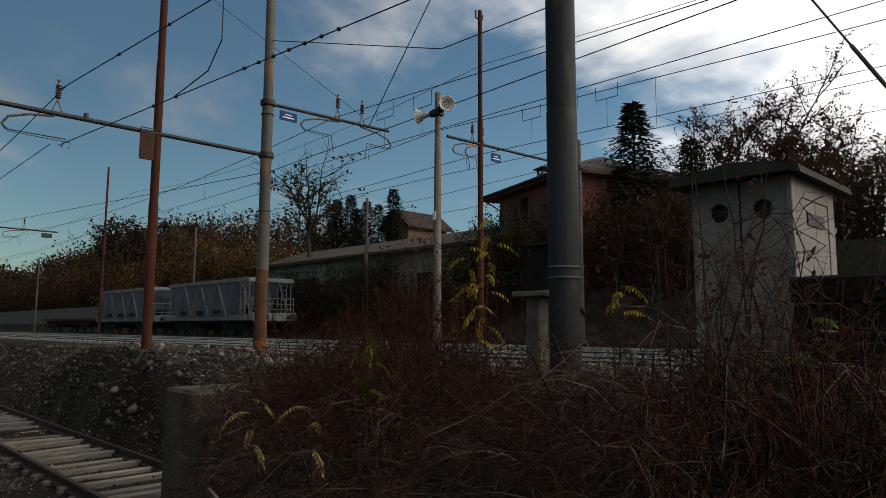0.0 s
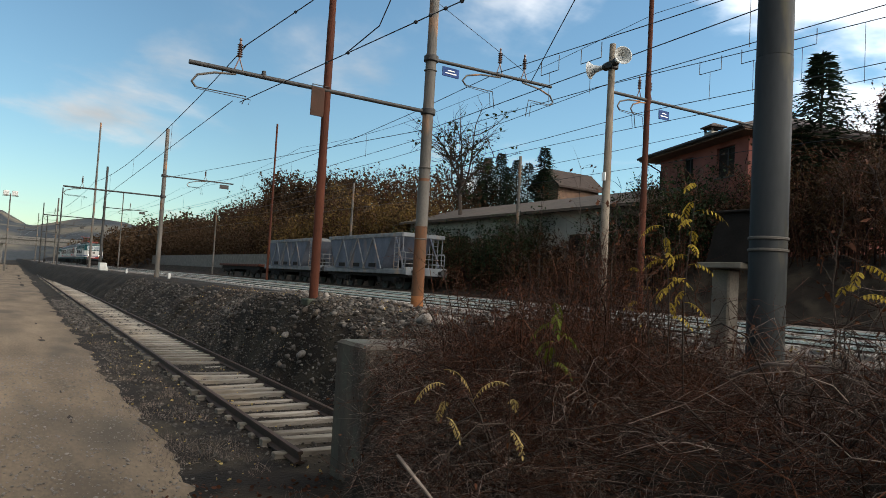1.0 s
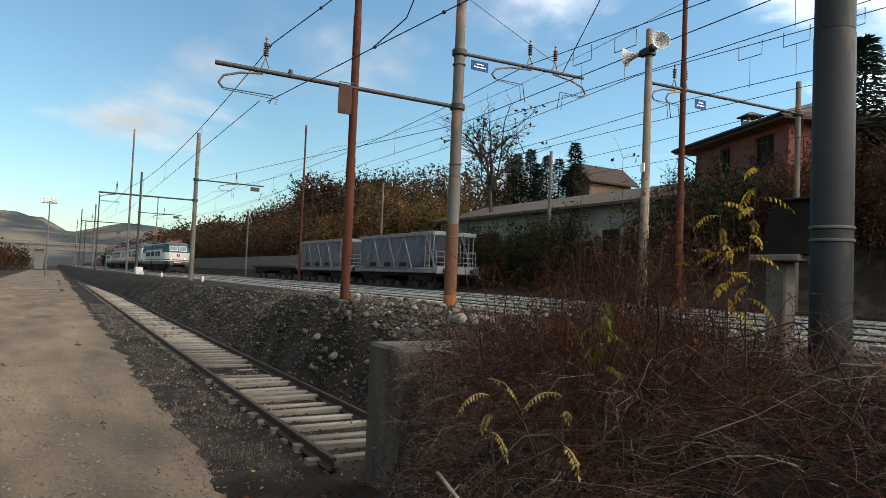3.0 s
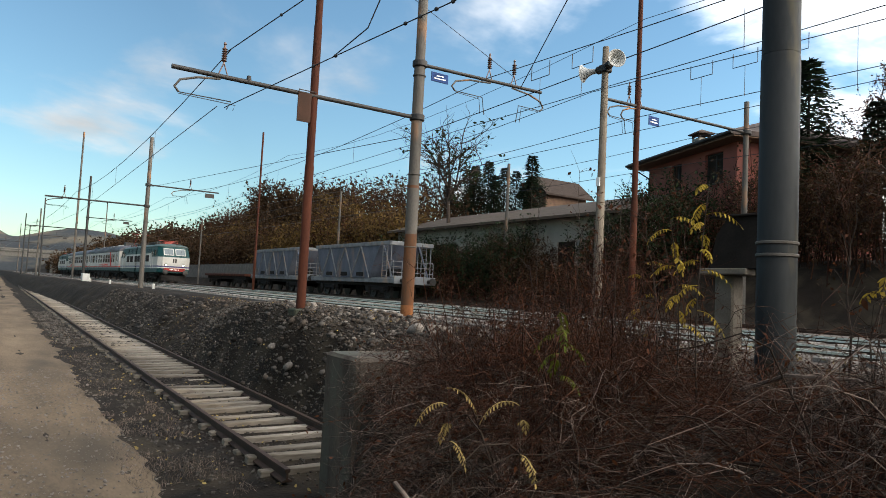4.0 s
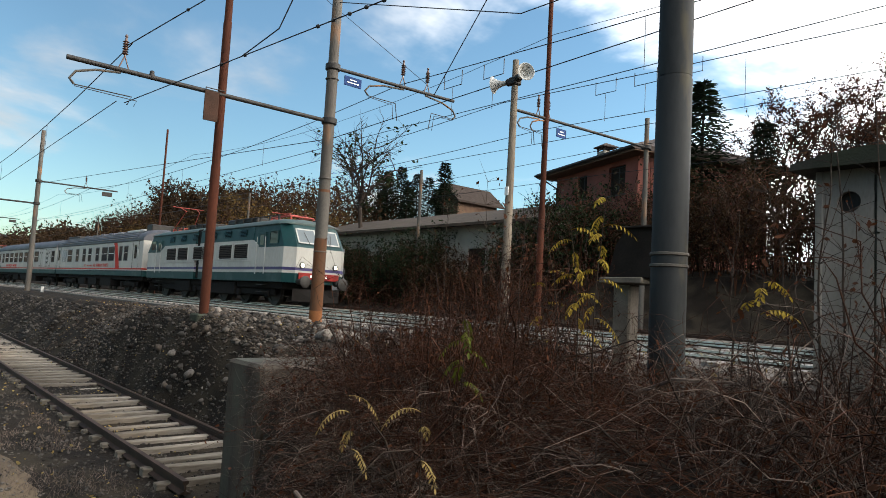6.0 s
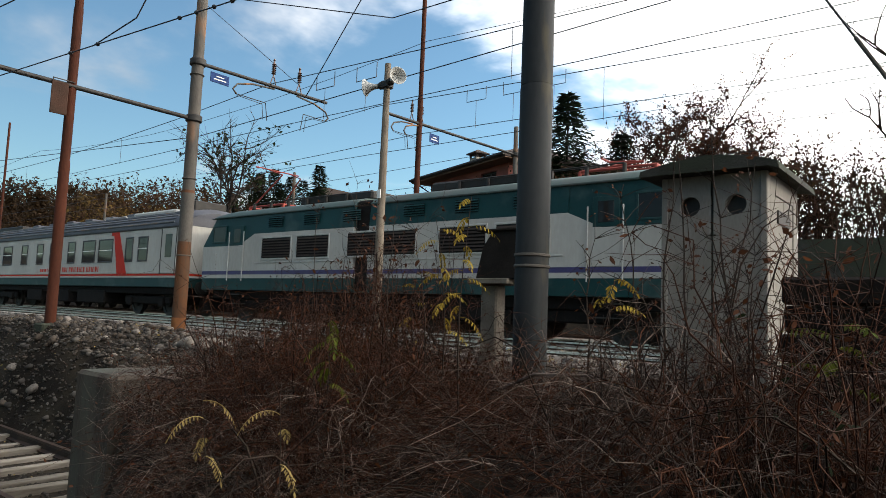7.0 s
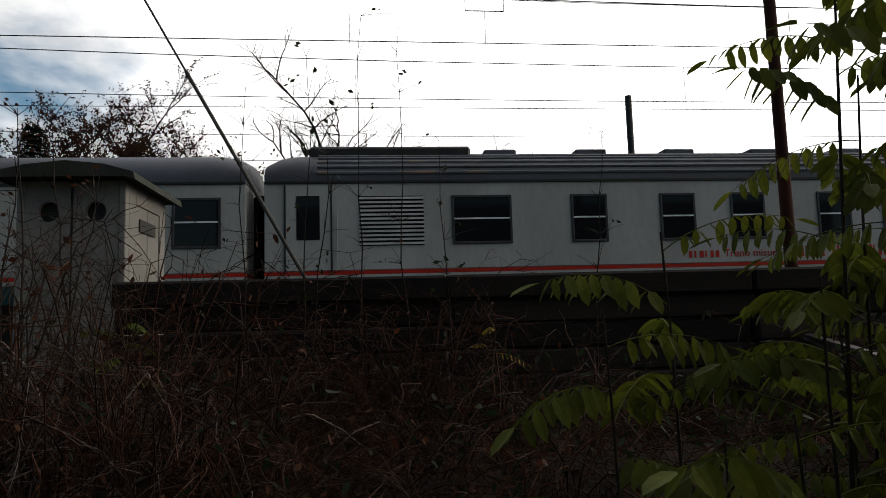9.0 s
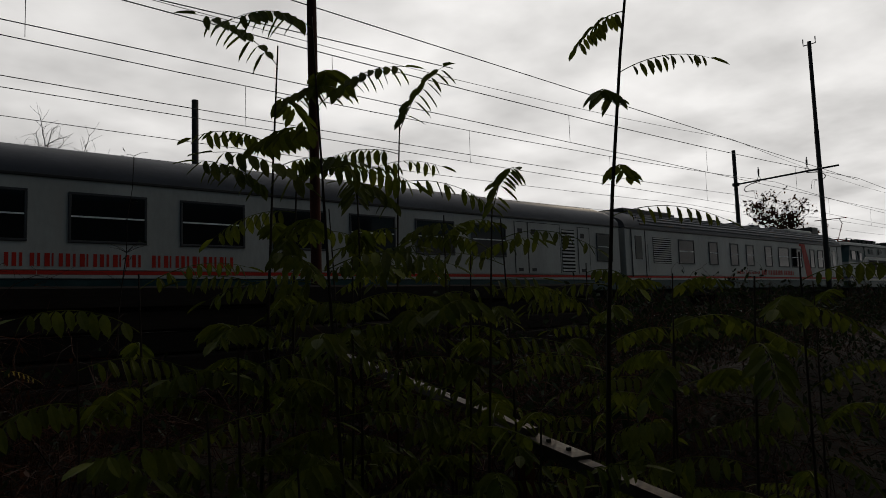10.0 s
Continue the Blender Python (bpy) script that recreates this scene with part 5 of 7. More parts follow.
# ---- flat wagon behind the hoppers ----
fl = thing("flat_wagon", (-59.6, 19.9, 0), "low rusty flat wagon parked beyond the hoppers", "wagon")
part("deck", Mesh().box(-13.5, -0.2, -1.35, 1.35, 1.0, 1.22, 0.03), RUST, fl)
part("chassis", Mesh().box(-13.2, -0.5, -1.1, 1.1, 0.7, 0.998), T_BLACK, fl)
for xx in (-2.4, -11.2):
    bogie(fl, xx, 2, 0.46, 1.8)


# ---- buildings ----
def wall_with_windows(m, x0, x1, y, th, z0, z1, wins):
    """A wall along x whose openings go right through."""
    xs_ = sorted({x0, x1, *[a for w in wins for a in w[:2]]})
    for a, b in zip(xs_, xs_[1:]):
        cut = [(w[2], w[3]) for w in wins if w[0] <= a and w[1] >= b]
        z = z0
        for c, d in sorted(cut):
            m.box(a, b, y, y + th, z, c)
            z = d
        m.box(a, b, y, y + th, z, z1)
    return m


def house():
    t = thing("house", (0, 0, 0), "two-storey pink rendered house with dark hipped roof", "house")
    x0, x1, y0, y1, zg, ze = -28.6, -21.0, 30.0, 38.0, 1.5, 8.35
    wins = [(-26.35, -25.4, 6.75, 8.05), (-23.4, -22.0, 6.6, 8.05), (-26.35, -25.4, 3.4, 4.8)]
    part("wall", wall_with_windows(Mesh(), x0, x1, y0, 0.3, zg, ze, wins), PINK, t, "pink rendered front wall")
    part("wall", Mesh().box(x0, x0 + 0.3, y0 + 0.302, y1, zg, ze), PINK, t)
    part("wall", Mesh().box(x1 - 0.3, x1, y0 + 0.302, y1, zg, ze), PINK, t)
    part("wall", Mesh().box(x0 + 0.302, x1 - 0.302, y1 - 0.3, y1, zg, ze), PINK, t)
    for a, b, c, d in wins:
        w = part("window", Mesh().box(a, b, y0 + 0.18, y0 + 0.22, c, d), DARK_WOOD, t, "dark brown shuttered window in a deep reveal")
        part("frame", Mesh().box(a, a + 0.07, y0 + 0.14, y0 + 0.179, c, d).box(b - 0.07, b, y0 + 0.14, y0 + 0.179, c, d).box(a, b, y0 + 0.14, y0 + 0.179, d - 0.07, d).box((a + b) / 2 - 0.04, (a + b) / 2 + 0.04, y0 + 0.14, y0 + 0.179, c, d), DARK_METAL, w)
        part("sill", Mesh().box(a - 0.1, b + 0.1, y0 - 0.06, y0 + 0.12, c - 0.08, c - 0.003, 0.01), CONC, w)
    e = 0.9
    zr = 9.9
    rx0, rx1, ry0, ry1 = x0 - e, x1 + e, y0 - e, y1 + e
    xr0, xr1, yr = x0 + 3.6, x1 - 3.2, (y0 + y1) / 2
    vs = [(rx0, ry0, ze), (rx1, ry0, ze), (rx1, ry1, ze), (rx0, ry1, ze), (rx0, ry0, ze + 0.22), (rx1, ry0, ze + 0.22), (rx1, ry1, ze + 0.22), (rx0, ry1, ze + 0.22), (xr0, yr, zr + 0.5), (xr1, yr, zr + 0.5)]
    roof = part("roof", Mesh().add(vs, [(0, 1, 2, 3), (0, 1, 5, 4), (1, 2, 6, 5), (2, 3, 7, 6), (3, 0, 4, 7), (4, 5, 9, 8), (6, 7, 8, 9), (5, 6, 9), (7, 4, 8)]), ROOF_TILE, t, "dark tiled hipped roof with deep eaves")
    part("soffit", Mesh().box(rx0 + 0.05, rx1 - 0.05, ry0 + 0.05, ry1 - 0.05, ze - 0.06, ze - 0.003), mat("brown_soffit", (0.16, 0.10, 0.07), (0.12, 0.075, 0.05), 0.8, scale=3, bump=0.2), roof)
    part("gutter", Mesh().cyl((rx0, ry0 - 0.06, ze + 0.1), (rx1, ry0 - 0.06, ze + 0.1), 0.07, n=8), DARK_METAL, roof)
    part("downpipe", Mesh().tube([(rx0 + 0.4, ry0, ze), (x0 + 0.2, y0 - 0.1, ze - 0.7), (x0 + 0.2, y0 - 0.1, 2.0)], 0.05, 8), DARK_METAL, t)
    for cx, cy in ((-26.6, 31.9),):
        ch = part("chimney", Mesh().box(cx - 0.35, cx + 0.35, cy - 0.35, cy + 0.35, ze + 0.2, 9.75, 0.03), CREAM, roof, "cream chimney")
        part("cap", Mesh().box(cx - 0.5, cx + 0.5, cy - 0.5, cy + 0.5, 9.95, 10.02, 0.01).add([(cx - 0.5, cy - 0.5, 10.02), (cx + 0.5, cy - 0.5, 10.02), (cx + 0.5, cy + 0.5, 10.02), (cx - 0.5, cy + 0.5, 10.02), (cx, cy, 10.28)], [(0, 1, 4), (1, 2, 4), (2, 3, 4), (3, 0, 4)]).box(cx - 0.35, cx - 0.25, cy - 0.35, cy - 0.25, 9.752, 9.948).box(cx + 0.25, cx + 0.35, cy - 0.35, cy - 0.25, 9.752, 9.948).box(cx - 0.35, cx - 0.25, cy + 0.25, cy + 0.35, 9.752, 9.948).box(cx + 0.25, cx + 0.35, cy + 0.25, cy + 0.35, 9.752, 9.948), ROOF_TILE, ch)

    # the front stands askew to the line
    t.matrix_basis = pose(-26.97, 30.0, -0.24, 0, 0, -20) @ Matrix.Translation((-x0 + e, -y0 + e, 0))


house()


def shed():
    t = thing("goods_shed", (0, 0, 0), "long low shed with brown roof and white walls", "shed")
    x0, x1 = -46.0, -22.5
    part("wall", wall_with_windows(Mesh(), x0, x1, 26.0, 0.25, 1.0, 4.9, [(-33.5, -32.2, 2.2, 3.6), (-28.2, -26.8, 1.4, 3.6), (-41, -38, 1.4, 3.8)]), CREAM, t, "whitish rendered wall")
    part("back_wall", Mesh().box(x0, x1, 34.75, 35.0, 1.0, 5.6), CREAM, t)
    part("end_wall", Mesh().box(x1 - 0.25, x1, 26.252, 34.748, 1.0, 4.9), CREAM, t)
    for a, b, c, d in [(-33.5, -32.2, 2.2, 3.6), (-28.2, -26.8, 1.4, 3.6), (-41, -38, 1.4, 3.8)]:
        part("door", Mesh().box(a, b, 26.1, 26.16, c, d), DARK_WOOD, t, "dark boarded opening")
    vs = [(x0 - 0.4, 25.2, 4.80), (x1 + 0.4, 25.2, 4.80), (x1 + 0.4, 30.5, 6.35), (x0 - 0.4, 30.5, 6.35), (x0 - 0.4, 35.6, 4.6), (x1 + 0.4, 35.6, 4.6)]
    vs2 = [(x, y, z + 0.16) for x, y, z in vs]
    part("roof", Mesh().add(vs + vs2, [(0, 1, 2, 3), (3, 2, 5, 4), (6, 7, 8, 9), (9, 8, 11, 10), (0, 1, 7, 6), (4, 5, 11, 10), (0, 3, 9, 6), (3, 4, 10, 9), (1, 2, 8, 7), (2, 5, 11, 8)]), SHED_ROOF, t, "brown fibre-cement roof")


shed()
bw = Mesh().box(-150, -60, 24.4, 24.6, 0.2, 2.6)
structure("wall_yard", bw, CONC, "long weathered concrete yard wall behind the tracks", category="wall")
structure("wall_far", Mesh().box(-8, 70, 24.6, 24.9, 0.2, 3.35), CONC_DARK, "dark retaining wall behind the running lines", category="wall")

# added out of view, to keep sky light from behind off the foreground
structure("wall_behind", Mesh().box(-4.5, 22, -3.3, -3.0, -2.2, 5.6), CONC_DARK, "plain dark unseen wall added behind to block sky light", category="wall")

# small gabled house up on the slope
gh = thing("house", (-57, 52, -0.3), "small dark gabled house among conifers", "house")
part("wall", Mesh().prism([(-1.9, 5), (1.9, 5), (1.9, 12.2), (0, 13.7), (-1.9, 12.2)], -3, 3, "y"), mat("brown_cladding", (0.12, 0.075, 0.05), (0.08, 0.05, 0.035), 0.8, scale=2, bump=0.2), gh)
part("roof", Mesh().add([(-2.6, -3.6, 11.7), (0, -3.6, 13.8), (2.6, -3.6, 11.7), (-2.6, 3.6, 11.7), (0, 3.6, 13.8), (2.6, 3.6, 11.7), (-2.6, -3.6, 11.9), (0, -3.6, 14.0), (2.6, -3.6, 11.9), (-2.6, 3.6, 11.9), (0, 3.6, 14.0), (2.6, 3.6, 11.9)], [(0, 1, 4, 3), (1, 2, 5, 4), (6, 7, 10, 9), (7, 8, 11, 10), (0, 1, 7, 6), (1, 2, 8, 7), (3, 4, 10, 9), (4, 5, 11, 10), (0, 3, 9, 6), (2, 5, 11, 8)]), ROOF_OLD, gh, "dark gabled roof")


# ---- plants ----
def leaf_quads(m, rng, p, d, size, n=1, flat=0.25):
    """Small folded leaves round the point p."""
    for _ in range(n):
        a = Vector((rng.gauss(0, 1), rng.gauss(0, 1), rng.gauss(0, 1))).normalized()
        b = a.cross(Vector((rng.gauss(0, 1), rng.gauss(0, 1), rng.gauss(0, 1)))).normalized()
        s = size * rng.uniform(0.6, 1.3)
        o = p + Vector((rng.uniform(-d, d), rng.uniform(-d, d), rng.uniform(-d, d)))
        m.add([o, o + a * s * 0.5 + b * s * 0.28, o + a * s, o + a * s * 0.5 - b * s * 0.28], [(0, 1, 2), (0, 2, 3)])


def grow(rng, m, p, d, length, r, depth, tips, spread=0.6, droop=0.0, n=5, sides=5):
    """A branch with side shoots; collects the points along fine ends."""
    pts = [Vector(p)]
    d = Vector(d).normalized()
    for i in range(n):
        d = (d + Vector((rng.gauss(0, 0.13), rng.gauss(0, 0.13), rng.gauss(0, 0.10) - droop))).normalized()
        pts.append(pts[-1] + d * length / n)
    m.tube(pts, r, sides if depth > 0 else 3, 0.4)
    if depth == 0:
        tips += pts[1:]
        return
    for i in range(1, n + 1):
        for _ in range(2 if i > 1 else 1):
            side = Vector((rng.gauss(0, 1), rng.gauss(0, 1), rng.gauss(0.25, 0.6))).normalized()
            grow(rng, m, pts[i], d * (1 - spread) + side * spread, length * rng.uniform(0.35, 0.6), r * 0.45, depth - 1, tips, spread, droop, n, sides)


def broad_tree(x, y, h, seed, leaf, n_leaf, label, crown=0.3, name="tree", bare=False):
    rng = random.Random(seed)
    z = ground_z(x, y) - 0.2
    t = thing(name, (x, y, z), label, "tree", "trees behind the line")
    m, tips = Mesh(), []
    m.tube([(0, 0, 0), (0.05 * h * rng.uniform(-1, 1), 0.04 * h * rng.uniform(-1, 1), h * 0.3), (0.08 * h * rng.uniform(-1, 1), 0.05 * h * rng.uniform(-1, 1), h * 0.55)], h * 0.018, 7, 0.6)
    top = Vector(m.v[-1])
    for k in range(7):
        a = k * 2.4 + rng.uniform(-0.4, 0.4)
        zf = rng.uniform(0.28, 0.58)
        grow(rng, m, (top.x * zf / 0.55, top.y * zf / 0.55, h * zf), (math.cos(a) * 0.75, math.sin(a) * 0.75, 0.9), h * rng.uniform(0.32, 0.46), h * 0.008, 2, tips, 0.55)
    part("trunk", m, BARK, t, "bare forked limbs")
    if not bare:
        lm = Mesh()
        for p in tips:
            if rng.random() < n_leaf:
                leaf_quads(lm, rng, p, crown * 0.8, crown, 4)
        part("crown", lm, leaf, t, "thin autumn leaves")
    return t


def conifer(x, y, h, seed, label="dark green conifer with drooping boughs"):
    rng = random.Random(seed)
    z = ground_z(x, y) - 0.2
    t = thing("conifer", (x, y, z), label, "tree", "conifers behind the shed")
    part("trunk", Mesh().tube([(0, 0, 0), (0, 0, h * 0.5), (0, 0, h)], h * 0.016, 7, 0.15), BARK, t)
    m = Mesh()
    tiers = int(h * 3.4)
    for k in range(tiers):
        u = k / tiers
        zz = h * (0.12 + 0.88 * u)
        rad = h * 0.34 * (1 - u) ** 0.8 * (0.8 + 0.4 * rng.random()) + 0.06
        for j in range(9):
            a = j * 0.7 + k * 1.3 + rng.uniform(-0.3, 0.3)
            L_ = rad * rng.uniform(0.65, 1.15)
            d = Vector((math.cos(a), math.sin(a), 0))
            for q in range(5):
                f = (q + 1) / 5
                o = Vector((0, 0, zz)) + d * L_ * f + Vector((0, 0, -0.28 * L_ * f * f + rng.uniform(-0.05, 0.05)))
                s = h * 0.035 * (1.15 - 0.6 * f)
                side = Vector((-d.y, d.x, 0))
                for w in (-1, 1):
                    e = (d * 0.6 + side * w * 0.8 + Vector((0, 0, rng.uniform(-0.35, 0.1)))).normalized()
                    up = Vector((rng.uniform(-0.3, 0.3), rng.uniform(-0.3, 0.3), 1))
                    b = e.cross(up).normalized()
                    m.add([o, o + e * s * 0.9 + b * s * 0.3, o + e * s * 1.9, o + e * s * 0.9 - b * s * 0.3], [(0, 1, 2), (0, 2, 3)])
    part("foliage", m, CONIFER, t, "dark needle boughs")
    return t


def thicket(x0, x1, y0, y1, h0, h1, n, seed, leaf, label, leafy=0.5, size=0.22):
    """Bare autumn scrub: many upright stems with twigs and a few leaves."""
    rng = random.Random(seed)
    m, lm = Mesh(), Mesh()
    for _ in range(n):
        x, y = rng.uniform(x0, x1), rng.uniform(y0, y1)
        z = ground_z(x, y) - 0.1
        h = rng.uniform(h0, h1) * (0.75 + 0.5 * abs(fbm(x, y, 0.12, 8.0)))
        p = Vector((x, y, z))
        lean = Vector((rng.gauss(0, 0.12), rng.gauss(0, 0.12), 1)).normalized()
        q = p + lean * h
        m.tube([p, p.lerp(q, 0.5) + Vector((rng.gauss(0, 0.08), rng.gauss(0, 0.08), 0)) * h * 0.3, q], 0.012 * h ** 0.7, 3, 0.3)
        for k in range(9):
            u = rng.uniform(0.25, 1.0)
            o = p.lerp(q, u)
            e = o + Vector((rng.gauss(0, 0.16), rng.gauss(0, 0.16), rng.uniform(0.05, 0.28))) * h
            m.tube([o, o.lerp(e, 0.55) + Vector((0, 0, 0.02 * h)), e], 0.006 * h ** 0.7, 3, 0.4)
            if rng.random() < leafy:
                leaf_quads(lm, rng, e, size * 1.4, size, 5)
                leaf_quads(lm, rng, o.lerp(e, 0.5), size * 1.2, size, 3)
        for k in range(6):
            if rng.random() < leafy:
                leaf_quads(lm, rng, p.lerp(q, rng.uniform(0.05, 0.8)), size * 1.8, size, 5)
    t = tagged(part("thicket", m, TWIG), label, "bushes", kind="stuff")
    tagged(part("thicket_leaves", lm, leaf), "autumn leaves of the scrub", "leaves", kind="stuff")
    return t


thicket(-150, -48, 25.5, 34, 3.0, 5.5, 520, 11, THICKET, "dense brown autumn scrub on the slope", 0.8, 0.4)
thicket(-78, -44, 24.9, 29, 2.5, 5.0, 260, 12, THICKET_GOLD, "golden-brown scrub behind the parked wagons", 0.8, 0.3)
thicket(-46, -36, 23.2, 25.4, 1.8, 3.6, 210, 13, LEAF_DARK, "dark evergreen and brown scrub before the shed", 0.8, 0.16)
thicket(-34, -29.5, 23.4, 25.2, 2.2, 3.9, 130, 46, LEAF_DARK, "dark evergreen bush before the shed wall", 0.95, 0.16)
thicket(-36, -20, 23.2, 25.4, 1.3, 2.6, 260, 47, THICKET, "low brown scrub before the shed", 0.6, 0.14)
thicket(-25, -19, 24.5, 27.5, 2.6, 4.4, 130, 48, LEAF_DARK, "dark evergreen shrubs below the pink house", 0.9, 0.17)
thicket(-19, 3, 25, 31, 3.0, 5.2, 620, 14, THICKET, "dark rust-brown scrub behind the running lines", 0.7, 0.15)
thicket(4, 70, 25.5, 34, 2.0, 3.6, 240, 15, LEAF_RUST, "bare brown scrub behind the wall", 0.5, 0.25)
for x, y, h, s in ((-70, 46, 6.5, 1), (-67.0, 47, 8.5, 2), (-64.0, 46, 9.0, 3), (-61.5, 47, 8.0, 4), (-59.0, 45, 7.0, 5), (-54.0, 46, 9.5, 6), (-66, 44, 6.0, 9), (-62.5, 44, 6.5, 10), (-72.5, 48, 7.0, 40), (-68.5, 49, 9.0, 41), (-65.5, 49, 9.8, 42), (-63, 49.5, 9.2, 43), (-60.2, 49, 8.6, 44), (-57.6, 48, 7.0, 45)):
    conifer(x, y, h, s)
conifer(-16.9, 30.6, 9.6, 7, "dark green spruce close behind the house")
conifer(-17.0, 29.3, 6.2, 8)
conifer(-14.6, 32.0, 7.4, 11)
broad_tree(-14.8, 34.5, 9.0, 21, LEAF_RUST, 0.9, "leafy rust-brown autumn tree behind the line", 0.14)
broad_tree(-12.0, 37.3, 10.6, 22, LEAF_RUST, 0.8, "leafy rust-brown autumn tree behind the line", 0.14)
broad_tree(-9.2, 36.0, 8.0, 30, LEAF_RUST, 0.7, "leafy rust-brown autumn tree behind the line", 0.14)
broad_tree(-2.2, 32.0, 10.0, 23, LEAF_RUST, 0.0, "bare crooked tree against the sky", bare=True)
broad_tree(-40.5, 26.5, 10.5, 24, LEAF_DARK, 0.04, "bare forked tree rising behind the wagons", 0.3)
broad_tree(-66, 30, 8.0, 25, THICKET_GOLD, 0.1, "golden-brown half-bare tree on the slope", 0.3)
thicket(-170, -62, 35, 52, 4.5, 7.5, 620, 16, THICKET, "brown autumn wood on the hill behind the yard", 0.55, 0.45)
thicket(-120, -56, 29, 38, 4.0, 6.5, 330, 17, THICKET_GOLD, "golden half-bare young trees on the slope", 0.4, 0.35)
thicket(-76, -44, -9.5, -6.8, 1.2, 2.6, 120, 18, LEAF_PALE, "dry yellowish bushes beside the gravel track", 0.7, 0.2)
thicket(-300, -190, -90, -8, 4.0, 8.0, 300, 19, THICKET, "far dark bushes at the end of the valley", 0.8, 0.8)
thicket(-330, -150, 19, 40, 5.0, 8.5, 420, 49, THICKET, "brown autumn wood along the slope in the distance", 0.7, 0.9)
broad_tree(-80, 32, 10, 26, THICKET, 0.4, "half-bare tree on the slope", 0.4)
broad_tree(-100, 34, 11, 27, THICKET, 0.3, "half-bare tree on the slope", 0.45)
broad_tree(8, 40, 8, 28, LEAF_RUST, 0.0, "bare tree behind the wall", bare=True)
broad_tree(75, 30, 9, 29, LEAF_RUST, 0.1, "bare tree far along the line", 0.4)

# far hills and the viaduct at the valley's end
def hill_band(x_far, height, seed):
    ysv = axis([(-700, 500, 60)])
    vs, fs = [], []
    for y in ysv:
        h = height * (0.55 + 0.45 * fbm(y, seed, 0.004, seed)) * smoothstep(520, 100, y) + 6
        vs += [(x_far, y, -3), (x_far - 120, y, h * 0.7), (x_far - 260, y, h)]
    for i in range(len(ysv) - 1):
        for k in range(2):
            a = i * 3 + k
            fs.append((a, a + 1, a + 4, a + 3))
    return Mesh().add(vs, fs)


structure("backdrop_hills", hill_band(-700, 66, 3.0), HILL, "low wooded hills far off, haze put into their blue-grey colour", True, "hills")
structure("backdrop_hills_far", hill_band(-1150, 120, 6.0), HILL, "further hills with haze put into their colour", True, "hills")
vi = thing("viaduct", (0, 0, 0), "long concrete road viaduct across the valley", "bridge")
part("deck", Mesh().box(-303, -297, -160, 60, 5.5, 7.4), CONC, vi)
part("parapet", Mesh().box(-297.0, -296.6, -160, 60, 7.4, 8.6), CONC, vi)
for k in range(9):
    part("pier", Mesh().box(-302, -298, -150 + k * 24, -147 + k * 24, -2, 5.498), CONC, vi)

# ---- concrete end wall of the siding ----
ew = thing("buffer_wall", (0, 0, 0), "weathered mossy concrete end wall of the siding", "wall")
part("wall", Mesh().box(-8.0, -7.12, 3.62, 6.9, -2.1, -0.22, 0.04), mat("streaked_concrete", (0.088, 0.072, 0.056), (0.032, 0.027, 0.022), 0.92, scale=3, fine=45, bump=0.6, dist=0.015, stain=(0.06, 0.062, 0.05), stain_at=0.56, stain_scale=2.5, stretch=(1, 1, 0.3)), ew)
# floodlight mast beside the gravel track
lm = mast("light_mast", -140.0, -0.9, -1.9, 11.6, 0.14, 0.08, STEEL, "tall floodlight mast beside the gravel track", "light masts")
for k in (-1, 1):
    part("floodlight", Mesh().box(-0.25, 0.25, k * 0.65 - 0.45, k * 0.65 + 0.45, 13.2, 14.0, 0.05), GREY_PAINT, lm, "pale floodlight head")
part("lamp_bar", Mesh().cyl((0, -1.2, 13.1), (0, 1.2, 13.1), 0.06, n=6), STEEL, lm)


# ---- brambles, saplings and litter before the camera ----
def mesh_from_arrays(name, V, F, material):
    """A mesh of triangles or quads from numpy arrays."""
    me = bpy.data.meshes.new(name)
    me.vertices.add(len(V))
    me.vertices.foreach_set("co", np.ascontiguousarray(V, dtype=np.float32).ravel())
    k = F.shape[1]
    me.loops.add(F.size)
    me.loops.foreach_set("vertex_index", np.ascontiguousarray(F, dtype=np.int32).ravel())
    me.polygons.add(len(F))
    me.polygons.foreach_set("loop_start", np.arange(0, F.size, k, dtype=np.int32))
    me.update(calc_edges=True)
    me.validate()
    me.materials.append(material)
    return me


def cane_mesh(name, P, R, material):
    """Three-sided tubes along N polylines P (N, k, 3) with radii R (N, k)."""
    N, k, _ = P.shape
    T = np.gradient(P, axis=1)
    T /= np.linalg.norm(T, axis=2, keepdims=True) + 1e-9
    ref = np.random.default_rng(3).normal(size=(N, 1, 3))
    A = np.cross(T, ref)
    A /= np.linalg.norm(A, axis=2, keepdims=True) + 1e-9
    B = np.cross(T, A)
    ang = np.array([0, 2.0944, 4.1888])
    ring = P[:, :, None, :] + R[:, :, None, None] * (A[:, :, None, :] * np.cos(ang)[None, None, :, None] + B[:, :, None, :] * np.sin(ang)[None, None, :, None])
    V = ring.reshape(-1, 3)
    idx = np.arange(N * k * 3).reshape(N, k, 3)
    a, b = idx[:, :-1, :], idx[:, 1:, :]
    F = np.stack([a, np.roll(a, -1, 2), np.roll(b, -1, 2), b], axis=-1).reshape(-1, 4)
    return mesh_from_arrays(name, V, F, material)


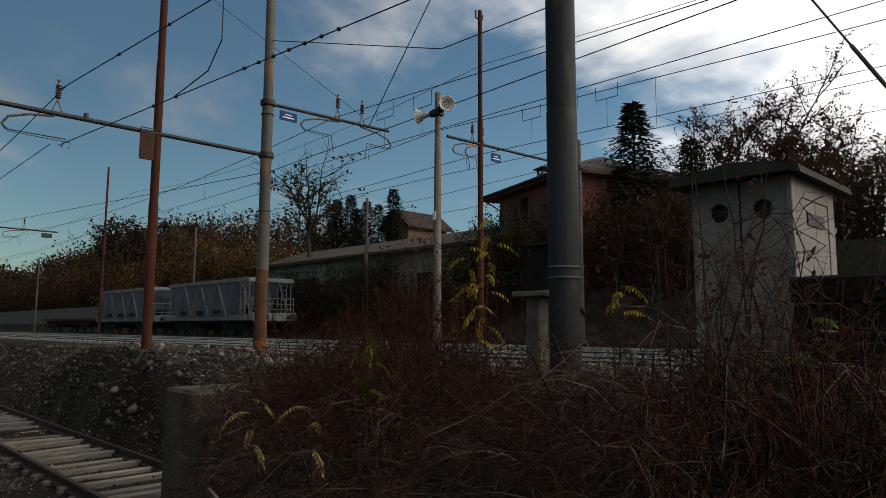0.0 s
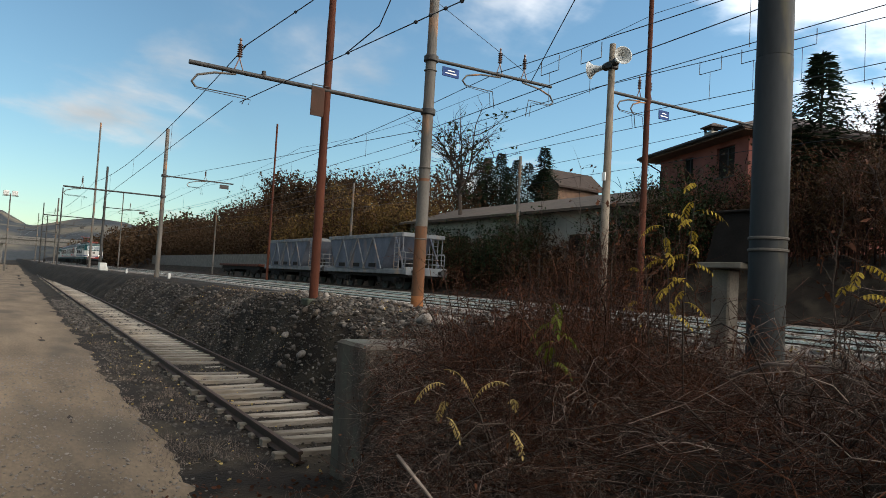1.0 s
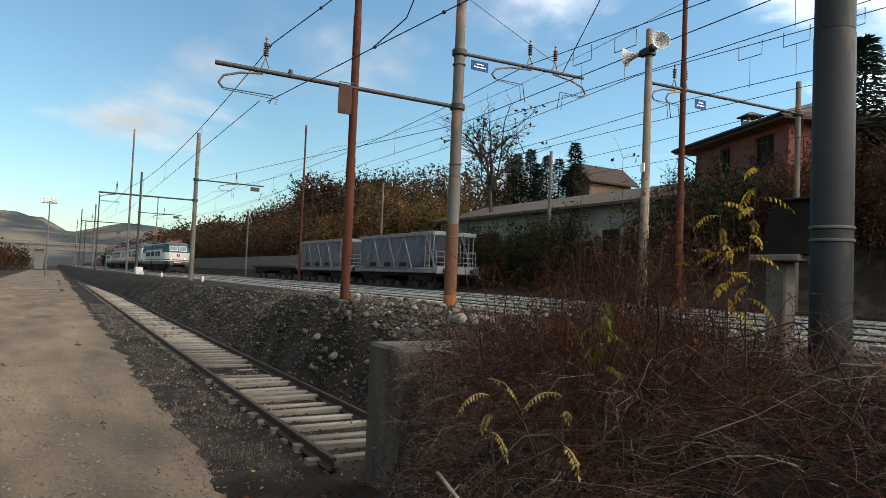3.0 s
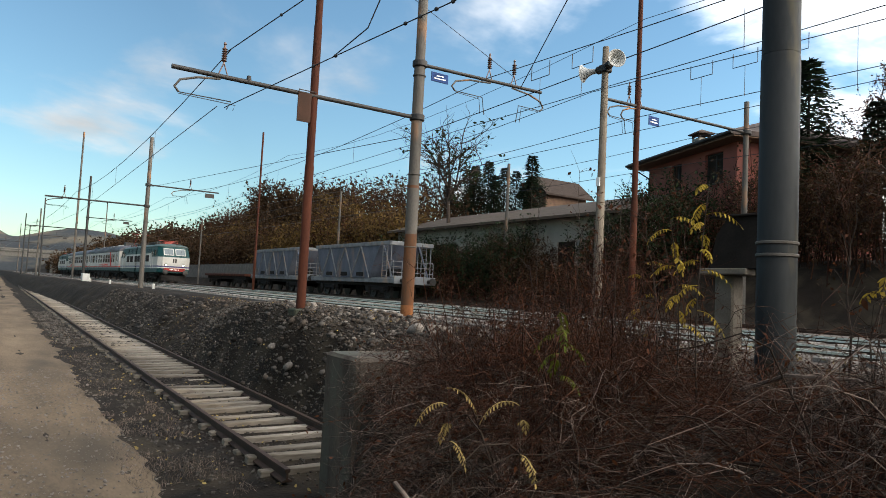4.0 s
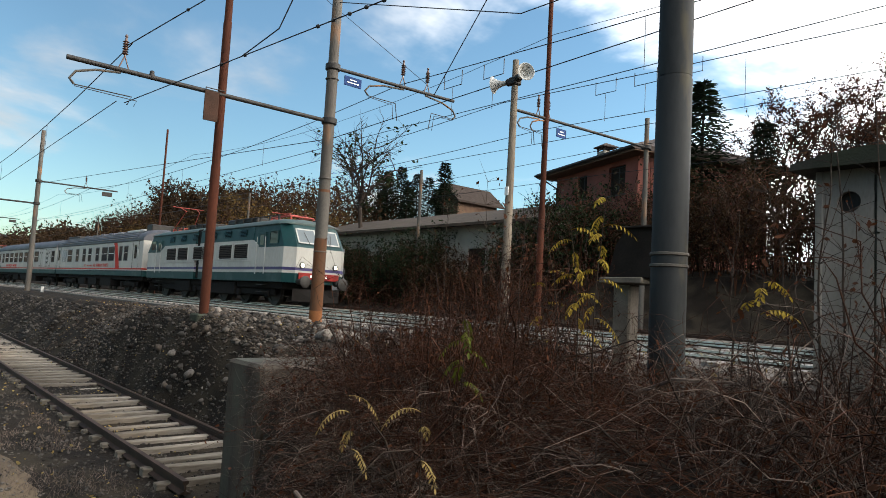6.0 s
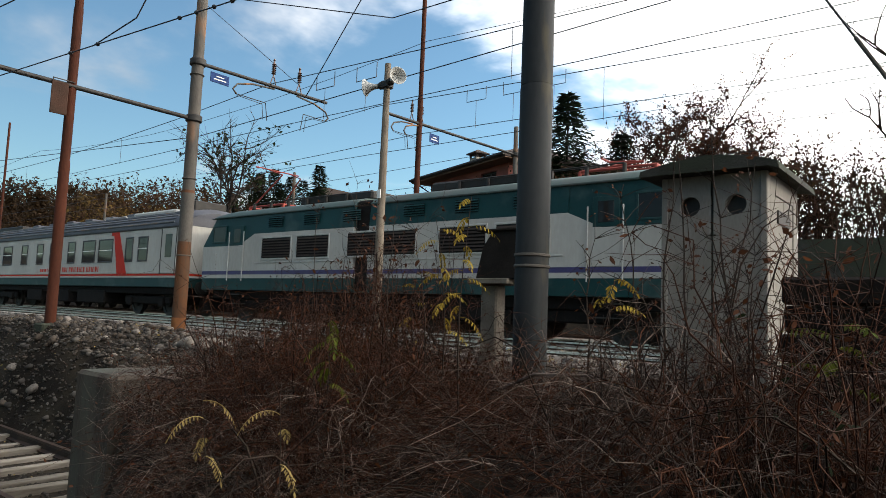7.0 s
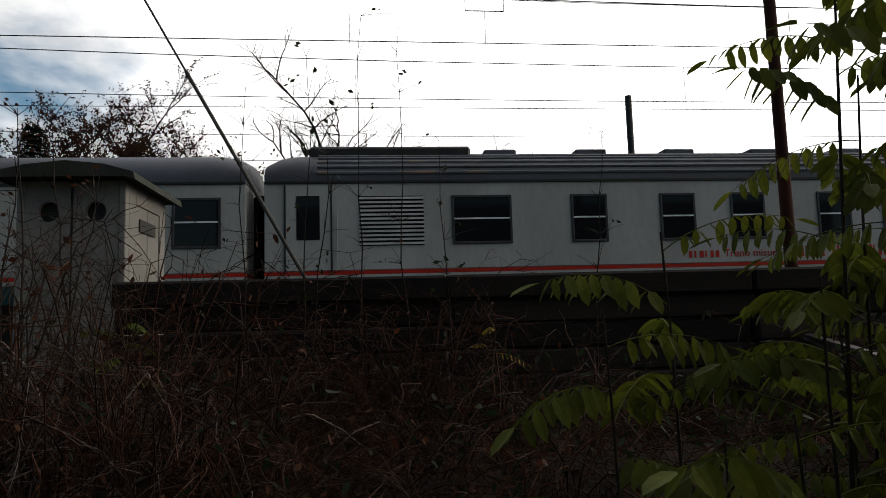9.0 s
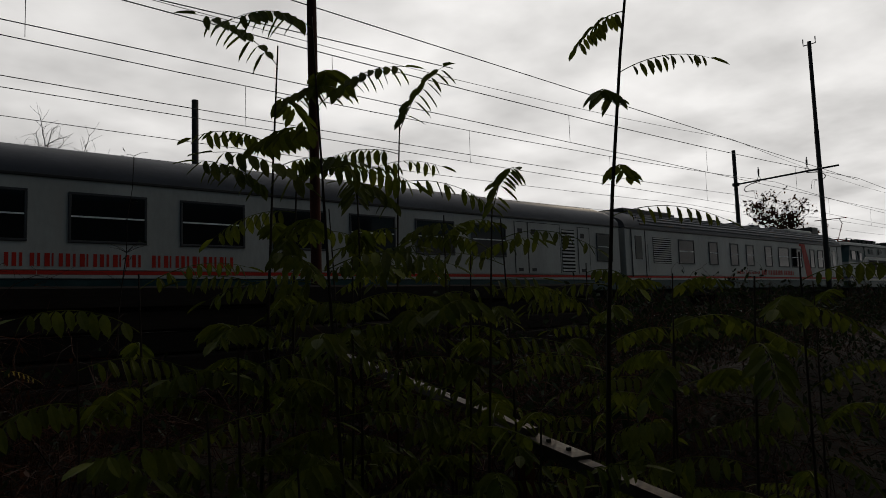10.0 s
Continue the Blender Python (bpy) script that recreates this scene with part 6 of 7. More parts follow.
def leaf_mesh(name, O, D, S, material, seed=1, width=0.42, curl=0.25):
    """Pointed leaves of six corners at O along D with lengths S."""
    g = np.random.default_rng(seed)
    D = D / (np.linalg.norm(D, axis=1, keepdims=True) + 1e-9)
    W = np.cross(D, g.normal(size=D.shape))
    W /= np.linalg.norm(W, axis=1, keepdims=True) + 1e-9
    U = np.cross(D, W)
    S = S[:, None]
    prof = ((0, 0, 0), (0.3, 0.5, 0.0), (0.7, 0.42, -0.5), (1.0, 0, -1.0), (0.7, -0.42, -0.5), (0.3, -0.5, 0.0))
    V = np.stack([O + D * S * l + W * S * width * w + U * S * curl * c for l, w, c in prof], axis=1)
    n = len(O)
    base = np.arange(n)[:, None] * 6
    F = np.concatenate([base + np.array([[0, 1, 2, 5]]), base + np.array([[5, 2, 3, 4]])], axis=0)
    return mesh_from_arrays(name, V.reshape(-1, 3), F, material)


def gz(X, Y):
    return np.array([ground_z(float(x), float(y)) for x, y in zip(X, Y)])


def brambles(name, n, region, h, length, seed, material, label, r=0.0045, twigs=3, arch=1.0, leaf=None, leaf_n=0, leaf_s=0.05):
    """Arching canes with side twigs over a patch of ground."""
    g = np.random.default_rng(seed)
    X, Y = g.uniform(region[0], region[1], n), g.uniform(region[2], region[3], n)
    Z = gz(X, Y) - 0.03
    az = g.uniform(0, 2 * np.pi, n)
    L_ = g.uniform(0.5, 1.0, n) * length
    H = g.uniform(0.35, 1.0, n) * h
    k = 8
    u = np.linspace(0, 1, k)[None, :]
    wob = np.cumsum(g.normal(0, 0.055, (n, k, 3)), axis=1)
    out = L_[:, None] * (u ** 1.15)
    up = H[:, None] * (np.sin(np.pi * np.minimum(u * (0.55 + 0.35 * arch), 1.0)) * 1.0)
    P = np.stack([X[:, None] + np.cos(az)[:, None] * out, Y[:, None] + np.sin(az)[:, None] * out, Z[:, None] + up], axis=2) + wob
    H2 = np.array([0.6 + 0.9 * max(-0.5, min(0.7, fbm(float(x), float(y), 0.55, 21.0))) for x, y in zip(X, Y)])
    H2 *= np.array([0.45 + 0.55 * smoothstep(-7.4, -5.2, float(x)) for x in X])
    P[:, :, 2] = Z[:, None] + (P[:, :, 2] - Z[:, None]) * H2[:, None]
    keep = ((P[:, :, 0] + 7.55 + 2.15 * (P[:, :, 1] - 3.6)) > 0).all(axis=1) & (P[:, :, 1] > 1.3).all(axis=1)
    keep &= ((P[:, :, 0] > -7.0).all(axis=1) | (g.random(n) < 0.12))
    keep |= region[2] > 5.5
    P, X = P[keep], X[keep]
    n = len(X)
    R = (r * g.uniform(0.5, 1.3, n))[:, None] * (1 - 0.75 * u)
    tagged(new(name, cane_mesh(name, P, R, material)), label, "brambles", kind="stuff")
    if twigs:
        m = n * twigs
        ci, cj = g.integers(0, n, m), g.integers(2, k, m)
        O = P[ci, cj]
        D = g.normal(size=(m, 3)) * np.array([1, 1, 0.7]) + np.array([0, 0, 0.25])
        D /= np.linalg.norm(D, axis=1, keepdims=True)
        tl = g.uniform(0.10, 0.45, m)
        uu = np.linspace(0, 1, 4)[None, :, None]
        Q = O[:, None, :] + D[:, None, :] * tl[:, None, None] * uu + np.cumsum(g.normal(0, 0.018, (m, 4, 3)), axis=1) * (uu > 0)
        RR = (r * 0.45 * g.uniform(0.6, 1.2, m))[:, None] * (1 - 0.6 * np.linspace(0, 1, 4)[None, :])
        tagged(new(name + "_twigs", cane_mesh(name, Q, RR, material)), label, "brambles", kind="stuff")
        if leaf:
            sel = g.integers(0, m, leaf_n)
            O = Q[sel, g.integers(1, 4, leaf_n)]
            D = g.normal(size=(leaf_n, 3)) + np.array([0, 0, -0.8])
            tagged(new(name + "_leaves", leaf_mesh(name, O, D, g.uniform(0.6, 1.4, leaf_n) * leaf_s, leaf, seed)), "withered leaves among the brambles", "leaves", kind="stuff")
    return P


NEAR = (-7.7, -3.2, 2.0, 5.6)
MID = (-4.6, 0.3, 1.9, 5.6)
RIGHT = (-0.8, 8.0, 1.9, 5.5)
brambles("bramble", 2200, NEAR, 0.55, 1.2, 31, TWIG, "tangled red-brown bramble canes over the mound", 0.0045, 4, leaf=LEAF_RUST, leaf_n=2600, leaf_s=0.03)
brambles("bramble", 1700, (-7.2, -3.2, 1.7, 4.4), 0.42, 0.8, 32, TWIG_GREY, "dead grey bramble stems at the foot of the mound", 0.003, 4)
brambles("bramble", 1900, MID, 0.6, 1.3, 33, TWIG, "tangled red-brown bramble canes over the mound", 0.0045, 4, leaf=LEAF_RUST, leaf_n=2600, leaf_s=0.03)
brambles("bramble", 350, MID, 0.8, 1.6, 34, TWIG_GREY, "pale dead canes among the brambles", 0.0045, 3)
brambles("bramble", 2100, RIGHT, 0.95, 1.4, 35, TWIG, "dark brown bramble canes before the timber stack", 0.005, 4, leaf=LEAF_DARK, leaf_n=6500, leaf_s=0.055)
brambles("bramble", 260, (-5.4, -3.4, 3.3, 5.6), 1.75, 0.6, 36, TWIG, "upright reddish shoots in the bramble thicket", 0.0055, 5, 0.4, leaf=LEAF_RUST, leaf_n=900, leaf_s=0.034)
brambles("bramble", 170, (-6.4, -4.8, 4.0, 5.8), 1.5, 0.5, 37, TWIG, "upright reddish shoots in the bramble thicket", 0.0055, 5, 0.4, leaf=LEAF_RUST, leaf_n=700, leaf_s=0.034)
brambles("bramble", 260, (-9.5, 0.0, 5.6, 8.4), 0.4, 0.5, 38, TWIG, "low dry weeds along the edge of the line", 0.004, 3, 0.5, leaf=LEAF_PALE, leaf_n=500, leaf_s=0.045)


brambles("bramble", 240, (-7.0, 0.4, 2.0, 5.8), 0.75, 1.2, 43, BARK, "thick dark bramble stems arching over the thicket", 0.010, 2)
brambles("bramble", 200, (-6.8, 0.4, 1.9, 5.2), 0.7, 1.1, 44, TWIG_GREY, "long pale dead canes arching over the thicket", 0.007, 1)
brambles("bramble", 1100, (-5.2, -1.2, 1.5, 3.4), 0.4, 0.7, 81, TWIG_GREY, "fine dead grey stems low in the thicket", 0.0022, 4)
brambles("bramble", 520, (-6.4, 0.0, 2.2, 5.6), 0.75, 0.75, 84, TWIG_GREY, "pale dry twigs caught in the brambles", 0.0036, 4)
brambles("bramble", 420, (-5.6, -3.0, 3.2, 5.2), 1.15, 0.7, 82, TWIG, "crooked reddish shoots rising from the thicket", 0.0055, 6, 0.6, leaf=LEAF_RUST, leaf_n=1500, leaf_s=0.032)
brambles("bramble", 60, (-2.9, -1.2, 4.6, 6.2), 1.5, 0.5, 83, BARK, "dark thorny shoots standing before the hut", 0.008, 6, 0.5, leaf=LEAF_RUST, leaf_n=260, leaf_s=0.034)
brambles("bramble", 500, (-1.5, 1.5, 3.0, 5.6), 1.5, 0.9, 45, TWIG, "reddish upright shoots before the timber stack", 0.006, 5, 0.4, leaf=LEAF_RUST, leaf_n=700, leaf_s=0.045)


def dead_litter(n, region, seed, material, size, label):
    g = np.random.default_rng(seed)
    X, Y = g.uniform(region[0], region[1], n), g.uniform(region[2], region[3], n)
    O = np.stack([X, Y, gz(X, Y) + g.uniform(0.005, 0.05, n)], axis=1)
    D = g.normal(size=(n, 3)) * np.array([1, 1, 0.25])
    tagged(new("leaf_litter", leaf_mesh("leaf_litter", O, D, g.uniform(0.5, 1.4, n) * size, material, seed, 0.6)), label, "leaves", kind="stuff")


dead_litter(7000, (-8, 6, 1.5, 7.4), 41, LEAF_RUST, 0.055, "brown fallen leaves under the brambles")
dead_litter(900, (-30, -8, 1.9, 8.4), 42, LEAF_PALE, 0.05, "scattered pale fallen leaves on the bank")


# dry grass tufts at the road's edge and on the bank
def grass(n, region, h, seed, label, mat_, lean=0.5):
    g = np.random.default_rng(seed)
    X, Y = g.uniform(region[0], region[1], n), g.uniform(region[2], region[3], n)
    keep = np.array([fbm(float(x), float(y), 0.7, 12.0) > -0.05 for x, y in zip(X, Y)])
    X, Y = X[keep], Y[keep]
    n = len(X)
    O = np.stack([X, Y, gz(X, Y)], axis=1)
    D = g.normal(size=(n, 3)) * lean + np.array([0, 0, 1.0])
    D /= np.linalg.norm(D, axis=1, keepdims=True)
    L_ = g.uniform(0.4, 1.0, n) * h
    u = np.linspace(0, 1, 4)[None, :, None]
    P = O[:, None, :] + D[:, None, :] * L_[:, None, None] * u
    P[:, :, 2] -= (u[..., 0] ** 2) * L_[:, None] * 0.3
    R = np.full((n, 4), 0.0022) * (1 - 0.8 * u[..., 0])
    tagged(new("dry_grass", cane_mesh("dry_grass", P, R, mat_)), label, "grass", kind="stuff")


grass(5200, (-16, -7.2, 1.7, 3.0), 0.16, 51, "dry brown grass along the edge of the gravel track", TWIG_GREY)
grass(2600, (-40, -16, 1.8, 2.8), 0.14, 52, "dry brown grass along the edge of the gravel track", TWIG_GREY)
grass(2500, (-30, -8.5, 5.4, 8.4), 0.2, 53, "sparse dry grass on the stony bank", TWIG)


# ---- saplings with feathered leaves ----
def leaflet(m, o, d, n_up, s, w=0.26):
    """One oval leaflet, folded along its midrib."""
    d = d.normalized()
    b = d.cross(n_up).normalized()
    u = b.cross(d)
    prof = ((0.0, 0.0), (0.22, 0.8), (0.5, 1.0), (0.8, 0.7), (1.0, 0.0))
    mid = [o + d * s * l - u * s * 0.10 * l * l for l, _ in prof]
    left = [o + d * s * l + b * s * w * q + u * s * 0.05 - u * s * 0.12 * l * l for l, q in prof[1:4]]
    right = [o + d * s * l - b * s * w * q + u * s * 0.05 - u * s * 0.12 * l * l for l, q in prof[1:4]]
    m.add(mid + left + right, [(0, 1, 5), (1, 2, 6, 5), (2, 3, 7, 6), (3, 4, 7), (0, 8, 1), (1, 8, 9, 2), (2, 9, 10, 3), (3, 10, 4)])


def frond(parent, rng, base, d, length, pairs, size, material, droop=1.1, hang=1.0):
    """A feathered leaf: an arching stalk with leaflets in pairs."""
    m = Mesh()
    pts, p = [], Vector(base)
    d = Vector(d).normalized()
    k = pairs + 2
    for i in range(k + 1):
        pts.append(p.copy())
        d = (d + Vector((0, 0, -droop / k)) + Vector((rng.gauss(0, 0.02), rng.gauss(0, 0.02), 0))).normalized()
        p = p + d * length / k
    m.tube(pts, 0.0026, 3, 0.4)
    for i in range(2, k + 1):
        t = (pts[i] - pts[i - 1]).normalized()
        side = t.cross(Vector((0, 0, 1))).normalized()
        if i == k:
            leaflet(m, pts[i], t, Vector((0, 0, 1)), size, 0.2)
            break
        for s in (-1, 1):
            if rng.random() < 0.06:
                continue
            dd = (side * s * 0.8 + t * 0.35 + Vector((0, 0, -hang * rng.uniform(0.5, 1.3)))).normalized()
            nn = (t * 0.5 + Vector((0, 0, 1)) + side * rng.uniform(-0.3, 0.3)).normalized()
            leaflet(m, pts[i] + side * s * 0.004, dd, nn, size * rng.uniform(0.75, 1.12) * (0.75 + 0.25 * math.sin(math.pi * i / k)), 0.175)
    return part("frond", m, material, parent)


def sapling(x, y, top, lean, fronds, lo, length, size, seed, material, label, r=0.011, pairs=9, face=None, droop=0.9):
    rng = random.Random(seed)
    z = ground_z(x, y) - 0.05
    t = thing("sapling", (x, y, z), label, "sapling", "saplings with feathered leaves")
    h = top - z
    pts = [Vector((lean[0] * u * u * h + 0.02 * math.sin(5 * u + seed), lean[1] * u * u * h + 0.02 * math.cos(4 * u + seed), h * u)) for u in [i / 7 for i in range(8)]]
    part("stem", Mesh().tube(pts, r, 6, 0.3), BARK, t, "thin dark stem")
    for k in range(fronds):
        u = lo + (1 - lo) * (k + rng.random() * 0.6) / fronds
        i = min(6, int(u * 7))
        b = pts[i].lerp(pts[i + 1], u * 7 - i)
        a = (face + rng.gauss(0, 0.9)) if face is not None else k * 2.4 + rng.uniform(-0.5, 0.5)
        frond(t, rng, b, (math.cos(a), math.sin(a), rng.uniform(0.2, 0.9)), length * rng.uniform(0.75, 1.2), pairs + rng.randint(-1, 1), size * rng.uniform(0.8, 1.1), material, droop)
    return t


GREENS = "young locust sapling with hanging yellow-green feathered leaves"
GREEN_PLAN = ((3.0, 1.6, 1.05, 16, 0.2), (3.7, 1.75, 0.85, 16, 0.2), (3.5, 1.2, 0.75, 14, 0.2), (3.1, 0.65, 0.7, 14, 0.2), (3.6, 0.6, 0.8, 14, 0.2), (1.3, 2.05, 0.55, 14, 0.2), (1.5, 2.15, 0.8, 14, 0.2), (1.45, 1.9, 0.2, 12, 0.15), (1.85, 2.0, 1.75, 18, 0.35), (2.15, 2.3, 1.3, 16, 0.3), (1.75, 1.85, 0.62, 12, 0.25), (2.05, 1.6, 1.75, 18, 0.35), (1.7, 1.25, 0.15, 12, 0.15), (2.35, 1.95, 1.35, 14, 0.3), (2.75, 1.75, 0.9, 14, 0.25),
              (2.3, 1.0, 0.25, 12, 0.15), (3.2, 1.0, 0.6, 14, 0.2), (2.9, 0.4, 0.1, 12, 0.15), (2.7, 2.6, 1.2, 12, 0.35), (3.9, 1.6, 0.75, 14, 0.25), (4.6, 0.9, 0.7, 14, 0.2), (4.0, 0.2, 0.4, 14, 0.15), (3.4, 2.6, 0.8, 12, 0.3), (1.35, 0.95, -0.15, 10, 0.1), (1.6, 1.65, 0.3, 14, 0.15), (1.95, 2.0, 0.5, 14, 0.15), (2.2, 1.85, 0.85, 16, 0.25), (2.55, 1.45, 1.05, 16, 0.25), (2.6, 2.1, 1.55, 16, 0.4), (3.0, 2.1, 1.1, 14, 0.3))
for k, (x, y, top, n, lo) in enumerate(GREEN_PLAN):
    sapling(x, y, top, (0.04 * math.sin(k), 0.04 * math.cos(k)), n, lo, 0.46, 0.105, 60 + k, LEAF_GREEN, GREENS)
sapling(3.05, 1.25, 2.2, (-0.02, -0.10), 8, 0.55, 0.40, 0.09, 90, LEAF_GREEN, "tall leaning locust sapling with few feathered leaves", 0.016)
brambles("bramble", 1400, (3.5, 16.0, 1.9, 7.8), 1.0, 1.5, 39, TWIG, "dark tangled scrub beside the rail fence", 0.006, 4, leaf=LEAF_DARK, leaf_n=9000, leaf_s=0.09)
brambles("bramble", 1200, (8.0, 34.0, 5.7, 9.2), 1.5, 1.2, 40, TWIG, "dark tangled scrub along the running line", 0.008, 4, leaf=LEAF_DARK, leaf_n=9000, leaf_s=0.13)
YEL = "thin locust sapling with bright yellow feathered leaves"
sapling(-3.62, 4.5, 1.3, (-0.05, -0.02), 9, 0.45, 0.2, 0.046, 80, LEAF_YELLOW, YEL, 0.007, 7, None, 1.7)
sapling(-3.3, 4.3, 1.42, (0.03, -0.02), 11, 0.5, 0.21, 0.046, 71, LEAF_YELLOW, YEL, 0.008, 7, None, 1.7)
sapling(-2.3, 4.6, 0.86, (0.03, 0.0), 4, 0.8, 0.24, 0.056, 72, LEAF_YELLOW, YEL, 0.006, 6, None, 1.5)
sapling(-3.75, 3.4, 0.5, (0.02, -0.02), 7, 0.6, 0.22, 0.05, 73, LEAF_GREEN, "low sapling with drooping yellow-green feathered leaves", 0.006, 7, None, 1.8)
sapling(-2.95, 2.05, 0.16, (0.0, -0.03), 4, 0.8, 0.2, 0.03, 74, LEAF_PALE, "low sapling with drooping dry pale leaves", 0.005, 8, None, 1.9)
sapling(-2.75, 2.25, 0.14, (0.02, -0.03), 3, 0.8, 0.2, 0.03, 79, LEAF_PALE, "low sapling with drooping dry pale leaves", 0.005, 8, None, 1.9)
sapling(1.38, 4.95, 0.45, (0.0, 0.0), 3, 0.8, 0.26, 0.055, 75, LEAF_YELLOW, YEL, 0.006, 6)
sapling(-0.85, 4.3, 0.62, (0.02, 0.0), 6, 0.6, 0.26, 0.05, 76, LEAF_GREEN, "small sapling with yellow-green feathered leaves", 0.006, 7)
sapling(-4.9, 5.6, 1.0, (0.0, 0.0), 6, 0.4, 0.24, 0.05, 77, LEAF_YELLOW, YEL, 0.007, 7)


def bare_shoot(x, y, top, seed, leaf=LEAF_DARK, lean=(0, 0), r=0.008, tips_leaf=0.4, label="tall bare shoot with a few shrivelled leaves", twig=0.18):
    rng = random.Random(seed)
    z = ground_z(x, y) - 0.05
    t = thing("bare_shoot", (x, y, z), label, "shrub", "bare shoots before the line")
    h = top - z
    m, lm = Mesh(), Mesh()
    p = [Vector((0, 0, 0))]
    for i in range(9):
        p.append(p[-1] + Vector((lean[0] / 9 + rng.gauss(0, 0.02), lean[1] / 9 + rng.gauss(0, 0.02), h / 9)))
    m.tube(p, r, 5, 0.25)
    for k in range(22):
        i = rng.randint(2, 9)
        d = Vector((rng.gauss(0, 1), rng.gauss(0, 1), rng.uniform(0.2, 1.2))).normalized()
        e = p[i] + d * twig * rng.uniform(0.4, 1.6)
        m.tube([p[i], p[i].lerp(e, 0.5) + Vector((0, 0, 0.01)), e], r * 0.35, 3, 0.4)
        if rng.random() < tips_leaf:
            leaf_quads(lm, rng, e, 0.02, 0.05, 2)
    part("stem", m, BARK, t, "dark thin stem with twigs")
    if lm.v:
        part("withered_foliage", lm, leaf, t, "few withered leaves")


rng = random.Random(9)
for x, y, top in ((0.05, 5.3, 2.6), (0.45, 5.5, 3.05), (0.85, 5.4, 2.7), (-0.35, 5.2, 2.3), (1.15, 5.2, 1.9), (0.2, 4.6, 1.9), (2.2, 5.0, 1.9)):
    bare_shoot(x, y, top, rng.randint(0, 999))
for x, y, top in ((-2.75, 6.3, 1.7), (-2.5, 6.2, 2.2), (-2.3, 6.1, 2.35), (-2.05, 6.2, 1.9), (-1.9, 6.0, 2.3), (-3.1, 6.0, 1.3)):
    bare_shoot(x, y, top, rng.randint(0, 999), LEAF_RUST, (rng.uniform(-0.1, 0.25), 0), 0.014, 0.6, "dark thorny shoot with small red-brown leaves", 0.22)
for x, y, top in ((-4.4, 4.6, 1.5), (-4.9, 4.9, 1.3), (-5.4, 5.3, 1.9), (-3.7, 4.4, 1.2), (-1.3, 4.0, 0.9), (-5.9, 5.2, 1.6)):
    bare_shoot(x, y, top, rng.randint(0, 999), LEAF_RUST, (rng.uniform(-0.2, 0.2), 0), 0.008, 0.7, "thin reddish shoot with curled brown leaves", 0.2)

# fallen pale branches lying in the brambles
def fallen(pts, r, label):
    tagged(part("fallen_branch", Mesh().tube(pts, r, 7, 0.35), TWIG_GREY, smooth=True), label, "branch")


fallen([(-2.75, 1.35, -0.62), (-2.4, 1.6, -0.42), (-2.05, 1.85, -0.38), (-1.6, 2.05, -0.45), (-1.15, 2.2, -0.5)], 0.022, "pale bent dead branch lying on the brambles")
fallen([(-3.4, 2.0, -0.42), (-3.0, 2.0, -0.55), (-2.7, 1.95, -0.72)], 0.012, "thin pale dead stick among the brambles")
fallen([(-3.35, 4.9, -0.05), (-2.9, 4.7, 0.12), (-2.4, 4.6, 0.16), (-1.9, 4.4, 0.0)], 0.018, "pale bent dead branch lying on the brambles")
fallen([(-6.9, 3.8, -0.22), (-6.5, 3.9, -0.2), (-6.2, 4.0, -0.21)], 0.03, "pale weathered stick on the mound")
fallen([(1.35, 3.2, -0.5), (1.5, 3.15, -0.75), (1.62, 3.1, -1.0)], 0.014, "thin pale dead stick among the brambles")

# ---- old steel rail fence by the saplings ----
fr = thing("rail_fence", (0, 0, 0), "old rusty steel rail lying on low posts as a fence", "fence")
a, b = Vector((2.95, 0.25, -0.22)), Vector((4.45, 6.5, 0.36))
d = (b - a).normalized()
s = Vector((d.y, -d.x, 0))
def bar(p, q, w, h, z):
    m = Mesh()
    c = [p - s * w, p + s * w, q + s * w, q - s * w]
    return m.add([v + Vector((0, 0, z - h)) for v in c] + [v + Vector((0, 0, z)) for v in c], [(0, 1, 2, 3), (4, 5, 6, 7), (0, 1, 5, 4), (1, 2, 6, 5), (2, 3, 7, 6), (3, 0, 4, 7)])
GREY_RUST = mat("grey_rusty_steel", (0.1000, 0.0900, 0.0800), (0.0500, 0.0375, 0.0300), 0.65, 0.4, scale=5, fine=40, bump=0.3, dist=0.005)
j = a.lerp(b, 0.28)
part("rail_bar", bar(a, j, 0.035, 0.05, 0.0), GREY_RUST, fr, "flat rusty steel bar")
part("rail_bar", bar(j - d * 0.15, b, 0.035, 0.05, 0.055), GREY_RUST, fr, "flat rusty steel bar")
part("joint_plate", bar(j - d * 0.55, j + d * 0.15, 0.055, 0.012, 0.018), GREY_RUST, fr, "bolted joint plate")
for k in range(4):
    o = j - d * (0.45 - 0.16 * k)
    part("bolt", Mesh().cyl(o + Vector((0, 0, 0.018)), o + Vector((0, 0, 0.034)), 0.014, n=6), DARK_METAL, fr)
for u in (0.05, 0.27, 0.55, 0.85):
    o = a.lerp(b, u)
    zp = o.z
    part("post", Mesh().box(o.x - 0.04, o.x + 0.04, o.y - 0.04, o.y + 0.04, ground_z(o.x, o.y) - 0.3, zp - 0.052, 0.006), RUST, fr, "rusty steel post")

# ---- guy wire of the thick mast ----
gw = thing("guy_wire", (0, 0, 0), "taut steel guy wire anchoring the thick mast", "wire")
p0, p1 = Vector((-3.78, 6.05, 7.8)), Vector((0.72, 6.05, -0.35))
part("cable", Mesh().cyl(p0, p1, 0.010, n=6), WIRE, gw)
part("sleeve", Mesh().cyl(p0.lerp(p1, 0.62), p0.lerp(p1, 1.0), 0.017, n=8), STEEL, gw, "pale tensioning rod")


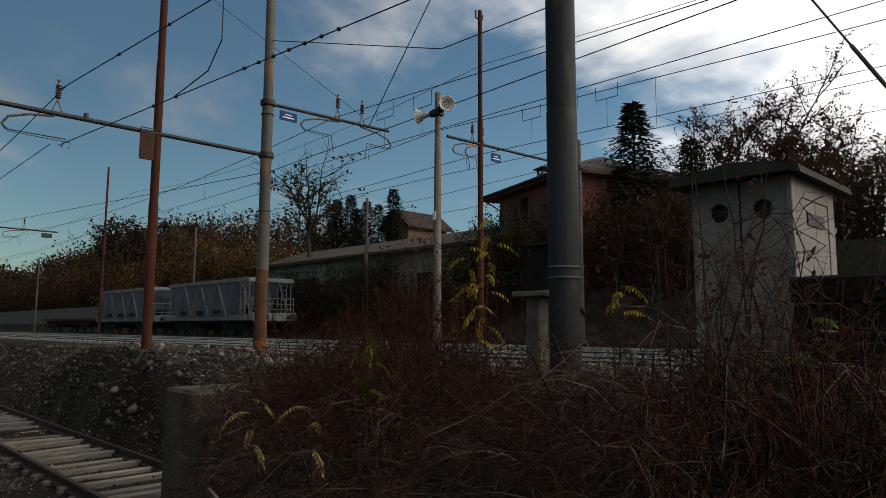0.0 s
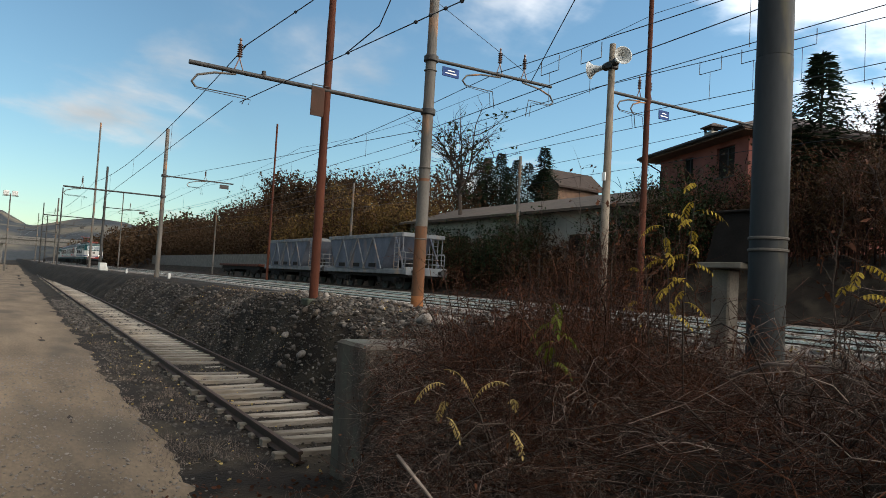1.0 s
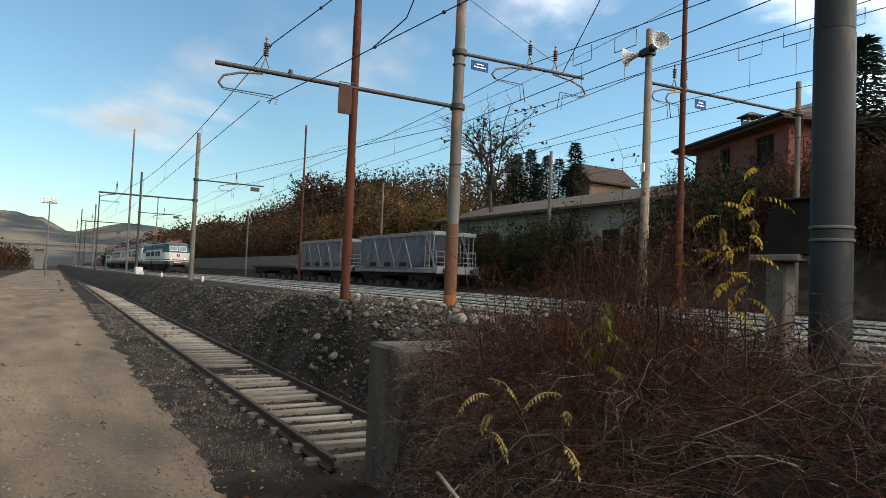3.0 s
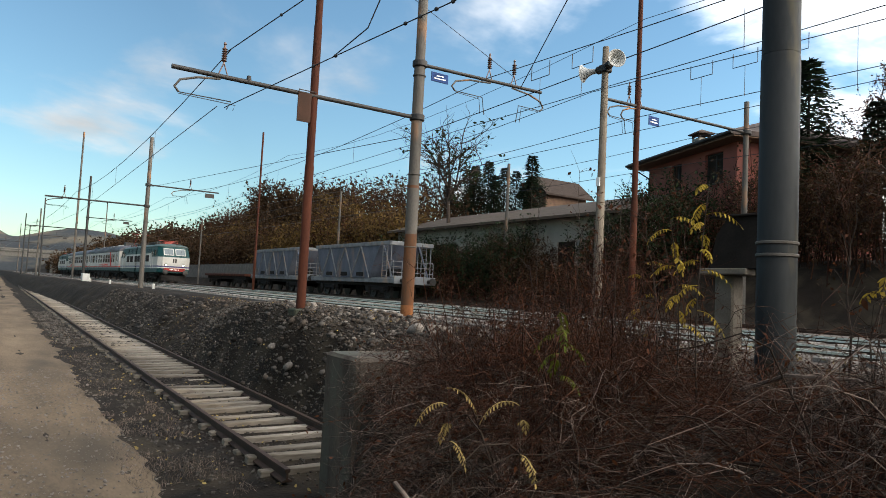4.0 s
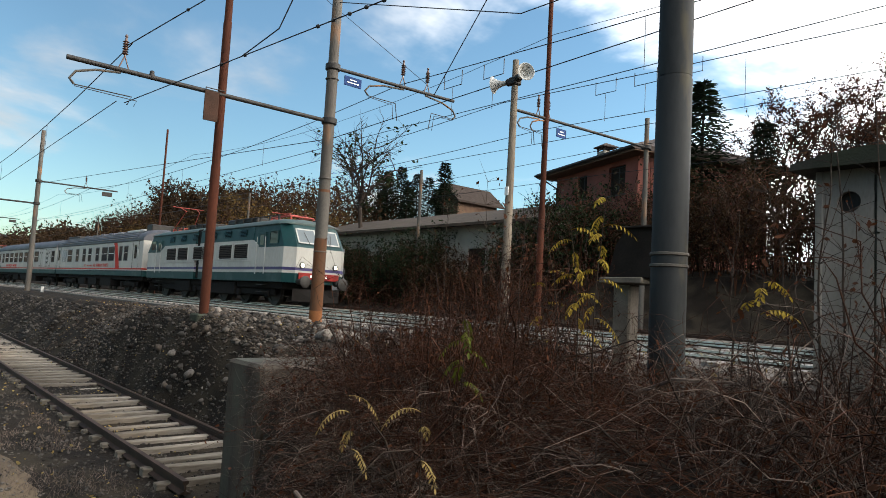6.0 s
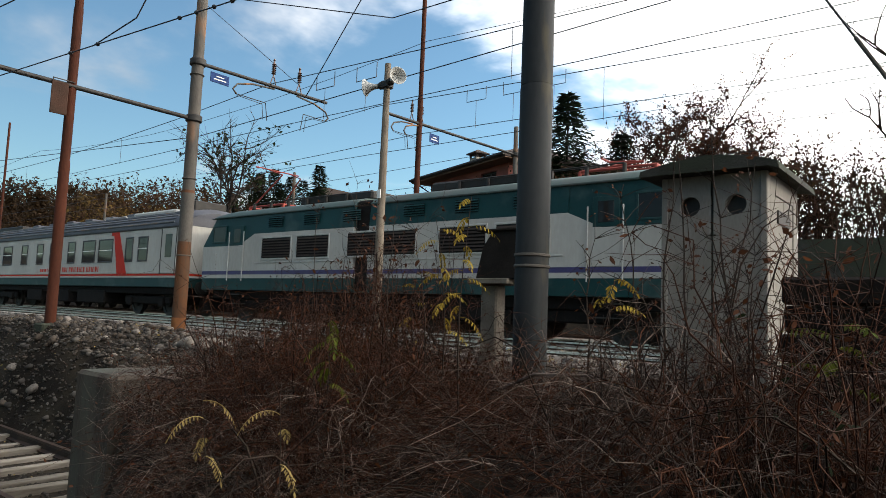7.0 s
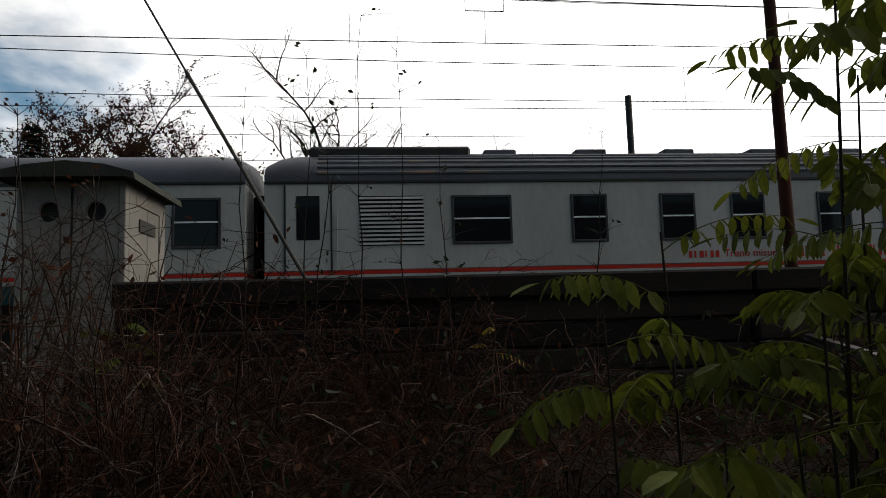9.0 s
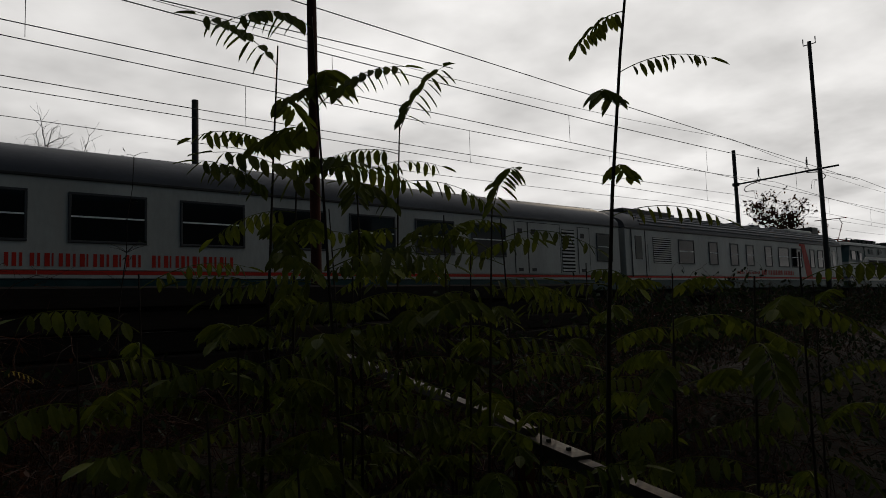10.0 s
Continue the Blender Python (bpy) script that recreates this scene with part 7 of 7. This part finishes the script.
# ---- stones ----
def stone_mesh(seed, n=3):
    rng = random.Random(seed)
    b = bmesh.new()
    bmesh.ops.create_icosphere(b, subdivisions=1, radius=1)
    sx, sy, sz = rng.uniform(0.8, 1.3), rng.uniform(0.7, 1.0), rng.uniform(0.5, 0.75)
    for v in b.verts:
        k = 1 + 0.28 * rng.uniform(-1, 1)
        v.co = Vector((v.co.x * sx * k, v.co.y * sy * k, v.co.z * sz * k))
    return b


def gravel(n, region, s0, s1, seed, material, label, zf, clump=0.0):
    """Crushed stones strewn over the ground, as one heap of loose pieces."""
    g = np.random.default_rng(seed)
    base = []
    for k in range(5):
        b = stone_mesh(k + seed)
        b.verts.index_update()
        base.append((np.array([v.co[:] for v in b.verts]), np.array([[v.index for v in f.verts] for f in b.faces])))
        b.free()
    Vs, Fs, off = [], [], 0
    X, Y = g.uniform(region[0], region[1], n), g.uniform(region[2], region[3], n)
    S = s0 + (s1 - s0) * g.random(n) ** 2.5
    A = g.uniform(0, 6.28, n)
    T = g.uniform(-0.7, 0.7, n)
    for i in range(n):
        if clump and noise.noise(Vector((X[i] * 1.1, Y[i] * 2.2, seed))) + 0.5 * noise.noise(Vector((X[i] * 4, Y[i] * 5, seed))) < clump * (g.random() - 0.45):
            continue
        v, f = base[i % 5]
        v = v @ np.array([[math.cos(T[i]), 0, math.sin(T[i])], [0, 1, 0], [-math.sin(T[i]), 0, math.cos(T[i])]])
        c, s_ = math.cos(A[i]), math.sin(A[i])
        w = v * S[i]
        q = np.stack([w[:, 0] * c - w[:, 1] * s_ + X[i], w[:, 0] * s_ + w[:, 1] * c + Y[i], w[:, 2] + zf(float(X[i]), float(Y[i])) + S[i] * 0.2], axis=1)
        Vs.append(q)
        Fs.append(f + off)
        off += len(v)
    tagged(new("gravel", mesh_from_arrays("gravel", np.concatenate(Vs), np.concatenate(Fs), material)), label, "gravel", kind="stuff")


gravel(5000, (-24, -8.4, 2.3, 5.3), 0.012, 0.036, 107, STONE, "small grey crushed stones on the siding", ground_z)
gravel(16000, (-26, -8, 4.95, 8.2), 0.012, 0.045, 101, STONE_BROWN, "brown crushed stones on the bank", ground_z, 1.0)
gravel(7000, (-24, -9, 5.0, 7.4), 0.014, 0.05, 112, STONE, "grey-brown crushed stones on the shoulder of the bank", ground_z)
gravel(900, (-26, -8, 4.95, 8.0), 0.03, 0.12, 110, STONE_BROWN, "larger brown stones fallen on the bank", ground_z, 0.8)
gravel(700, (-26, -8, 4.95, 8.0), 0.02, 0.06, 111, STONE_PALE, "scattered pale stones on the bank", ground_z, 0.8)
gravel(4500, (-48, -26, 2.2, 6.8), 0.03, 0.085, 102, STONE, "grey crushed stones on the siding and bank", ground_z)
gravel(1300, (-22, -7.8, 5.2, 8.9), 0.02, 0.09, 103, STONE, "loose stones along the top of the bank", ground_z)
gravel(8000, (-20, -5.5, -2.5, 2.4), 0.006, 0.028, 104, STONE_PALE, "small pale pebbles on the gravel track", road_z)
gravel(900, (-8.3, -6.0, 3.7, 6.0), 0.015, 0.05, 105, STONE, "grey gravel on top of the mound", ground_z)
gravel(3000, (-26, 6, 8.9, 12.6), 0.03, 0.06, 106, STONE_PALE, "pale ballast stones beside the running line", lambda x, y: bed_z(x, y))

ROCKS = [bpy.data.meshes.new("rock") for _ in range(6)]
for k, me in enumerate(ROCKS):
    b = stone_mesh(200 + k)
    bmesh.ops.subdivide_edges(b, edges=b.edges[:], cuts=1, use_grid_fill=True)
    for v in b.verts:
        v.co *= 1 + 0.10 * noise.noise(v.co * 1.7 + Vector((k, 0, 0)))
    bmesh.ops.smooth_vert(b, verts=b.verts[:], factor=0.35, use_axis_x=True, use_axis_y=True, use_axis_z=True)
    b.to_mesh(me)
    b.free()
    me.polygons.foreach_set("use_smooth", [True] * len(me.polygons))
    me.materials.append(STONE_PALE)
rng = random.Random(77)
for k in range(60):
    x = -8.7 - 7.5 * rng.random() ** 1.6
    y = rng.uniform(5.3, 7.9)
    r = 0.06 + 0.17 * rng.random() ** 2
    ob = new("rock", ROCKS[k % 6])
    ob.matrix_basis = pose(x, y, ground_z(x, y) + r * 0.1, rng.uniform(-20, 20), rng.uniform(-20, 20), rng.uniform(0, 360)) @ Matrix.Diagonal((r, r, r, 1))
    tagged(ob, "pale rounded rock on the stony bank", "rock", "rocks on the bank")

# small white marker posts and a low kerb beside the running line
kb = tagged(part("cable_trough", Mesh().box(-60, -6.4, 9.15, 9.45, -0.3, -0.13, 0.02), CONC), "low concrete cable trough beside the line", "cable trough")
for x in (-44, -60, -70):
    tagged(part("marker_post", Mesh().box(x - 0.07, x + 0.07, 8.2 + bend(x), 8.34 + bend(x), -0.3, 0.15, 0.02), GREY_PAINT), "small white marker stone beside the line", "marker post", "marker stones")
wb = thing("relay_box", (-70, 7.2, -0.2), "white trackside relay box on legs", "cabinet")
part("body", Mesh().box(-0.7, 0.7, -0.3, 0.3, 0.05, 0.75, 0.03), GREY_PAINT, wb)
part("leg", Mesh().box(-0.6, -0.5, -0.2, 0.2, -0.2, 0.148), CONC, wb)
part("leg", Mesh().box(0.5, 0.6, -0.2, 0.2, -0.2, 0.148), CONC, wb)

# ---- sleepers ----
def sleeper_data(name, L_, w, h, material, top_bow=0.0):
    m = Mesh().box(-w / 2, w / 2, -L_ / 2, L_ / 2, -h, 0, 0.012)
    me = m.data(name)
    me.materials.append(material)
    return me


wood = [sleeper_data("sleeper", 1.86, 0.14 + 0.02 * k, 0.14, OLD_WOOD) for k in range(3)]
rng = random.Random(3)
for k in range(150):
    x = -8.9 - 0.62 * k
    if -17.8 < x < -12.6 and rng.random() < 0.55:
        dz = -0.09           # sunk under the ballast
    else:
        dz = -0.045 * rng.random()
    ob = new("sleeper", wood[k % 3])
    ob.parent = siding
    ob.matrix_basis = pose(x + rng.uniform(-0.05, 0.05), 4.15 + rng.uniform(-0.06, 0.06), -1.80 + dz, rng.uniform(-1.2, 1.2), 0, rng.uniform(-2.5, 2.5))
conc = sleeper_data("sleeper", 2.5, 0.24, 0.14, SLEEPER_CONC)
for i in (0, 1):
    for k in range(150):
        x = 14 - 0.6 * k
        ob = new("sleeper", conc)
        ob.parent = TRACK_OBS[i]
        ob.matrix_basis = pose(x, TRACKS[i] + bend(x), -0.062)


# ---- movement ----
def motions():
    times = [k * 0.5 for k in range(19)] + [9.4, 9.5, 9.6, 9.8, 10.0]
    for car, s, length in CARS:
        rows = []
        for t in times:
            nose = -14.2 + 21.0 * (t - 6.5) + (1.9 * ((t - 9.45) / 0.55) ** 1.3 if t > 9.45 else 0.0)
            xa = nose + s
            ya, yb = bend(xa), bend(xa - length)
            rows.append((t, pose(xa, 14.75 + ya, 0, 0, 0, math.degrees(math.atan2(ya - yb, length)))))
        walk(car, rows)


motions()
